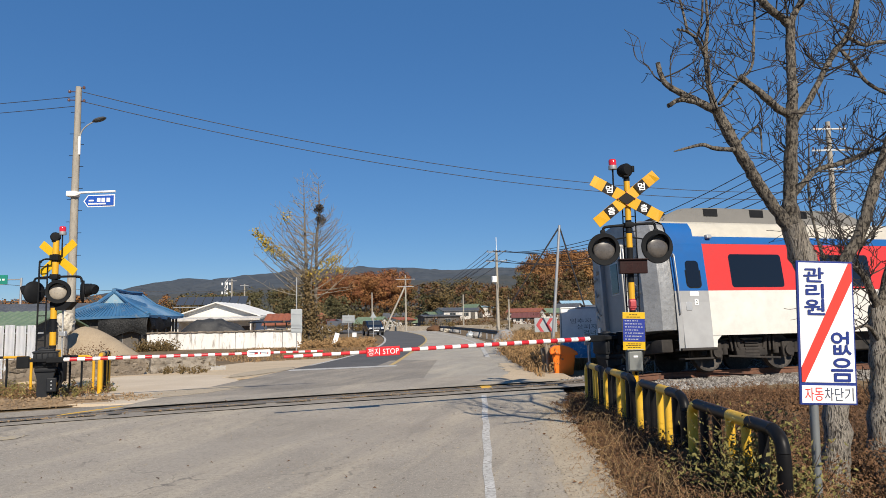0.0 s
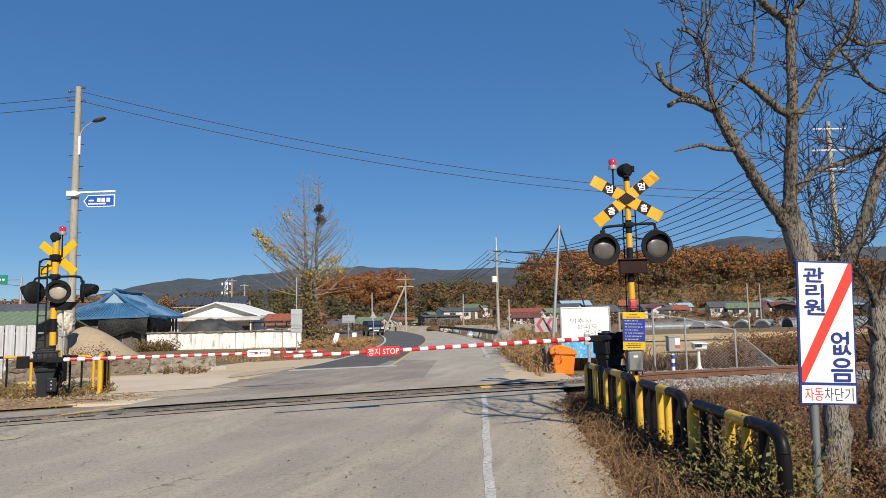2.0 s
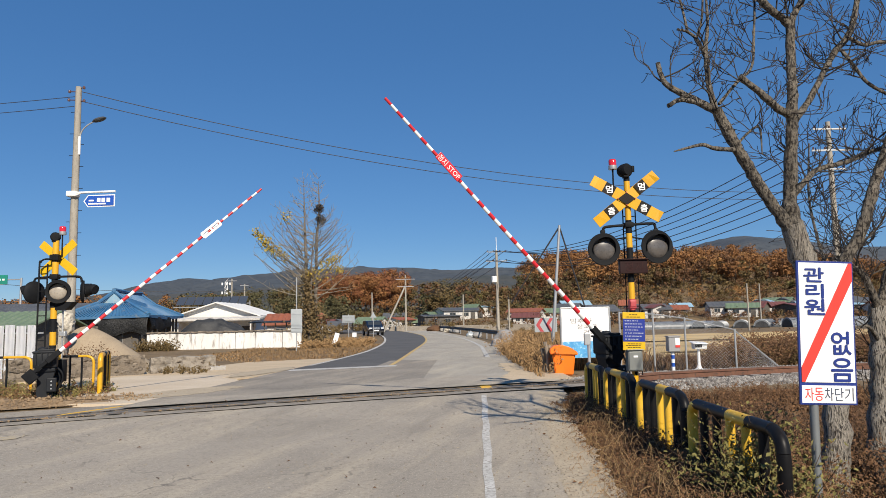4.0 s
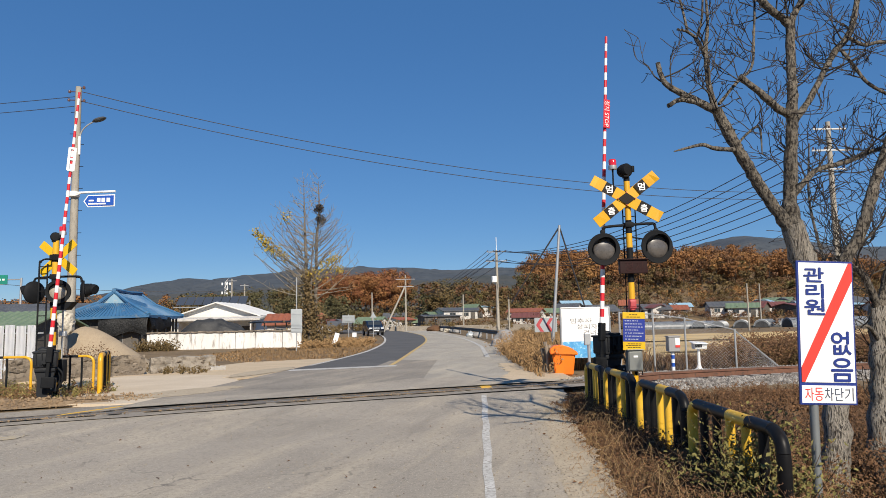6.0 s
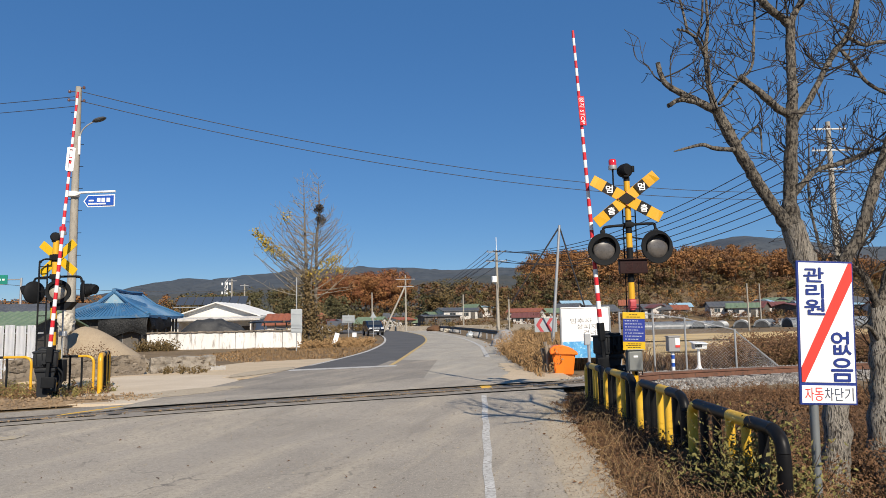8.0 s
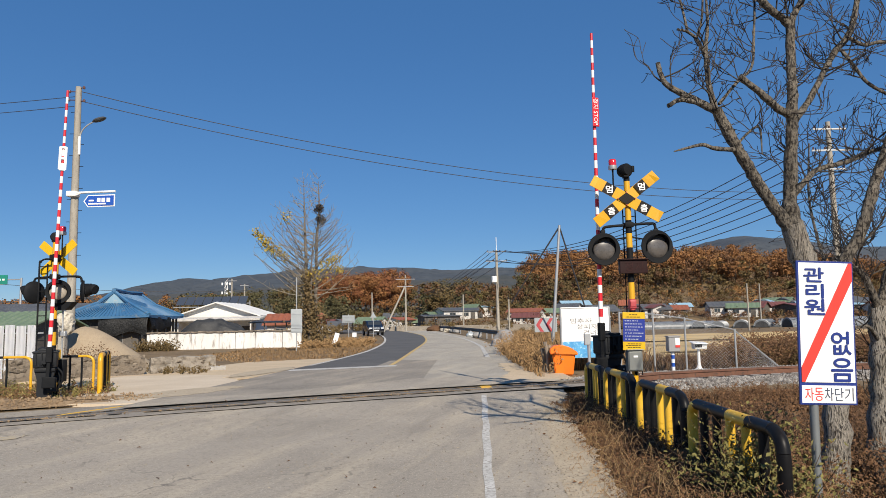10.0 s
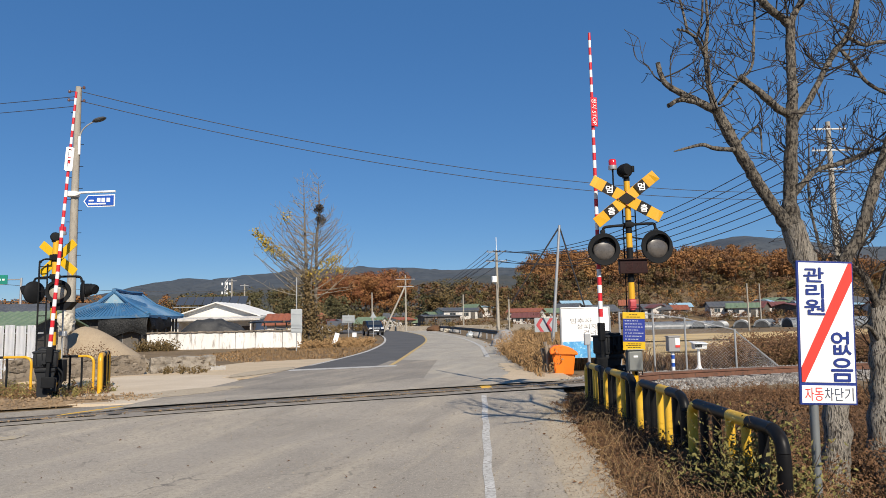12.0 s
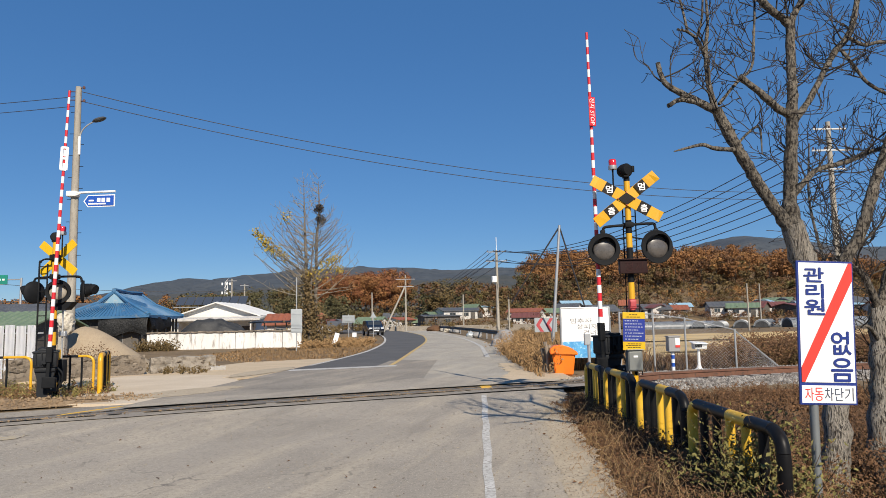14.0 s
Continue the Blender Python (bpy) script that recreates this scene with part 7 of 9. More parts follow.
for p in gp[::2]:
    bm = bmesh.new()
    tube(bm, [(p.x + 0.06, p.y, -0.15), (p.x + 0.06, p.y, 0.74)], 0.06, 8)
    part("post", bm, M["steel_grey"], gr)


# ---- village houses far off ----
def village():
    rng = random.Random(17)
    spec = [  # x, y, width, eave, ridge, wall, roof, label
        (-21.0, 140, 7.0, 2.6, 4.0, "house_wall", "roof_dark", "white house with a grey roof"),
        (-15.5, 150, 8.0, 3.0, 4.4, "house_wall", "roof_red", "house with a red sheet roof"),
        (-26.0, 160, 12.0, 3.2, 4.8, "house_wall", "roof_red", "long house with a dull red roof"),
        (-11.0, 155, 7.0, 3.4, 5.6, "house_wall", "roof_dark", "white house with a dark blue-grey roof"),
        (-4.6, 150, 6.0, 2.4, 3.6, "house_wall", "roof_green", "low house with a green roof"),
        (0.6, 152, 6.5, 2.8, 4.4, "house_wall", "roof_orange", "house with an orange roof"),
        (8.0, 165, 9.0, 2.2, 3.4, "house_dark", "roof_dark", "dark low farm shed"),
        (16.0, 140, 7.5, 2.4, 3.8, "house_wall", "roof_red", "house with a dark red roof"),
        (20.5, 118, 6.0, 2.2, 3.2, "house_dark", "roof_orange", "open shed with an orange roof"),
        (23.5, 150, 8.0, 2.6, 4.0, "house_wall", "roof_green", "house with a pale green roof"),
        (30.0, 160, 9.0, 3.0, 4.6, "house_wall", "roof_sky", "house with a pale blue roof"),
        (44.0, 150, 8.0, 2.8, 4.6, "house_wall", "roof_dark", "house with a dark hipped roof"),
        (52.0, 155, 6.0, 2.4, 3.6, "house_wall", "roof_sky", "small house with a blue roof"),
        (58.0, 145, 10.0, 3.2, 4.8, "house_wall", "roof_dark", "large house with a dark veranda roof"),
        (70.0, 150, 10.0, 3.0, 4.6, "house_wall", "roof_red", "house with a red roof by the greenhouses"),
        (78.0, 150, 8.0, 3.0, 4.4, "house_wall", "roof_sky", "house with a pale blue roof by the greenhouses"),
        (88.0, 155, 10.0, 3.0, 4.8, "house_wall", "roof_dark", "dark-roofed house under the wooded hill"),
        (-46.0, 130, 10.0, 3.0, 4.4, "house_wall", "roof_dark", "low grey farm building"),
        (-52.0, 105, 9.0, 3.0, 4.2, "house_wall", "roof_orange", "shed with a dull orange roof"),
    ]
    for x, y, w, e, r, wall_m, roof_m, label in spec:
        big = 0.80 if x > 24 else 0.76
        w, e, r = w * 0.86 * big, e * 0.86 * big, r * 0.80 * big
        gable_house(pose(x, y, ground_z(x, y) - 0.05, 0, 0, rng.uniform(-14, 14)), w, w * 0.62, e, r, wall_m, roof_m, label, int(w * 1.4), 3)
    kinds = (("roof_dark", "grey"), ("roof_red", "dull red"), ("roof_sky", "pale blue"), ("roof_dark", "slate-coloured"), ("roof_green", "pale green"), ("roof_orange", "dull orange"))
    for k in range(46):
        x, y = rng.uniform(-42, 112), rng.uniform(140, 160)
        roof_m, word = rng.choice(kinds)
        w = rng.uniform(3.5, 7.5)
        gable_house(pose(x, y, ground_z(x, y) - 0.1, 0, 0, rng.uniform(-60, 60)), w, w * 0.7, rng.uniform(1.7, 2.2), rng.uniform(2.4, 3.0), rng.choice(("house_wall", "house_wall", "house_dark")), roof_m, f"small village house with a {word} sheet roof", 8, 2)


village()


def greenhouse(m, length, r, label, opened=False):
    """A plastic tunnel: a half-round film with hoops showing and a framed end."""
    s = thing("greenhouse", m, label, "greenhouse", "greenhouses")
    bm = bmesh.new()
    n = 14
    rows = []
    for i in range(13):
        x = length * i / 12
        rows.append([bm.verts.new((x, r * math.cos(math.pi * k / n), 0.35 + (r * 0.85) * math.sin(math.pi * k / n) + 0.02 * math.sin(i * 2.3 + k))) for k in range(n + 1)])
    for a, b in zip(rows, rows[1:]):
        for k in range(n):
            bm.faces.new((a[k], b[k], b[k + 1], a[k + 1]))
    bm.faces.new(rows[0])
    bm.faces.new(rows[-1][::-1])
    part("film", bm, M["vinyl"], s, "grey plastic film", smooth=50)
    for i in range(0, 13, 2):
        x = length * i / 12
        bm = bmesh.new()
        tube(bm, [(x, r * 1.01 * math.cos(math.pi * k / 10), 0.35 + r * 0.87 * math.sin(math.pi * k / 10)) for k in range(11)], 0.04, 5)
        part("hoop", bm, M["steel_grey"], s)
    bm = bmesh.new()
    for y in (-r, r):
        box(bm, (length, 0.06, 0.5), (length / 2, y, 0.15))
    part("skirting", bm, M["vinyl"], s)
    if opened:
        bm = bmesh.new()
        extrude_poly(bm, [(r * 0.86 * math.cos(math.pi * k / 12), 0.1 + (r * 0.78 + 0.1) * math.sin(math.pi * k / 12)) for k in range(13)], 0.03, pose(-0.06, 0, 0, 0, 0, -90))
        part("doorway", bm, M["tarp"], s, "dark netted doorway")
    return s


for x, y, l, a, r, o in ((33.0, 131.5, 17, 3, 1.2, False), (35.0, 128, 15, 3, 1.15, False), (45.0, 126, 7, 62, 1.15, False), (48.4, 126, 7, 62, 1.15, False), (52.2, 125, 8, 66, 1.3, True), (56.0, 125.5, 8, 66, 1.3, True), (60.5, 125.5, 15, 8, 1.6, True), (58.5, 131, 22, 3, 1.4, False), (76.0, 128, 16, 3, 1.5, False)):
    greenhouse(pose(x, y, ground_z(x, y) - 0.05, 0, 0, a), l, r, "pale grey plastic tunnel greenhouse with a dark doorway" if o else "pale grey plastic tunnel greenhouse", o)
# the long pale wall before the village
bm = bmesh.new()
for k in range(13):
    box(bm, (2.1, 0.16, 0.62), (-8.0 + k * 2.12, 116 + 0.1 * math.sin(k), 0.42), (0, 0, 1.0 * math.sin(k * 2)), 0.02)
box(bm, (27.6, 0.3, 0.5), (4.7, 116.05, -0.05))
tagged(part("field_wall", bm, M["concrete_old"]), "long low grey wall before the village", "wall")


# ---- fields on the right: strips of stubble ----
def field_strip(name, x0, x1, y0, y1, mat, label, seed):
    rng = random.Random(seed)
    bm = bmesh.new()
    n = 24
    rows = []
    for i in range(n + 1):
        x = x0 + (x1 - x0) * i / n
        row = []
        for k in range(9):
            y = y0 + (y1 - y0) * k / 8 + 0.25 * (x - x0)
            row.append(bm.verts.new((x, y, ground_z(x, y) + 0.06 + 0.02 * rng.random())))
        rows.append(row)
    for a, b in zip(rows, rows[1:]):
        for k in range(8):
            bm.faces.new((a[k], b[k], b[k + 1], a[k + 1]))
    tagged(part(name, bm, M[mat]), label, "field", kind="structure")


field_strip("field", 6.5, 46, 27, 40, "field", "harvested golden rice stubble field", 1)
field_strip("field", 8, 60, 44, 60, "field", "harvested golden rice stubble field", 2)
field_strip("field", 10, 80, 64, 84, "field", "harvested golden rice stubble field", 3)


# ---- woods ----
def leaf_material(name, a, b, c):
    m = surface(name, a, b, 0.15, c, 1.5, 0.85, bump=0, island=tuple(x * 0.72 for x in a))
    return m


M["leaf_rust"] = leaf_material("rust-brown oak leaves", (0.25, 0.11, 0.034), (0.31, 0.145, 0.046), (0.165, 0.07, 0.024))
M["leaf_tan"] = leaf_material("tan-orange autumn leaves", (0.33, 0.165, 0.05), (0.38, 0.20, 0.066), (0.22, 0.105, 0.036))
M["leaf_umber"] = leaf_material("dark brown autumn leaves", (0.14, 0.066, 0.027), (0.18, 0.088, 0.036), (0.085, 0.042, 0.02))
M["leaf_red"] = leaf_material("red-brown autumn leaves", (0.225, 0.08, 0.028), (0.275, 0.11, 0.038), (0.15, 0.052, 0.02))
M["leaf_pine"] = leaf_material("dark pine needles", (0.075, 0.070, 0.026), (0.11, 0.094, 0.036), (0.14, 0.095, 0.038))
M["leaf_olive"] = leaf_material("olive autumn leaves", (0.125, 0.084, 0.028), (0.175, 0.115, 0.040), (0.08, 0.058, 0.023))
M["leaf_yellow"] = leaf_material("yellow ginkgo leaves", (0.42, 0.31, 0.05), (0.34, 0.25, 0.05), (0.24, 0.18, 0.05))
M["leaf_dead"] = leaf_material("withered brown leaves", (0.14, 0.068, 0.029), (0.21, 0.112, 0.05), (0.06, 0.031, 0.015))
M["leaf_green"] = leaf_material("dull green leaves", (0.16, 0.145, 0.038), (0.225, 0.19, 0.058), (0.095, 0.075, 0.025))
M["vine"] = leaf_material("dry tan vine stems", (0.36, 0.235, 0.11), (0.26, 0.155, 0.068), (0.15, 0.082, 0.038))
M["straw"] = leaf_material("dry straw", (0.50, 0.335, 0.135), (0.38, 0.24, 0.09), (0.56, 0.395, 0.18))
M["straw_brown"] = leaf_material("brown dry grass", (0.34, 0.205, 0.088), (0.24, 0.14, 0.058), (0.42, 0.27, 0.125))
M["straw_dark"] = leaf_material("brown dead stalks", (0.13, 0.074, 0.036), (0.19, 0.113, 0.055), (0.075, 0.042, 0.022))
M["bark"] = surface("grey-brown ridged bark", (0.44, 0.395, 0.335), (0.30, 0.265, 0.22), 6, (0.045, 0.037, 0.030), 85, 0.95, bump=1.0, dist=0.04, lo2=0.50, hi2=0.60, stretch=(1, 1, 0.16))
M["bark_limb"] = surface("dark grey limb bark", (0.205, 0.178, 0.142), (0.105, 0.089, 0.070), 9, (0.026, 0.021, 0.017), 42, 0.95, bump=1.0, dist=0.03, lo2=0.48, hi2=0.58, stretch=(1, 1, 0.45))
M["bark_far"] = surface("dark far bark", (0.12, 0.10, 0.08), (0.17, 0.145, 0.12), 2, (0.08, 0.065, 0.05), 12, 0.95, bump=0)
M["bark_twig"] = surface("dark twig bark", (0.030, 0.024, 0.020), (0.05, 0.041, 0.034), 6, None, 30, 0.95, bump=0)


def wood(name, trees, mat, label, seed, leaf=0.6, per=130, others=()):
    """Far woods: short trunks with limbs, and crowns of many small tilted leaf clumps."""
    rng = np.random.default_rng(seed)
    V, Fc, Ix, leaves, tones = [], [], [], [], []
    for x, y, z, h, w in trees:
        base = len(V)
        # trunk
        for k in range(4):
            a = k * math.pi / 2
            V.append((x + 0.017 * h * math.cos(a), y + 0.017 * h * math.sin(a), z - 0.3))
        for k in range(4):
            a = k * math.pi / 2
            V.append((x + 0.007 * h * math.cos(a), y + 0.007 * h * math.sin(a), z + h * 0.7))
        for k in range(4):
            Fc.append((base + k, base + (k + 1) % 4, base + 4 + (k + 1) % 4, base + 4 + k))
            Ix.append(1)
        # lobes of foliage, each covered with small tilted clumps
        rise = rng.uniform(0.34, 0.92, 9)
        girth = np.sqrt(np.clip(1.05 - ((rise - 0.6) / 0.42) ** 2, 0.05, 1))
        turn = rng.uniform(0, math.tau, 9)
        lobes = np.column_stack((0.30 * w * girth * np.cos(turn), 0.30 * w * girth * np.sin(turn), h * rise, w * rng.uniform(0.15, 0.27, 9)))
        tone = int(rng.choice([0, *(k + 2 for k in range(len(others)))], p=[1 - 0.24 * len(others)] + [0.24] * len(others)))
        pick = lobes[rng.integers(len(lobes), size=per)]
        d = rng.normal(0, 1, (per, 3))
        d /= np.linalg.norm(d, axis=1)[:, None]
        c = np.array((x, y, z)) + pick[:, :3] + d * (pick[:, 3] * rng.uniform(0.55, 1.1, per))[:, None] * np.array((1, 1, 0.85))
        u = np.cross(d + rng.normal(0, 0.5, (per, 3)), (0, 0, 1.0))
        u /= np.linalg.norm(u, axis=1)[:, None] + 1e-6
        v = np.cross(d, u)
        s = (leaf * rng.uniform(0.4, 1.2, per) * 0.5)[:, None]
        for q in ((-1, -0.7), (0.9, -1), (1.1, 0.6), (-0.2, 1.1)):
            leaves.append((c + (u * q[0] + v * q[1]) * s + d * rng.normal(0, 0.2, (per, 1)) * s)[c[:, 2] > z + h * 0.12])
        tones.extend([tone] * len(leaves[-1]))
    start = len(V)
    stack = [np.concatenate(leaves[k::4]) for k in range(4)]
    n = len(stack[0])
    V.extend(map(tuple, np.stack(stack, 1).reshape(-1, 3).tolist()))
    Fc.extend((start + 4 * k, start + 4 * k + 1, start + 4 * k + 2, start + 4 * k + 3) for k in range(n))
    Ix.extend(tones)
    o = mesh_part(name, V, Fc, [mat, M["bark_twig"], *others], indices=Ix)
    return tagged(o, label, "trees", kind="stuff")


def plant_woods():
    rng = random.Random(31)
    def area(n, x0, x1, y0, y1, h0, h1, ok=lambda x, y: True, wr=0.75):
        out = []
        while len(out) < n:
            x, y = rng.uniform(x0, x1), rng.uniform(y0, y1)
            if ok(x, y):
                h = rng.uniform(h0, h1)
                out.append((x, y, ground_z(x, y), h, h * wr * rng.uniform(0.8, 1.2)))
        return out
    warm = (M["leaf_tan"], M["leaf_umber"])
    wood("autumn_wood", area(620, 26, 190, 200, 290, 6.5, 9.5, lambda x, y: x > 30 or y < 240, 0.7), M["leaf_rust"], "rust-brown autumn wood on the hillside", 1, 0.46, 420, warm)
    wood("undergrowth", area(420, 22, 185, 194, 262, 1.5, 3.4, wr=1.3), M["leaf_umber"], "dark brown undergrowth below the wood", 12, 0.4, 120, (M["leaf_olive"],))
    wood("autumn_wood", area(60, 30, 180, 196, 216, 4, 7), M["leaf_olive"], "olive and brown trees at the wood's edge", 2, 0.45, 300, (M["leaf_umber"], M["leaf_dead"]))
    wood("autumn_wood", area(30, -33, -12, 176, 205, 8.5, 11.5, wr=0.85), M["leaf_red"], "clump of red-brown autumn trees", 3, 0.38, 2100, (M["leaf_rust"],))
    wood("pine_wood", area(70, -70, -30, 165, 210, 6, 9), M["leaf_pine"], "dark pines behind the sheds", 4, 0.45, 330, (M["leaf_olive"],))
    wood("pine_wood", area(40, -36, -20, 150, 175, 5, 8), M["leaf_pine"], "dark pines by the village", 5, 0.4, 300)
    wood("mixed_wood", area(90, -14, 32, 168, 225, 4.5, 8), M["leaf_olive"], "olive-brown mixed trees behind the village", 6, 0.45, 300, (M["leaf_umber"], M["leaf_pine"]))
    wood("mixed_wood", area(34, -5, 130, 168, 204, 2.5, 4.5), M["leaf_olive"], "dull green shrubs on the lower slope", 7, 0.4, 240, (M["leaf_green"],))
    wood("shrubs", area(900, 8, 150, 160, 206, 0.9, 2.3, wr=1.6), M["leaf_olive"], "low olive shrubs above the village", 8, 0.32, 90, (M["leaf_dead"], M["leaf_tan"]))
    wood("shrubs", area(70, -22, 26, 112, 128, 0.8, 1.8, wr=1.6), M["leaf_olive"], "low hedges before the village", 11, 0.2, 120)
    wood("shrubs", area(150, -60, 100, 122, 170, 1.2, 2.6, wr=1.2), M["leaf_dead"], "low brown shrubs among the houses", 9, 0.25, 110, (M["leaf_umber"],))
    wood("hedges", area(170, 12, 100, 136, 147, 0.8, 1.7, wr=1.7), M["leaf_dead"], "brown hedges above the greenhouses", 13, 0.24, 100, (M["leaf_olive"],))
    wood("shrubs", area(240, -60, 22, 152, 180, 1.6, 4.0, wr=1.1), M["leaf_olive"], "dark scrub behind the village", 14, 0.36, 130, (M["leaf_umber"], M["leaf_pine"]))
    wood("mixed_wood", area(30, -120, -66, 150, 230, 6, 10), M["leaf_rust"], "autumn trees beyond the farm", 10, 0.5, 420)


plant_woods()


# ---- right side, beyond the track ----
def notice_board():
    s = thing("notice_board", pose(4.36, 22.0, 0), "large white board with faded words and a blue foot", "notice board")
    bm = bmesh.new()
    box(bm, (1.46, 0.03, 1.52), (0, 0, 1.12), bevel=0.006)
    b = part("panel", bm, M["sign_white"], s, "white painted panel")
    bm = bmesh.new()
    box(bm, (1.44, 0.006, 0.50), (0, -0.019, 0.62))
    part("blue_field", bm, M["board_blue"], b, "painted blue water field")
    for x in (-0.755, 0.755):
        bm = bmesh.new()
        tube(bm, [(x, 0, -0.15), (x, 0, 1.90)], 0.03, 8)
        part("post", bm, M["steel_grey"], s, smooth=50)
    bm = bmesh.new()
    tube(bm, [(-0.755, 0, 1.90), (0.755, 0, 1.90)], 0.025, 8)
    part("top_rail", bm, M["steel_grey"], s)
    for words, x, z, w in (("멈추자", -0.13, 1.50, 0.66), ("살피자", 0.05, 1.32, 0.64), ("건너자", 0.24, 1.14, 0.60)):
        text_part("words", words, w, 0.15, M["sign_navy_worn"], b, pose(x, -0.02, z), "worn dark lettering")


def grit_bin():
    s = thing("grit_bin", pose(3.48, 21.0, -0.06, 0, 0, -6), "bright orange plastic grit bin with a sloping lid", "bin")
    bm = bmesh.new()
    v = []
    for z, w, d in ((0.0, 0.52, 0.46), (0.62, 0.66, 0.60)):
        v.append([bm.verts.new((sx * w / 2, sy * d / 2, z)) for sx, sy in ((-1, -1), (1, -1), (1, 1), (-1, 1))])
    for k in range(4):
        bm.faces.new((v[0][k], v[0][(k + 1) % 4], v[1][(k + 1) % 4], v[1][k]))
    bm.faces.new(v[0][::-1])
    bm.faces.new(v[1])
    bmesh.ops.bevel(bm, geom=bm.edges[:], offset=0.03, segments=2, affect="EDGES")
    part("tub", bm, M["orange"], s, smooth=40)
    bm = bmesh.new()
    extrude_poly(bm, [(-0.40, 0.62), (0.40, 0.58), (0.40, 0.66), (0.20, 0.80), (-0.05, 0.87), (-0.28, 0.86), (-0.40, 0.76)], 0.70, pose(0, -0.35, 0))
    bmesh.ops.bevel(bm, geom=bm.edges[:], offset=0.02, segments=2, affect="EDGES")
    part("lid", bm, M["orange"], s, "domed orange lid", smooth=40)


def chevron_sign():
    s = thing("chevron_sign", pose(4.32, 30.0, 0), "red and grey chevron sign on a post", "traffic sign", "traffic signs")
    bm = bmesh.new()
    box(bm, (0.95, 0.02, 0.60), (-0.05, -0.05, 1.32), bevel=0.006)
    p = part("plate", bm, M["sign_grey"], s, "grey reflective plate")
    for k in (0, 1):
        bm = bmesh.new()
        x = -0.46 + k * 0.40
        extrude_poly(bm, [(x, 1.32), (x + 0.18, 1.60), (x + 0.33, 1.60), (x + 0.15, 1.32), (x + 0.33, 1.04), (x + 0.18, 1.04)], 0.006, pose(0, -0.067, 0))
        part("chevron", bm, M["band_red"], p)
    bm = bmesh.new()
    tube(bm, [(0.2, 0, -0.2), (0.2, 0, 1.7)], 0.04, 8)
    part("post", bm, M["steel_grey"], s)


def link_fence():
    """A chain-link fence with steel posts, ending in a slanting stay."""
    s = thing("link_fence", pose(0, 0, 0), "sagging chain-link fence on grey steel posts", "fence")
    line = [(5.15, 20.9, 1.72), (6.12, 20.85, 1.66), (7.03, 20.8, 1.52), (8.48, 20.8, 1.16)]
    for x, y, h in line:
        bm = bmesh.new()
        tube(bm, [(x, y, -0.2), (x, y, h + 0.03)], 0.03, 8)
        part("post", bm, M["steel_grey"], s, smooth=50)
    for (xa, ya, ha), (xb, yb, hb) in zip(line, line[1:]):
        bm = bmesh.new()
        tube(bm, [(xa, ya, ha), (xb, yb, hb)], 0.018, 6)
        part("top_rail", bm, M["steel_grey"], s)
    bm = bmesh.new()
    tube(bm, [(8.48, 20.8, 1.14), (9.9, 21.1, 0.0)], 0.02, 6)
    part("stay", bm, M["steel_grey"], s)
    bm = bmesh.new()
    for (xa, ya, ha), (xb, yb, hb) in zip(line, line[1:] + [(9.9, 21.1, 0.05)]):
        n = 14
        for k in range(-n, n + 1):
            for d in (1, -1):
                pts = []
                for q in np.linspace(0, 1, 7):
                    t = k / n + q if d > 0 else k / n + 1 - q
                    if 0 <= t <= 1:
                        pts.append(Vector((xa + (xb - xa) * t, ya + (yb - ya) * t - 0.01, q * (ha + (hb - ha) * t))))
                if len(pts) > 1:
                    tube(bm, pts, 0.0022, 3, cap=False)
    tagged(part("mesh_wire", bm, M["steel_grey"], s, "thin diamond wire mesh"), kind="stuff")


def phone_box():
    s = thing("emergency_phone", pose(6.54, 20.5, 0.03), "grey emergency telephone box on a striped post", "telephone box")
    bm = bmesh.new()
    box(bm, (0.33, 0.28, 0.42), (0.02, 0, 0.76), bevel=0.02)
    b = part("box", bm, M["box_light"], s, "light grey steel box")
    bm = bmesh.new()
    box(bm, (0.13, 0.012, 0.06), (0.11, -0.146, 0.70))
    part("red_band", bm, M["sign_red"], b)
    bm = bmesh.new()
    box(bm, (0.37, 0.34, 0.03), (0.02, 0, 0.985), bevel=0.01)
    part("roof", bm, M["box_light"], b)
    bm = bmesh.new()
    box(bm, (0.13, 0.012, 0.20), (0.11, -0.143, 0.84))
    part("label_plate", bm, M["sign_white"], b)
    for k in range(6):
        bm = bmesh.new()
        tube(bm, [(0, 0, -0.1 + k * 0.11), (0, 0, 0.01 + k * 0.11)], 0.05, 12)
        part("post_band", bm, M["sign_white" if k % 2 else "sign_bright_blue"], s, smooth=40)


def sensor_post():
    s = thing("detector_head", pose(7.46, 21.0, 0), "white detector head on a thick white post", "detector")
    bm = bmesh.new()
    box(bm, (0.36, 0.30, 0.17), (0.03, 0, 0.70), bevel=0.02)
    box(bm, (0.46, 0.38, 0.025), (0, -0.03, 0.80), (6, 3, 0), 0.01)
    h = part("head", bm, M["sign_white"], s)
    bm = bmesh.new()
    box(bm, (0.20, 0.02, 0.09), (-0.04, -0.152, 0.71), bevel=0.008)
    part("slot", bm, M["steel_black"], h)
    bm = bmesh.new()
    tube(bm, [(0, 0, -0.1), (0, 0, -0.02), (0, 0, 0.06), (0, 0, 0.16), (0, 0, 0.62)], [0.26, 0.24, 0.08, 0.045, 0.04], 12)
    part("post", bm, M["sign_white"], s, smooth=50)


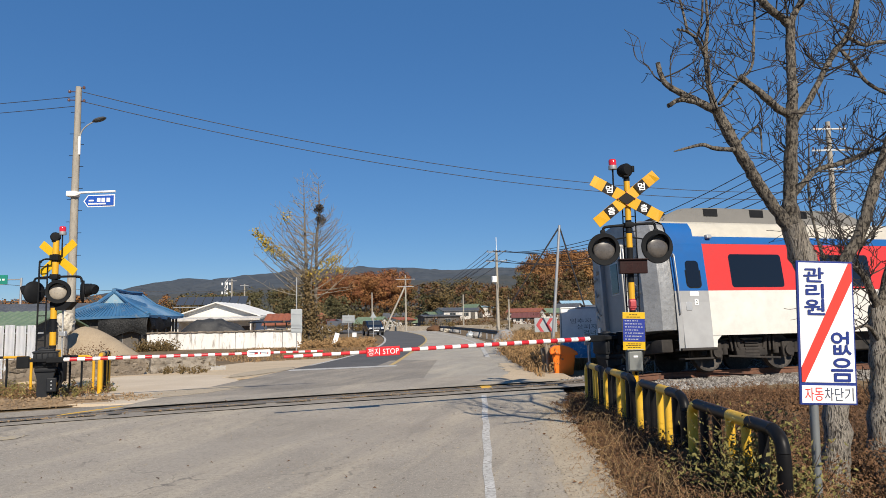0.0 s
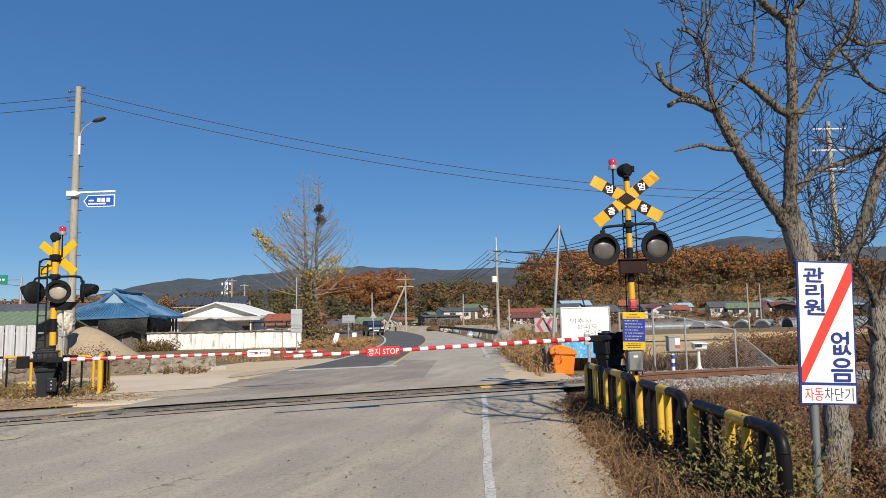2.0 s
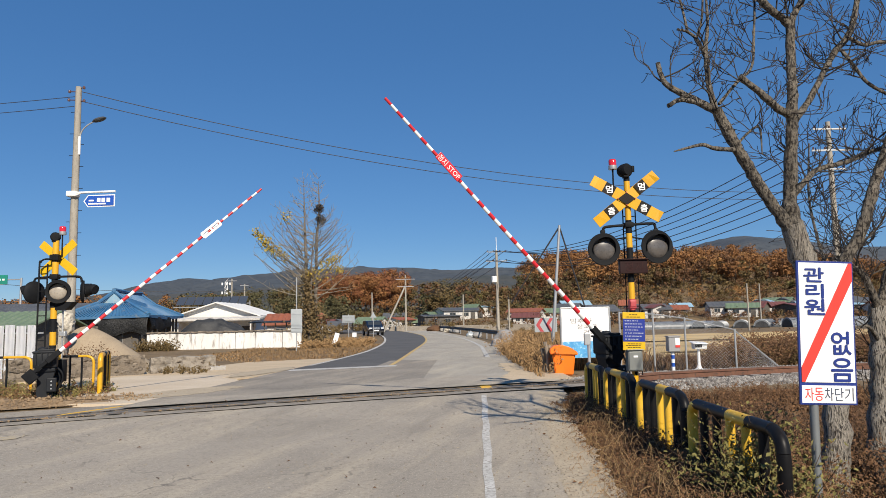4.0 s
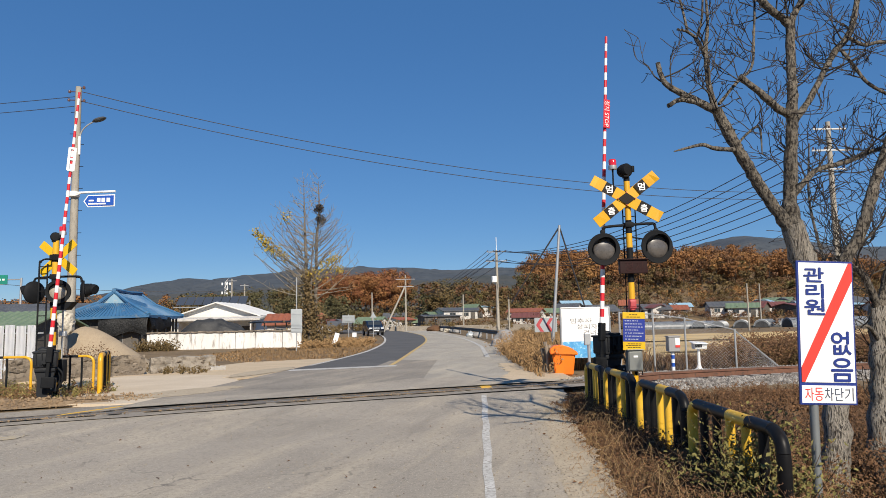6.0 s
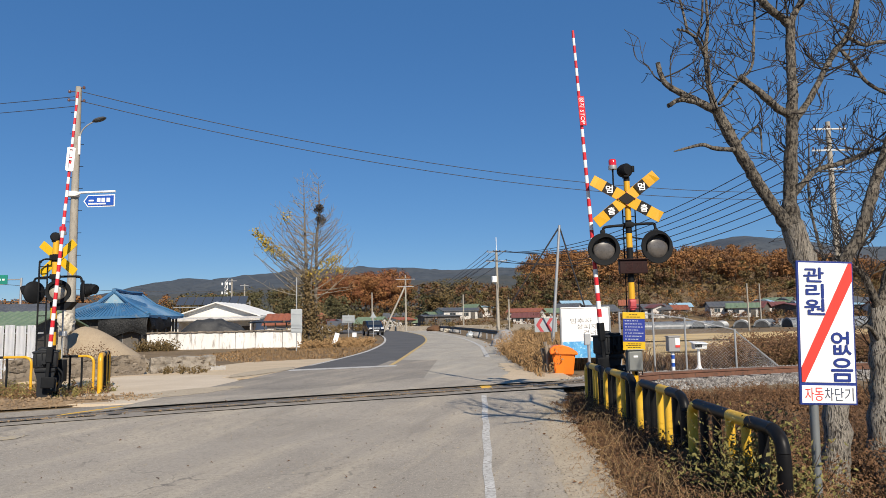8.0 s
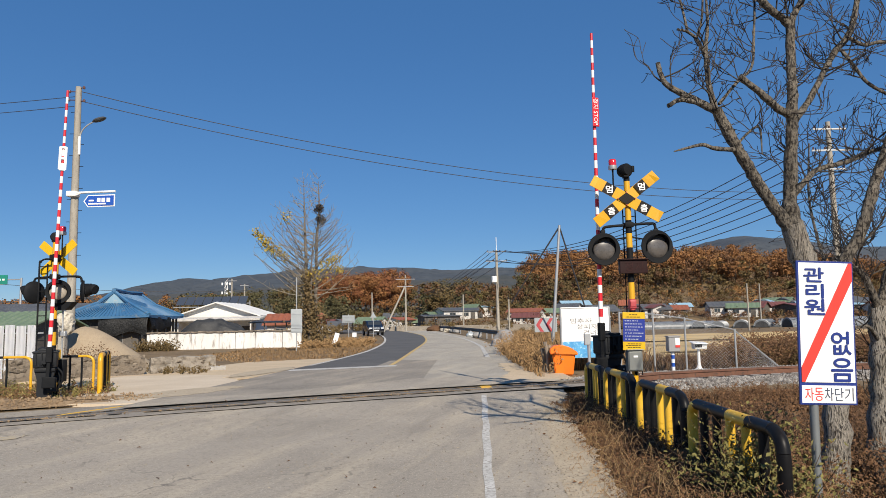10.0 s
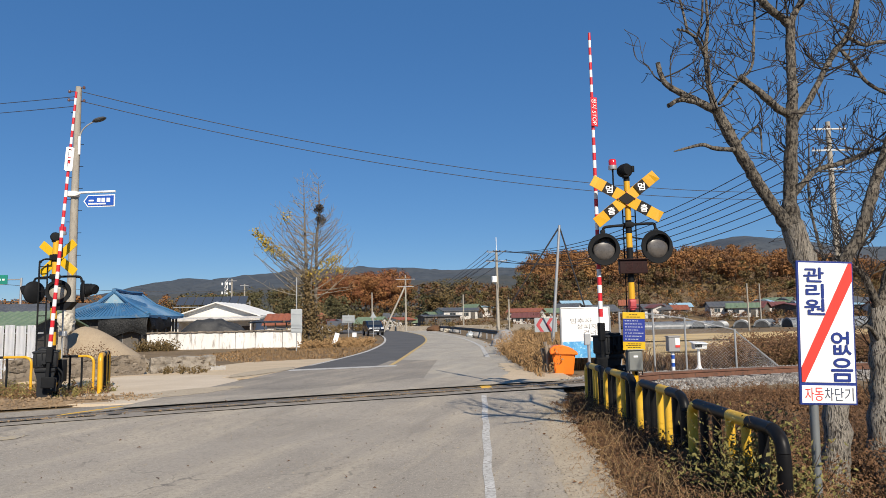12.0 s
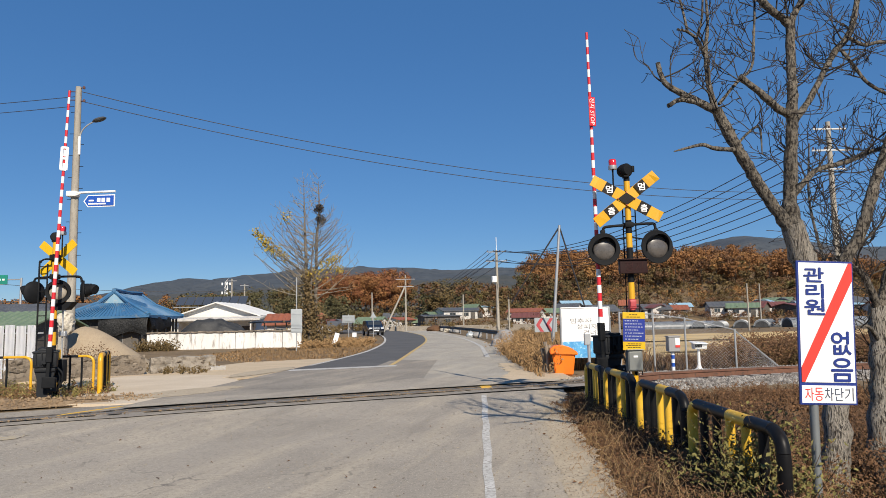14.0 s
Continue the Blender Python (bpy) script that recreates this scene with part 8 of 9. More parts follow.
M["sign_navy_worn"] = surface("worn dark print", (0.06, 0.06, 0.07), (0.20, 0.20, 0.20), 6, (0.75, 0.75, 0.74), 30, 0.6, bump=0, lo2=0.56, hi2=0.60)
M["box_light"] = paint("light grey steel box", (0.30, 0.30, 0.30), 0.45)
notice_board()
grit_bin()
chevron_sign()
link_fence()
phone_box()
sensor_post()
bm = bmesh.new()
box(bm, (0.18, 0.12, 0.34), (4.08, 20.4, 0.98), bevel=0.02)
tube(bm, [(4.12, 20.4, -0.1), (4.12, 20.4, 0.85)], 0.045, 10)
tagged(part("speaker_post", bm, M["steel_grey"]), "small grey device on a short steel post", "post")
# a stump-like dark post bundle beside the bin
bm = bmesh.new()
for k, (x, h) in enumerate(((3.02, 0.9), (3.14, 0.8), (2.95, 0.7))):
    tube(bm, curve_points([(x, 21.2 + 0.1 * k, -0.1), (x + 0.03, 21.2 + 0.1 * k, h * 0.5), (x - 0.04, 21.2 + 0.1 * k, h)], 4), 0.06, 8)
tagged(part("old_stump", bm, M["wood_grey"]), "weathered old wooden stumps by the bin", "stump")
# rubble and sacks by the far lane
def sack(x, y, s, label, mat):
    bm = bmesh.new()
    bmesh.ops.create_icosphere(bm, subdivisions=3, radius=1.0)
    for v in bm.verts:
        v.co *= 1 + 0.35 * noise.noise(v.co * 1.7 + Vector((x, y, 0))) + 0.18 * noise.noise(v.co * 4.5 + Vector((y, x, 0)))
        v.co = Vector((v.co.x * s[0], v.co.y * s[1], max(v.co.z, -0.6) * s[2] + s[2] * 0.5))
    o = part("sack", bm, M[mat], None, smooth=70)
    o.matrix_basis = pose(x, y, -0.05, 0, 0, x * 40)
    tagged(o, label, "sack", "sacks by the road")


for x, y, s, mat in ((3.72, 43, (0.78, 0.6, 0.60), "cloth_grey"), (3.2, 42.6, (0.42, 0.4, 0.30), "cloth_grey"), (3.0, 66, (0.5, 0.4, 0.34), "cloth_grey"), (2.5, 68, (0.35, 0.4, 0.36), "sign_grey"), (1.3, 92, (0.7, 0.8, 0.4), "cloth_grey"), (-1.6, 108, (1.2, 1.0, 0.55), "leaf_dead"), (0.2, 103, (0.8, 0.9, 0.4), "cloth_pale")):
    M.setdefault("cloth_grey", surface("grey dusty sheet", (0.28, 0.27, 0.26), (0.22, 0.21, 0.20), 3, (0.36, 0.34, 0.32), 15, 0.85, bump=0.4, dist=0.03))
    sack(x, y, s, "dusty sack of rubble at the roadside", mat)


# ---- the big sign before the tree ----
def keeper_sign():
    s = thing("warning_sign", pose(3.12, 5.8, -0.3), "white warning sign with blue letters and a red stroke", "sign")
    bm = bmesh.new()
    tube(bm, [(-0.165, 0.03, -0.1), (-0.115, 0.03, 2.2)], 0.034, 14)
    part("post", bm, M["post_grey"], s, "grey steel post", smooth=50)
    m = pose(-0.005, 0.0, 1.742, 0, 2.2, 0) @ pose(0, 0, 0, 0, 0, 4)
    def plate(name, w, h, x, z, y, mat, parent, label=""):
        bm = bmesh.new()
        box(bm, (w, 0.003, h), (x, y, z))
        bm.transform(m)
        return part(name, bm, M[mat], parent, label)
    bm = bmesh.new()
    box(bm, (0.482, 0.02, 1.165), (0, 0.012, 0), bevel=0.004)
    bm.transform(m)
    board = part("board", bm, M["sign_navy"], s, "blue-rimmed sign board")
    plate("upper_field", 0.452, 0.97, 0, 0.082, 0.0, "sign_white_clean", board, "white upper field")
    plate("lower_field", 0.452, 0.140, 0, -0.497, 0.0, "sign_white_clean", board, "white lower field")
    bm = bmesh.new()
    extrude_poly(bm, [(-0.226, -0.40), (-0.226, -0.285), (0.198, 0.567), (0.226, 0.567), (0.226, 0.425), (-0.198, -0.40)], 0.004, m @ pose(0, -0.006, 0))
    part("red_stroke", bm, M["sign_red"], board, "red diagonal stroke")
    for ch, x, z, w, h in (("관", -0.10, 0.468, 0.17, 0.115), ("리", -0.095, 0.335, 0.15, 0.115), ("원", -0.10, 0.205, 0.17, 0.125), ("없", 0.115, -0.085, 0.165, 0.185), ("음", 0.115, -0.300, 0.18, 0.185)):
        bm_letter = text_part("letter", ch, w, h, M["sign_navy"], board, m @ pose(x, -0.006, z))
        thicken(bm_letter, 0.0035)
    for ch, x, mat in (("자", -0.165, "sign_red"), ("동", -0.085, "sign_red"), ("차", 0.0, "letter_grey"), ("단", 0.085, "letter_grey"), ("기", 0.168, "letter_grey")):
        text_part("letter", ch, 0.074, 0.105, M[mat], board, m @ pose(x, -0.004, -0.497))


M["sign_white_clean"] = paint("clean white sheet", (0.84, 0.85, 0.86), 0.35, wear=0.03)
M["letter_grey"] = paint("dark grey lettering", (0.05, 0.06, 0.10), 0.4)
M["post_grey"] = paint("grey sign post", (0.20, 0.215, 0.22), 0.45, 0.3, 0.15)
keeper_sign()


# ---- trees ----
def grow(bm, start, way, length, r, depth, rng, droop=0.0, kinds=(0.45, 0.7), least=0.0036):
    """A crooked twig that bends upwards and branches again, depth times."""
    n = 6
    pts, radii = [Vector(start)], [r]
    d = Vector(way).normalized()
    bend = Vector((rng.uniform(-0.16, 0.16), rng.uniform(-0.16, 0.16), rng.uniform(-0.02, 0.17) + droop))
    for k in range(n):
        d = (d + Vector((rng.uniform(-1, 1), rng.uniform(-1, 1), rng.uniform(-1, 1))) * 0.2 + bend).normalized()
        pts.append(pts[-1] + d * length / n)
        radii.append(max(r * (1 - 0.7 * (k + 1) / n), least))
    tube(bm, pts, radii, 5 if r > 0.012 else 4, cap=False)
    if depth:
        for k in range(2, n + 1):
            if rng.random() < 0.62:
                side = (d + Vector((rng.uniform(-1, 1), rng.uniform(-1, 1), rng.uniform(-0.7, 0.9))) * 1.0).normalized()
                grow(bm, pts[k], side, length * rng.uniform(*kinds), radii[k] * 0.8, depth - 1, rng, droop, kinds, least)


def smooth_limb(bm, pts, radii, rng, n=10, rough=0.02, slim=1.0):
    line = curve_points(pts, 6)
    rr = np.interp(np.linspace(0, len(pts) - 1, len(line)), range(len(pts)), radii) * slim
    line = [p + Vector((rng.uniform(-1, 1), rng.uniform(-1, 1), 0)) * rough * r / 0.1 for p, r in zip(line, rr)]
    tube(bm, line, [float(r * (1 + 0.08 * rng.uniform(-1, 1))) for r in rr], n)
    return line, rr


def bare_tree(name, m, limbs, label, seed, twigs, twig_len, depth=2):
    """A leafless tree: a trunk and lopped limbs, and many crooked twigs along them."""
    rng = random.Random(seed)
    s = thing(name, m, label, "tree", "bare trees")
    tw = bmesh.new()
    for k, (pts, radii, many) in enumerate(limbs):
        bm = bmesh.new()
        line, rr = smooth_limb(bm, pts, radii, rng, 18 if k == 0 else 12, 0.012, 0.95 if k == 0 else 0.84)
        part("trunk" if k == 0 else "limb", bm, M["bark" if k == 0 else "bark_limb"], s, smooth=60)
        for _ in range(int(many * twigs)):
            i = rng.randrange(max(2, len(line) // 5), len(line))
            out = Vector((rng.uniform(-1, 1), rng.uniform(-1, 1), rng.uniform(-0.15, 1))).normalized()
            grow(tw, line[i], out, twig_len * rng.uniform(0.35, 1.2), min(0.010, rr[i] * 0.45), depth, rng)
    tagged(part("twig_mass", tw, M["bark_twig"], s, "tangle of thin bare twigs"), kind="stuff")
    return s


A = [  # in metres from the trunk's foot: points, radii, share of twigs
    ([(-0.12, 0, -0.81), (-0.05, 0, -0.16), (0.0, 0, 0.6), (-0.01, 0.02, 1.39), (-0.12, 0.03, 1.96), (-0.22, 0.02, 2.25), (-0.30, 0, 2.58)], [0.165, 0.14, 0.128, 0.13, 0.135, 0.128, 0.115], 0.25),
    ([(-0.3, 0, 2.50), (-0.3, 0.02, 2.84), (-0.28, 0, 3.2), (-0.24, 0, 3.55), (-0.23, 0, 3.76)], [0.112, 0.084, 0.076, 0.071, 0.074], 0.5),
    ([(-0.23, 0, 3.7), (-0.18, 0.05, 4.05), (-0.16, 0.08, 4.37), (-0.13, 0.1, 4.76)], [0.069, 0.062, 0.057, 0.053], 1.3),
    ([(-0.13, 0.1, 4.71), (-0.23, 0.08, 4.8), (-0.41, 0, 4.89), (-0.68, 0, 5.29)], [0.053, 0.047, 0.045, 0.04], 0.9),
    ([(-0.14, 0.1, 4.72), (-0.08, 0.1, 4.85), (0.04, 0.15, 5.03), (0.28, 0.2, 5.44)], [0.047, 0.042, 0.040, 0.028], 0.9),
    ([(-0.24, 0, 3.71), (-0.43, -0.1, 3.76), (-0.67, -0.2, 3.92), (-0.86, -0.25, 4.05)], [0.053, 0.046, 0.040, 0.036], 0.25),
    ([(-0.21, 0, 3.65), (0.0, 0.1, 3.88), (0.3, 0.25, 4.3), (0.44, 0.3, 4.5), (0.59, 0.3, 4.67), (0.68, 0.3, 4.89), (0.8, 0.3, 5.41)], [0.047, 0.040, 0.038, 0.044, 0.041, 0.035, 0.028], 2.0),
    ([(0.59, 0.3, 4.66), (0.77, 0.3, 4.57), (0.99, 0.35, 4.62), (1.4, 0.4, 4.6)], [0.026, 0.024, 0.023, 0.020], 1.0),
    ([(0.51, 0.3, 4.52), (0.61, 0.25, 4.31), (0.73, 0.2, 4.09), (1.08, 0.2, 3.89)], [0.024, 0.022, 0.022, 0.020], 1.2),
    ([(-0.32, 0, 2.50), (-0.57, -0.05, 2.84), (-0.75, -0.1, 3.12), (-0.91, -0.16, 3.36), (-1.1, -0.2, 3.74)], [0.085, 0.068, 0.069, 0.066, 0.062], 0.45),
    ([(-1.06, -0.2, 3.69), (-1.32, -0.25, 3.81), (-1.55, -0.3, 3.91), (-1.66, -0.32, 4.0), (-1.71, -0.33, 4.18)], [0.053, 0.045, 0.038, 0.031, 0.029], 0.4),
    ([(-1.29, -0.26, 3.78), (-1.51, -0.34, 3.79), (-1.64, -0.38, 3.72)], [0.031, 0.027, 0.026], 0.15),
    ([(-1.11, -0.2, 3.72), (-1.15, -0.18, 3.99), (-1.15, -0.15, 4.3), (-1.14, -0.12, 4.45)], [0.042, 0.034, 0.031, 0.025], 0.5),
    ([(-1.15, -0.15, 4.3), (-1.22, -0.12, 4.49), (-1.31, -0.1, 4.59), (-1.42, -0.1, 4.62)], [0.025, 0.020, 0.017, 0.014], 0.2),
    ([(-1.31, -0.1, 4.59), (-1.34, -0.08, 4.83), (-1.39, -0.05, 5.15)], [0.018, 0.014, 0.011], 0.2),
    ([(-1.23, -0.12, 4.5), (-1.15, -0.1, 4.75), (-1.1, -0.05, 5.21)], [0.017, 0.014, 0.011], 0.3),
    ([(-1.14, -0.12, 4.41), (-1.1, -0.1, 4.63), (-1.08, -0.06, 4.89), (-1.08, -0.05, 5.27)], [0.025, 0.020, 0.017, 0.011], 0.4),
    ([(-1.07, -0.2, 3.78), (-0.82, -0.1, 4.05), (-0.62, 0, 4.24), (-0.55, 0.05, 4.62), (-0.48, 0.1, 5.21)], [0.020, 0.018, 0.017, 0.015, 0.011], 0.9),
    ([(-0.93, -0.18, 3.31), (-1.2, -0.35, 3.29), (-1.34, -0.42, 3.31), (-1.51, -0.46, 3.27), (-1.65, -0.5, 3.23)], [0.031, 0.025, 0.022, 0.016, 0.007], 0.12),
    ([(-0.3, 0, 2.83), (-0.07, 0.15, 3.03), (0.16, 0.3, 3.19), (0.51, 0.35, 3.28), (0.87, 0.4, 3.42), (1.37, 0.5, 3.53)], [0.040, 0.036, 0.034, 0.031, 0.028, 0.024], 1.8),
    ([(0.02, 0.05, 1.25), (0.09, 0.05, 1.61), (0.24, 0.1, 2.14), (0.45, 0.14, 2.43), (0.63, 0.18, 2.85), (0.76, 0.2, 3.16), (1.04, 0.25, 3.78)], [0.085, 0.076, 0.076, 0.072, 0.070, 0.064, 0.055], 1.4),
    ([(-0.92, -0.16, 3.34), (-0.72, -0.05, 3.52), (-0.58, 0.0, 3.58), (-0.56, 0.02, 3.30)], [0.017, 0.015, 0.014, 0.008], 0.9),
    ([(0.1, 0.1, 2.0), (0.2, 0.5, 2.5), (0.25, 0.7, 3.0), (0.35, 0.8, 3.6)], [0.022, 0.018, 0.014, 0.009], 1.8),
    ([(0.2, 0.1, 2.1), (0.5, 0.4, 2.3), (0.9, 0.5, 2.6), (1.2, 0.6, 3.1)], [0.022, 0.018, 0.014, 0.009], 1.8),
]
bare_tree("bare_tree", pose(3.90, 7.2, -0.05), A, "large leafless tree with lopped grey-brown limbs", 12, 8, 0.50)
B = [
    ([(-0.15, 0, -0.5), (-0.02, 0, 0.2), (0.03, 0, 0.75), (0.05, 0, 1.25), (0.07, 0, 1.72)], [0.24, 0.17, 0.135, 0.125, 0.11], 0.6),
    ([(0.06, 0, 1.6), (-0.08, -0.1, 1.9), (-0.25, -0.2, 2.1), (-0.5, -0.25, 2.25)], [0.06, 0.05, 0.04, 0.02], 1.5),
    ([(0.07, 0, 1.65), (0.25, 0, 2.2), (0.45, 0.05, 2.8), (0.7, 0.1, 3.8)], [0.08, 0.07, 0.06, 0.04], 1.5),
    ([(0.05, 0, 1.3), (-0.2, -0.2, 1.5), (-0.45, -0.3, 1.45), (-0.7, -0.35, 1.35)], [0.03, 0.022, 0.016, 0.008], 0.8),
    ([(-0.1, -0.1, 0.1), (-0.2, -0.3, -0.1), (-0.3, -0.45, -0.35)], [0.13, 0.11, 0.10], 0.1),
]
bare_tree("bare_tree", pose(4.72, 7.8, -0.05), B, "leaning leafless tree with a gnarled foot", 13, 8, 0.6)


def ginkgo():
    """The half-bare tree by the bend: thin upright stems, sprays of yellow leaves, two nests and a coat of creeper."""
    rng = random.Random(41)
    s = thing("tall_tree", pose(-9.6, 50, -0.05), "tall half-bare tree with yellow leaves, nests and creeper", "tree")
    stems = [
        ([(-0.2, 0, 0), (-0.1, 0, 3.0), (-0.15, 0, 6.0), (-0.25, 0, 9.0), (-0.32, 0, 11.9)], [0.2, 0.15, 0.11, 0.06, 0.015]),
        ([(0.4, 0.2, 0), (0.5, 0.2, 3.5), (0.6, 0.1, 7.0), (0.78, 0, 10.0), (0.72, 0, 11.8)], [0.18, 0.13, 0.09, 0.05, 0.015]),
        ([(0.1, -0.2, 0), (0.2, -0.3, 3.0), (0.3, -0.3, 5.6), (0.45, -0.2, 8.2)], [0.14, 0.10, 0.06, 0.015]),
    ]
    tw = bmesh.new()
    for k, (pts, radii) in enumerate(stems):
        bm = bmesh.new()
        line, rr = smooth_limb(bm, pts, radii, rng, 8)
        part("trunk" if k == 0 else "stem", bm, M["bark_far"], s, smooth=60)
        for i in range(7, len(line)):
            for side in (-1, 1, -1):
                z = line[i].z
                a = rng.gauss(0, 0.6) + (math.pi if side < 0 else 0)
                l = (5.3 - 0.39 * z) * rng.uniform(0.45, 1.0)
                if l > 0.3:
                    grow(tw, line[i] + Vector((0, 0, rng.uniform(-0.25, 0.25))), (math.cos(a), 0.7 * math.sin(a), rng.uniform(0.10, 0.70)), l * 1.12, min(0.036, 0.010 + l * 0.010), 1, rng, 0.04, (0.12, 0.32), 0.010)
    # long boughs that sweep outwards and up on both sides
    for k in range(24):
        side = -1 if k % 2 else 1
        z0 = 3.4 + 5.0 * (k // 2) / 11 + rng.uniform(-0.2, 0.2)
        reach = (3.8 if side < 0 else 3.0) * (1 - 0.11 * (z0 - 3.6)) * rng.uniform(0.8, 1.05)
        x0 = -0.15 if side < 0 else 0.55
        rise = reach * rng.uniform(0.75, 1.05)
        dy = rng.uniform(-1.0, 1.0)
        pts = [(x0, 0, z0), (x0 + side * reach * 0.35, dy * 0.4, z0 + rise * 0.28), (x0 + side * reach * 0.72, dy * 0.8, z0 + rise * 0.66), (x0 + side * reach, dy, z0 + rise)]
        line = curve_points(pts, 6)
        tube(tw, line, [0.036 * (1 - 0.7 * i / len(line)) for i in range(len(line))], 6, cap=False)
        for i in range(4, len(line), 2):
            grow(tw, line[i], (side * rng.uniform(-0.3, 0.8), rng.uniform(-0.6, 0.6), rng.uniform(0.0, 1.0)), rng.uniform(0.4, 0.9), 0.014, 0, rng, 0.03, (0.3, 0.5), 0.009)
    tagged(part("twig_mass", tw, M["twig_pale"], s, "spray of thin pale twigs"), kind="stuff")
    # long low boughs that carry the last yellow leaves
    V, Fc = [], []
    def leaves(c, n, spread, size):
        for _ in range(n):
            p = Vector(c) + Vector((rng.gauss(0, spread[0]), rng.gauss(0, spread[1]), rng.gauss(0, spread[2])))
            u = Vector((rng.uniform(-1, 1), rng.uniform(-1, 1), rng.uniform(-1, 1))).normalized()
            v = u.orthogonal().normalized()
            q = size * rng.uniform(0.6, 1.3)
            b = len(V)
            V.extend(tuple(p + w) for w in (-u * q, v * q * 0.8, u * q, -v * q * 0.8))
            Fc.append((b, b + 1, b + 2, b + 3))
    for pts in ([(-0.3, 0, 5.2), (-1.6, -0.2, 6.2), (-2.9, -0.3, 7.3), (-3.7, -0.3, 8.1)], [(0.5, 0, 4.2), (1.3, -0.2, 5.0), (2.0, -0.3, 5.9), (2.5, -0.3, 6.6)], [(-0.4, 0, 6.5), (-1.2, -0.1, 8.0), (-2.0, -0.1, 9.6)], [(-0.3, 0, 3.5), (-1.5, 0.1, 4.7), (-2.7, 0.15, 5.6), (-3.9, 0.2, 6.6)]):
        bm = bmesh.new()
        line, rr = smooth_limb(bm, pts, [0.07, 0.05, 0.035, 0.015][:len(pts)] if len(pts) == 4 else [0.06, 0.04, 0.015], rng, 6)
        part("bough", bm, M["bark_far"], s, smooth=60)
    for c, n, sp in (((-3.62, -0.3, 8.1), 90, (0.14, 0.2, 0.14)), ((-3.3, -0.3, 7.75), 120, (0.17, 0.2, 0.16)), ((-2.95, -0.3, 7.35), 160, (0.2, 0.2, 0.2)), ((-2.55, -0.25, 7.0), 170, (0.22, 0.2, 0.22)), ((-2.1, -0.2, 6.65), 150, (0.25, 0.2, 0.22)), ((-1.65, -0.2, 6.3), 110, (0.25, 0.2, 0.2)), ((-1.55, -0.1, 9.15), 70, (0.2, 0.2, 0.22)), ((1.95, -0.3, 6.15), 90, (0.16, 0.2, 0.18)), ((1.6, -0.3, 5.75), 130, (0.25, 0.2, 0.25)), ((2.15, -0.3, 5.3), 90, (0.2, 0.2, 0.2)), ((1.0, -0.3, 5.5), 90, (0.35, 0.2, 0.3)), ((0.5, -0.4, 5.0), 70, (0.4, 0.3, 0.4))):
        leaves(c, int(n * 0.65), sp, 0.08)
    tagged(mesh_part("yellow_leaves", V, Fc, M["leaf_yellow"], s, "last yellow leaves"), kind="stuff")
    V, Fc = [], []
    for k in range(5200):
        z = 5.2 * rng.random() ** 1.25
        w = 0.62 + 0.5 * math.sin(z * 1.1) + (0.6 if z < 1.2 else 0)
        leaves((rng.gauss(0.15, 0.5) * w, rng.gauss(0, 0.5), z), 1, (0.1, 0.1, 0.1), 0.085)
    mesh_part("creeper", V, Fc, M["leaf_creeper"], s, "brown-green creeper round the trunks")["kind"] = "stuff"
    for x, z, r in ((0.78, 9.75, 0.36), (0.92, 8.98, 0.38)):
        bm = bmesh.new()
        for _ in range(190):
            d = Vector((rng.gauss(0, 1), rng.gauss(0, 1), rng.gauss(0, 0.8))).normalized() * r * rng.uniform(0.45, 1.0)
            t = Vector((rng.uniform(-1, 1), rng.uniform(-1, 1), rng.uniform(-0.5, 0.5))).normalized() * r * 0.7
            tube(bm, [Vector((x, 0, z)) + d - t * 0.5, Vector((x, 0, z)) + d * 1.05, Vector((x, 0, z)) + d + t * 0.5], 0.014, 4, cap=False)
        part("nest", bm, M["bark_twig"], s, "dark round stick nest")


M["twig_pale"] = surface("pale grey twig", (0.24, 0.21, 0.165), (0.17, 0.145, 0.115), 4, None, 30, 0.95, bump=0)
M["leaf_creeper"] = leaf_material("creeper leaves", (0.15, 0.10, 0.04), (0.20, 0.135, 0.055), (0.075, 0.06, 0.025))
ginkgo()


# ---- weeds, grass and scrub ----
def blades(name, spots, mat, label, seed, h=(0.15, 0.45), w=0.006, lean=0.5, kind="stuff"):
    """Thin bent blades; spots: rows of (x, y, z, how tall)."""
    rng = random.Random(seed)
    V, Fc = [], []
    for x, y, z, t in spots:
        hh = rng.uniform(*h) * t
        a = rng.uniform(0, math.tau)
        d = Vector((math.cos(a), math.sin(a), 0))
        side = Vector((-d.y, d.x, 0)) * w * rng.uniform(0.6, 1.5)
        k = lean * rng.uniform(0.2, 1.4)
        p = Vector((x, y, z))
        mid = p + Vector((0, 0, hh * 0.6)) + d * hh * k * 0.35
        tip = p + Vector((0, 0, hh * (1 - 0.3 * k))) + d * hh * k
        b = len(V)
        V.extend(tuple(q) for q in (p - side, p + side, mid + side * 0.8, mid - side * 0.8, tip))
        Fc.extend(((b, b + 1, b + 2, b + 3), (b + 3, b + 2, b + 4)))
    return tagged(mesh_part(name, V, Fc, M[mat]), label, "grass", kind=kind)


def scatter(n, x0, x1, y0, y1, seed, keep=lambda x, y: True, tall=lambda x, y: 1.0):
    rng = random.Random(seed)
    out = []
    while len(out) < n:
        x, y = rng.uniform(x0, x1), rng.uniform(y0, y1)
        if keep(x, y):
            out.append((x, y, max(ground_z(x, y), -0.4) - 0.02, tall(x, y)))
    return out


def near_edge(y):
    return max(0.75, 0.88 + 0.095 * (y - 4)) + 0.10 * smooth01((y - 10) / 5)


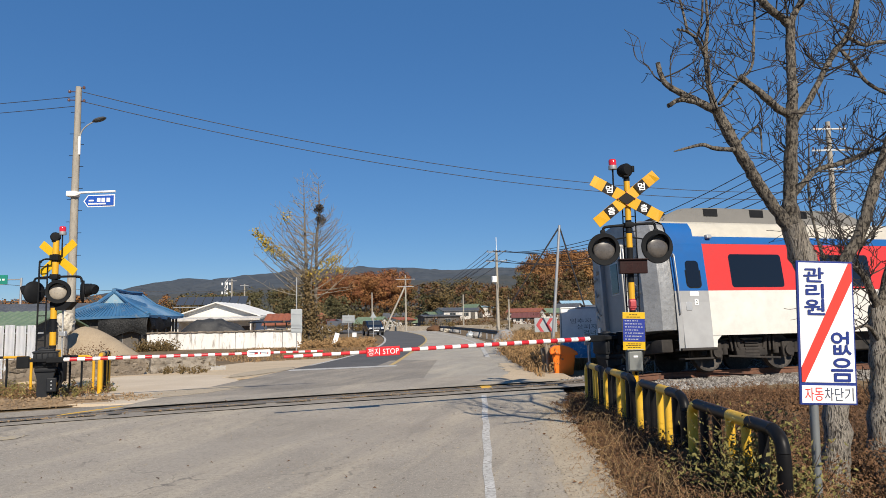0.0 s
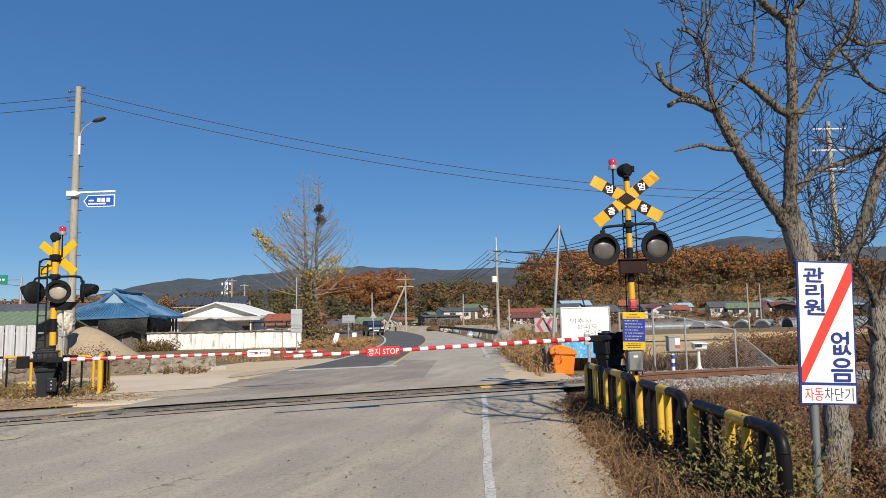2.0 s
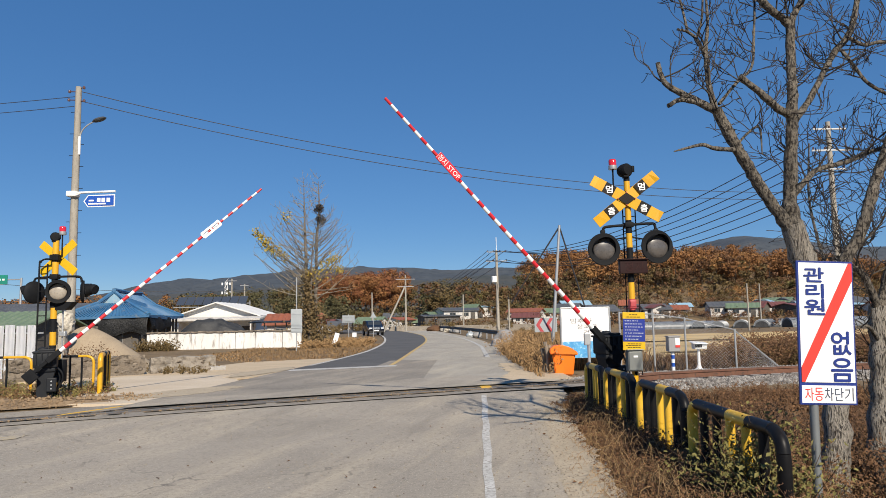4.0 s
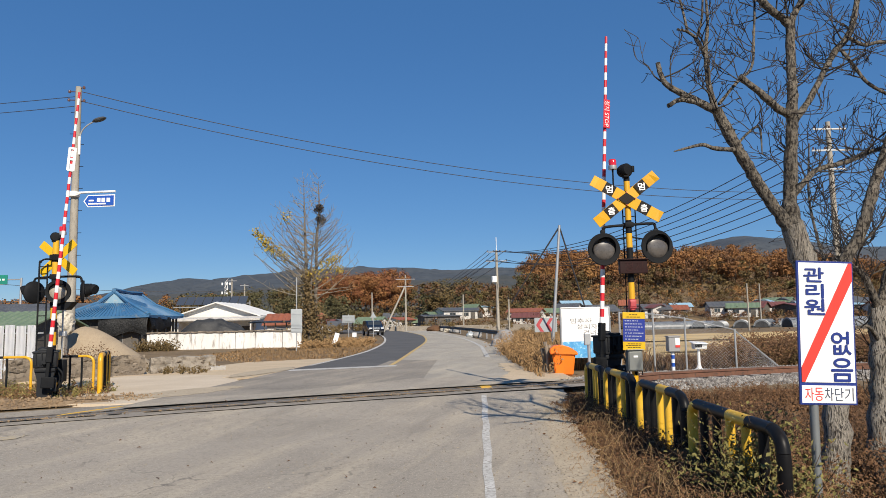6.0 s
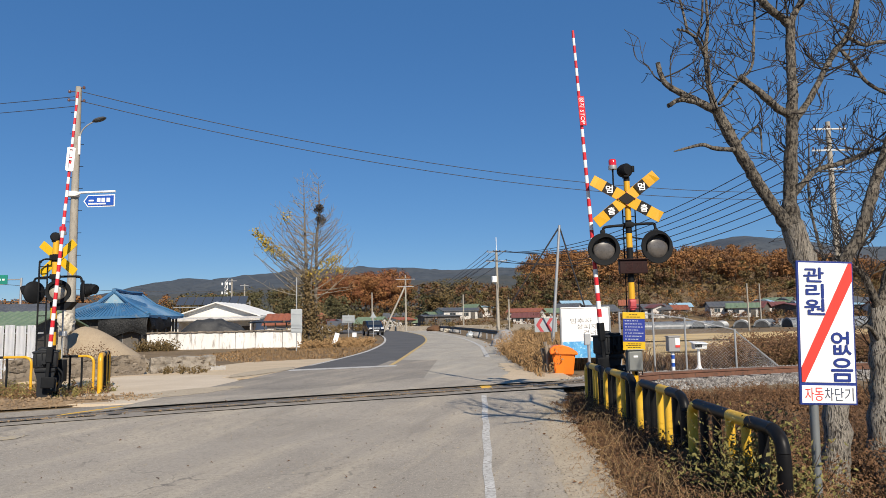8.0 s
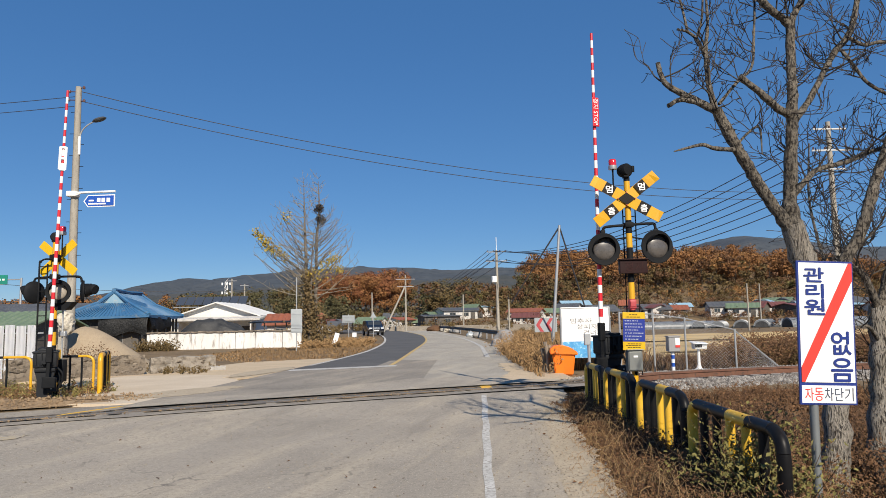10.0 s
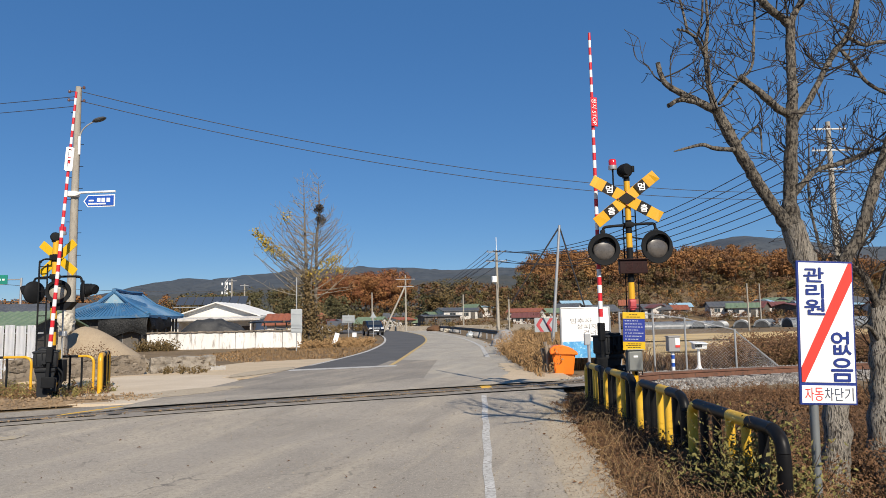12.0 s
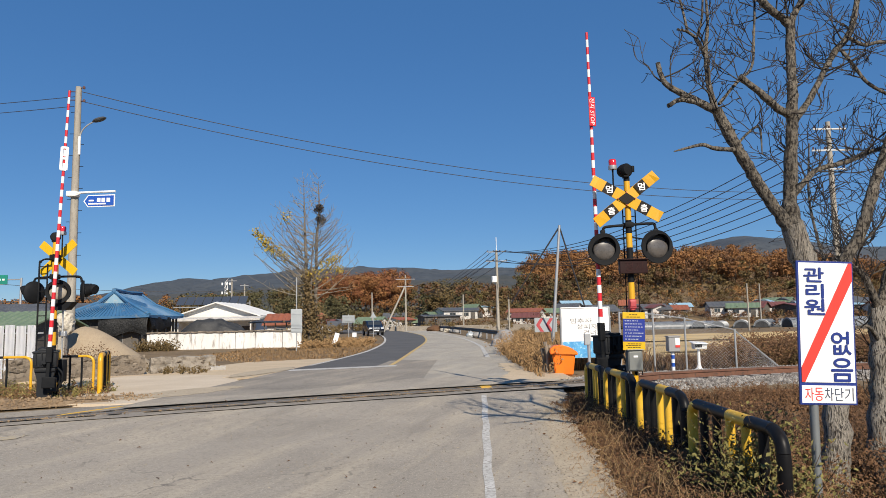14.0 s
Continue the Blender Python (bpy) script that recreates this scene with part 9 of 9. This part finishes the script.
def scrub(name, spots, leaf_mat, label, seed, h=(0.4, 0.9), leaf=0.022, per=26, stems=3):
    """Dead bushes: crooked stems with curled small leaves."""
    rng = random.Random(seed)
    V, Fc, Ix = [], [], []
    def quad(p, u, v, mi):
        b = len(V)
        lift = u.cross(v).normalized() * v.length * rng.uniform(0.2, 0.9)
        V.extend((tuple(p - u), tuple(p + v + lift), tuple(p + u * 1.1 + lift * 0.3), tuple(p - v + lift), tuple(p + u * 0.15)))
        Fc.extend(((b, b + 4, b + 1), (b + 4, b + 2, b + 1), (b, b + 3, b + 4), (b + 4, b + 3, b + 2)))
        Ix.extend((mi,) * 4)
    for x, y, z, t in spots:
        for _ in range(stems):
            p = Vector((x, y, z))
            d = Vector((rng.gauss(0, 0.55), rng.gauss(0, 0.55), 1)).normalized()
            hh = rng.uniform(*h) * t
            seg = hh / 6
            for k in range(6):
                q = p + d * seg
                n = d.orthogonal().normalized() * (0.005 * (1 - k / 8))
                m2 = d.cross(n)
                b = len(V)
                V.extend((tuple(p - n), tuple(p + n), tuple(q + n), tuple(q - n), tuple(p - m2), tuple(p + m2), tuple(q + m2), tuple(q - m2)))
                Fc.extend(((b, b + 1, b + 2, b + 3), (b + 4, b + 5, b + 6, b + 7)))
                Ix.extend((1, 1))
                for _ in range(per // 6):
                    u = Vector((rng.uniform(-1, 1), rng.uniform(-1, 1), rng.uniform(-1, 1))).normalized()
                    o = Vector((rng.gauss(0, 1), rng.gauss(0, 1), rng.gauss(0, 0.7))) * hh * 0.09
                    s = leaf * rng.uniform(0.5, 1.5)
                    quad(q + o, u * s, u.orthogonal().normalized() * s * 0.55, 0)
                p = q
                d = (d + Vector((rng.uniform(-1, 1), rng.uniform(-1, 1), rng.uniform(-0.6, 0.6))) * 0.35).normalized()
    return tagged(mesh_part(name, V, Fc, [M[leaf_mat], M["straw_dark"]], indices=Ix), label, "bush", kind="stuff")


def litter(name, spots, mat, label, seed, size, deep):
    """Small crumpled leaves lying and hanging in the weeds."""
    rng = random.Random(seed)
    V, Fc = [], []
    for x, y, z, t in spots:
        p = Vector((x, y, z + 0.02 + deep * t * rng.random() ** 1.6))
        u = Vector((rng.uniform(-1, 1), rng.uniform(-1, 1), rng.uniform(-0.6, 0.6))).normalized() * size * rng.uniform(0.5, 1.5)
        v = u.orthogonal().normalized()
        v = (v * math.cos(rng.uniform(-0.7, 0.7)) + u.normalized().cross(v) * 0.5) * u.length * rng.uniform(0.4, 0.8)
        lift = u.cross(v).normalized() * u.length * rng.uniform(0.1, 0.6)
        b = len(V)
        V.extend((tuple(p - u), tuple(p + v + lift), tuple(p + u), tuple(p - v + lift)))
        Fc.extend(((b, b + 2, b + 1), (b, b + 3, b + 2)))
    return tagged(mesh_part(name, V, Fc, M[mat]), label, "leaves", kind="stuff")


def vines(name, spots, mat, label, seed, reach):
    """Thin stems that arch and curl through the weeds: three-sided tubes."""
    rng = random.Random(seed)
    V, Fc = [], []
    for x, y, z, t in spots:
        p, a = Vector((x, y, z)), rng.uniform(0, math.tau)
        n, r = 11, rng.uniform(0.0016, 0.0038)
        length, top = reach * t * rng.uniform(0.5, 1.4), rng.uniform(0.04, 0.30) * t
        curl = rng.uniform(-0.7, 0.7)
        line = []
        for k in range(n):
            q = k / (n - 1)
            line.append(p + Vector((0, 0, top * math.sin(math.pi * min(1.0, q * 1.15)) + 0.02 * rng.uniform(-1, 1))))
            a += curl + rng.uniform(-0.5, 0.5)
            p = p + Vector((math.cos(a), math.sin(a), 0)) * length / n
        base = len(V)
        for k, q in enumerate(line):
            way = (line[min(k + 1, n - 1)] - line[max(k - 1, 0)]).normalized()
            side = way.orthogonal().normalized()
            up = way.cross(side)
            rr = r * (1 - 0.5 * k / n)
            V.extend(tuple(q + side * rr * math.cos(w) + up * rr * math.sin(w)) for w in (0, 2.1, 4.2))
        for k in range(n - 1):
            for w in range(3):
                Fc.append((base + 3 * k + w, base + 3 * k + (w + 1) % 3, base + 3 * k + 3 + (w + 1) % 3, base + 3 * k + 3 + w))
    return tagged(mesh_part(name, V, Fc, M[mat]), label, "vine", kind="stuff")


def plant_weeds():
    verge = lambda x, y: x > near_edge(y) + 0.15 * noise.noise((y * 2, x, 0)) + 0.02
    rail_side = lambda x, y: verge(x, y) and (x > 2.0 or noise.noise((x * 2.2, y * 2.2, 4)) > -0.25)
    post = lambda x, y: abs(x - 3.1) < 0.4 and y < 6.2
    blades("dry_grass", scatter(20000, 0.8, 2.9, 4.2, 15.2, 1, rail_side, lambda x, y: 0.45 + 0.6 * smooth01((x - near_edge(y)) / 0.9)), "straw_brown", "dry straw-coloured verge grass", 1, (0.03, 0.13), 0.0042, 2.4)
    blades("dry_grass", scatter(8500, 0.8, 2.5, 4.2, 15.2, 31, rail_side, lambda x, y: 0.5 + 0.4 * smooth01((x - near_edge(y)) / 0.9)), "straw", "pale straw tufts on the verge", 31, (0.03, 0.12), 0.0038, 2.5)
    blades("dry_grass", scatter(7000, 1.0, 3.4, 4.2, 14.5, 2, verge, lambda x, y: 0.4 + 0.8 * smooth01((x - near_edge(y)) / 1.0)), "straw_dark", "brown dead stalks on the verge", 2, (0.06, 0.24), 0.004, 1.6)
    blades("dry_grass", scatter(1200, 1.9, 3.4, 4.4, 7.5, 3, lambda x, y: x > 2.0 + 0.3 * noise.noise((x * 3, y * 3, 0)), lambda x, y: 1.0), "leaf_green", "green weeds among the dry grass", 3, (0.06, 0.22), 0.006, 1.0)
    litter("leaf_litter", scatter(54000, 0.85, 3.3, 4.2, 15.0, 32, verge, lambda x, y: 0.35 + 1.0 * smooth01((x - near_edge(y) - 0.15) / 0.9)), "leaf_dead", "crumpled brown leaves caught in the weeds", 32, 0.013, 0.15)
    vines("dead_vines", scatter(1200, 1.1, 3.1, 4.2, 13.6, 25, verge, lambda x, y: 0.4 + 0.9 * smooth01((x - near_edge(y)) / 0.8)), "vine", "tangled tan vine stems along the railing", 25, 0.42)
    vines("dead_vines", scatter(700, 2.2, 3.2, 4.4, 13.0, 35, verge), "straw_dark", "tangled dark vine stems along the railing", 35, 0.7)
    vines("dead_vines", scatter(800, 2.9, 7.5, 6.4, 10.8, 36, lambda x, y: y < track_y(x) - 3.4 and not post(x, y) and (y > 7.5 or not 0.50 < x / y < 0.60)), "vine", "dry arching stems in the ditch", 36, 0.9)
    scrub("dead_scrub", scatter(640, 2.45, 3.4, 4.9, 12.9, 4, lambda x, y: not post(x, y), lambda x, y: 0.62), "leaf_dead", "withered brown creeper round the railing", 4, (0.25, 0.70), 0.015, 36)
    scrub("dead_scrub", scatter(16, 2.65, 3.5, 4.9, 6.3, 14, lambda x, y: not post(x, y), lambda x, y: 0.8), "leaf_green", "green bramble leaves round the railing", 14, (0.15, 0.45), 0.017, 30)
    scrub("dead_scrub", scatter(1700, 2.9, 8.5, 6.4, 14.2, 5, lambda x, y: y < track_y(x) - 4.3 - 0.9 * noise.noise((x * 0.9, 3, 0)) and (y > 7.5 or not 0.50 < x / y < 0.60), lambda x, y: (0.7 + 0.6 * noise.noise((x * 1.2, y * 1.2, 1))) * (1 - 0.62 * smooth01((y - 8.0) / 3.5))), "leaf_dead", "thicket of withered brown bushes in the ditch", 5, (0.4, 1.05), 0.017, 54)
    scrub("dead_scrub", scatter(200, 3.0, 6.5, 5.9, 9.0, 6, lambda x, y: y > 7.6 or not 0.47 < x / y < 0.64, lambda x, y: 0.8), "straw_brown", "pale dry weeds by the sign", 6, (0.3, 0.8), 0.013, 18)
    scrub("dead_scrub", scatter(1000, 1.2, 2.65, 4.4, 13.4, 21, verge, lambda x, y: 0.25 + 0.65 * smooth01((x - 1.7) / 0.8)), "leaf_dead", "brown leaf litter and withered stems before the railing", 21, (0.12, 0.34), 0.013, 30)
    scrub("railing_creeper", scatter(26, 2.50, 2.70, 5.85, 6.35, 22, lambda x, y: True, lambda x, y: 0.75 + 0.25 * math.cos((y - 6.1) * 5)), "leaf_green", "green creeper climbing over the near railing", 22, (0.5, 0.98), 0.019, 40, 3)
    scrub("dead_scrub", scatter(36, 2.05, 3.4, 4.2, 6.0, 23, lambda x, y: x / y > 0.40 and not (abs(x - 3.1) < 0.4 and 5.4 < y < 6.2)), "leaf_green", "low green and brown ground ivy", 23, (0.08, 0.24), 0.013, 30)
    blades("dry_grass", scatter(3000, 3.0, 8.0, 7.7, 10.8, 26), "straw_dark", "tangled thin stems in the ditch", 26, (0.4, 1.0), 0.004, 1.3)
    ditch = lambda x, y: track_y(x) - 5.6 < y < track_y(x) - 3.3 + 0.4 * noise.noise((x * 1.1, 8, 0)) and x > 2.8
    blades("dry_grass", scatter(9000, 2.8, 9.5, 9.0, 15.0, 41, ditch, lambda x, y: 0.7 + 0.5 * noise.noise((x * 1.3, y, 3))), "straw_brown", "low dry grass at the foot of the ballast", 41, (0.08, 0.28), 0.006, 1.4)
    scrub("dead_scrub", scatter(360, 2.8, 9.5, 9.0, 15.0, 42, ditch, lambda x, y: 0.8 + 0.5 * noise.noise((x * 1.5, y, 7))), "leaf_dead", "low withered weeds at the foot of the ballast", 42, (0.12, 0.38), 0.016, 34)
    scrub("railing_creeper", scatter(5, 2.56, 2.75, 5.75, 6.15, 43, lambda x, y: True, lambda x, y: 1.0), "leaf_green", "yellow-green creeper round the end of the railing", 43, (0.45, 0.92), 0.022, 44, 4)
    fallen = scatter(420, -6, 1.7, 4.5, 15, 24)
    V, Fc = [], []
    rng = random.Random(24)
    for x, y, z, t in fallen:
        if x < 0.9 and rng.random() < 0.82:
            continue
        a, s = rng.uniform(0, math.tau), rng.uniform(0.012, 0.035)
        b = len(V)
        V.extend(((x + s * math.cos(a), y + s * math.sin(a), 0.012), (x - s * 0.4 * math.sin(a), y + s * 0.4 * math.cos(a), 0.03), (x - s * math.cos(a), y - s * math.sin(a), 0.012), (x + s * 0.4 * math.sin(a), y - s * 0.4 * math.cos(a), 0.02)))
        Fc.append((b, b + 1, b + 2, b + 3))
    tagged(mesh_part("fallen_leaves", V, Fc, M["leaf_dead"]), "scattered dry leaves on the road", "leaves", kind="stuff")
    # beyond the track, right: tall dry grass along the lane, bushes at the fence
    far_r = lambda x, y: (y < 33 or x > 0.1 * y) and not (x > 2.7 and y < 22.6) and x > 2.55 + 0.25 * noise.noise((y * 0.7, 0, 0)) + 0.02 * max(0, y - 30) and y > track_y(x) + 2.0
    blades("dry_grass", scatter(16000, 2.3, 6.5, 19.5, 46, 7, far_r, lambda x, y: 0.5 + 0.9 * smooth01((x - 2.5) / 1.4)), "straw_brown", "tall dry grass along the far lane", 7, (0.25, 0.95), 0.012, 0.6)
    blades("dry_grass", scatter(6000, 2.6, 14, 20.5, 27, 8, lambda x, y: y > track_y(x) + 2.2 and (y > 23 or x > 5.6)), "straw_dark", "brown weeds beyond the track", 8, (0.15, 0.5), 0.012, 0.7)
    scrub("dead_scrub", scatter(170, 2.7, 4.0, 20.6, 36, 9, lambda x, y: y > track_y(x) + 2.4 and (y > 22.6 or x < 3.0), lambda x, y: 1.0), "straw_brown", "dry bushy weeds beside the orange bin", 9, (0.4, 1.1), 0.04, 20)
    scrub("dead_scrub", scatter(620, 8.0, 17, 21.6, 26, 10, lambda x, y: y > track_y(x) + 2.2, lambda x, y: (0.85 + 0.35 * noise.noise((x, y, 2))) * (0.3 + 0.7 * smooth01((x / y - 0.36) / 0.05))), "leaf_dead", "brown bushes behind the fence", 10, (0.5, 1.3), 0.036, 54)
    scrub("dead_scrub", scatter(150, 9.0, 16, 21.6, 24.5, 15, lambda x, y: y > track_y(x) + 2.2), "leaf_olive", "olive weeds behind the fence", 15, (0.3, 0.9), 0.034, 36)
    # left side
    blades("dry_grass", scatter(8000, -13, -4.6, 28.5, 52, 11, lambda x, y: x < -4.6 - 0.4 * smooth01((34 - y) / 4) and x > -13 + (0 if y > 36 else (36 - y) * 0.8) and not (y < 32 and x > -9 + (y - 28.5))), "straw_brown", "dry brown grass before the white wall", 11, (0.05, 0.20), 0.014, 1.9)
    blades("dry_grass", scatter(4200, -16, -8.6, 15.6, 19.3, 12, lambda x, y: y > track_y(x) + 2.0 and x < -8.0 - 0.2 * (y - 15)), "straw", "dry tufts by the far signal", 12, (0.08, 0.3), 0.008, 0.8)
    scrub("dead_scrub", scatter(190, -14.5, -8.3, 15.6, 18.6, 13, lambda x, y: y > track_y(x) + 2.2), "leaf_green", "green and brown weeds by the far railing", 13, (0.12, 0.45), 0.022, 24)
    scrub("dead_scrub", scatter(170, -13.5, -8.2, 15.4, 18.2, 33, lambda x, y: y > track_y(x) + 2.3), "leaf_dead", "withered brown weeds by the far railing", 33, (0.12, 0.40), 0.02, 24)
    scrub("dead_scrub", scatter(60, -13.6, -12.2, 24.6, 26.0, 16), "leaf_dead", "withered bush before the sand heap", 16, (0.4, 1.1), 0.03, 18)
    scrub("dead_scrub", scatter(60, -11.6, -8.0, 23.4, 26.4, 17), "leaf_olive", "low weeds along the stone wall", 17, (0.15, 0.4), 0.03, 18)
    scrub("dead_scrub", scatter(40, -20, -17.5, 45.5, 47.2, 18), "leaf_olive", "weeds at the foot of the white wall", 18, (0.4, 1.0), 0.06, 20)
    scrub("dead_scrub", scatter(160, -9.5, -5.4, 46, 56, 19), "straw_brown", "dry brush round the tall tree", 19, (0.25, 0.6), 0.06, 20)


plant_weeds()


# ---- what moves: the coach leaving, the two booms rising and swaying ----
def motions():
    way = Vector((math.cos(radians(16)), math.sin(radians(16)), 0))
    start = Vector((4.70, 17.92, 0.15))
    def coach(s):
        p = start + way * s
        return pose(p.x, p.y, p.z, -5.5, 0, 16)
    gone = ((0.0, 0.06), (0.1, 1.47), (0.2, 2.86), (0.3, 4.25), (0.4, 5.64), (0.5, 7.03), (1.0, 13.95), (3.5, 48.6), (7.0, 97.1), (10.5, 145.6), (14.0, 194.0))
    walk(train, [(t, coach(d)) for t, d in gone])
    near = [(0, -1.2), (2.2, -1.2), (2.4, -0.5), (2.5, 0.4), (2.6, 2.9), (2.7, 6), (2.8, 9.4), (2.9, 12.7), (3, 15.9), (3.2, 21.4), (3.7, 35.5), (4.3, 53.3), (4.8, 68.8),
            (5.3, 85), (5.5, 90), (5.7, 94.4), (5.85, 95.4), (6, 93.9), (6.2, 89.9), (6.4, 86), (6.55, 84.9), (6.7, 86.1), (6.9, 89.6), (7.1, 92), (7.25, 92.7), (7.5, 91.3),
            (7.7, 88.8), (7.9, 86.7), (8, 86.3), (8.2, 87.2), (8.5, 90.4), (8.7, 91.3), (9, 90.1), (9.4, 87.3), (9.8, 89), (10.15, 90.9), (10.5, 89.7), (10.75, 88.4), (11, 87.9),
            (11.5, 89.3), (11.9, 90.1), (12, 90), (12.5, 88.6), (12.75, 88.2), (13, 88.6), (13.5, 89.6), (13.7, 89.7), (14, 89.4)]
    walk(boom_near, [(t, pose(2.976, 13.5, 1.205, 0, 0, 204) @ pose(0, 0, 0, 0, -a, 0)) for t, a in near])
    far = [(0, -0.1), (2.3, -0.1), (2.4, 0.2), (2.5, 1.6), (2.6, 4.4), (2.7, 7.9), (2.8, 11), (2.9, 13.9), (3, 16.4), (3.2, 21.4), (3.7, 34.4), (4.3, 49), (4.8, 60.7), (5.3, 71.6),
            (5.5, 76.2), (5.7, 80.2), (5.9, 84), (6, 86), (6.2, 90), (6.4, 91.4), (6.5, 90.7), (6.6, 89.6), (6.8, 86), (7, 84.2), (7.25, 87), (7.5, 89.7), (7.75, 88.5), (8, 86.3),
            (8.2, 85.3), (8.6, 88.7), (9, 87.2), (9.3, 85.8), (9.7, 88.4), (10.1, 88.2), (10.3, 87.9), (10.5, 86.6), (10.75, 86.9), (11, 88), (11.25, 88.5), (11.5, 88.2),
            (12, 86.6), (12.5, 88.4), (13, 87), (13.5, 87.4), (14, 87.9)]
    walk(boom_far, [(t, pose(-8.589, 15.45, 0.90, 0, 0, 23.6) @ pose(0, 0, 0, 0, -a, 0)) for t, a in far])


motions()
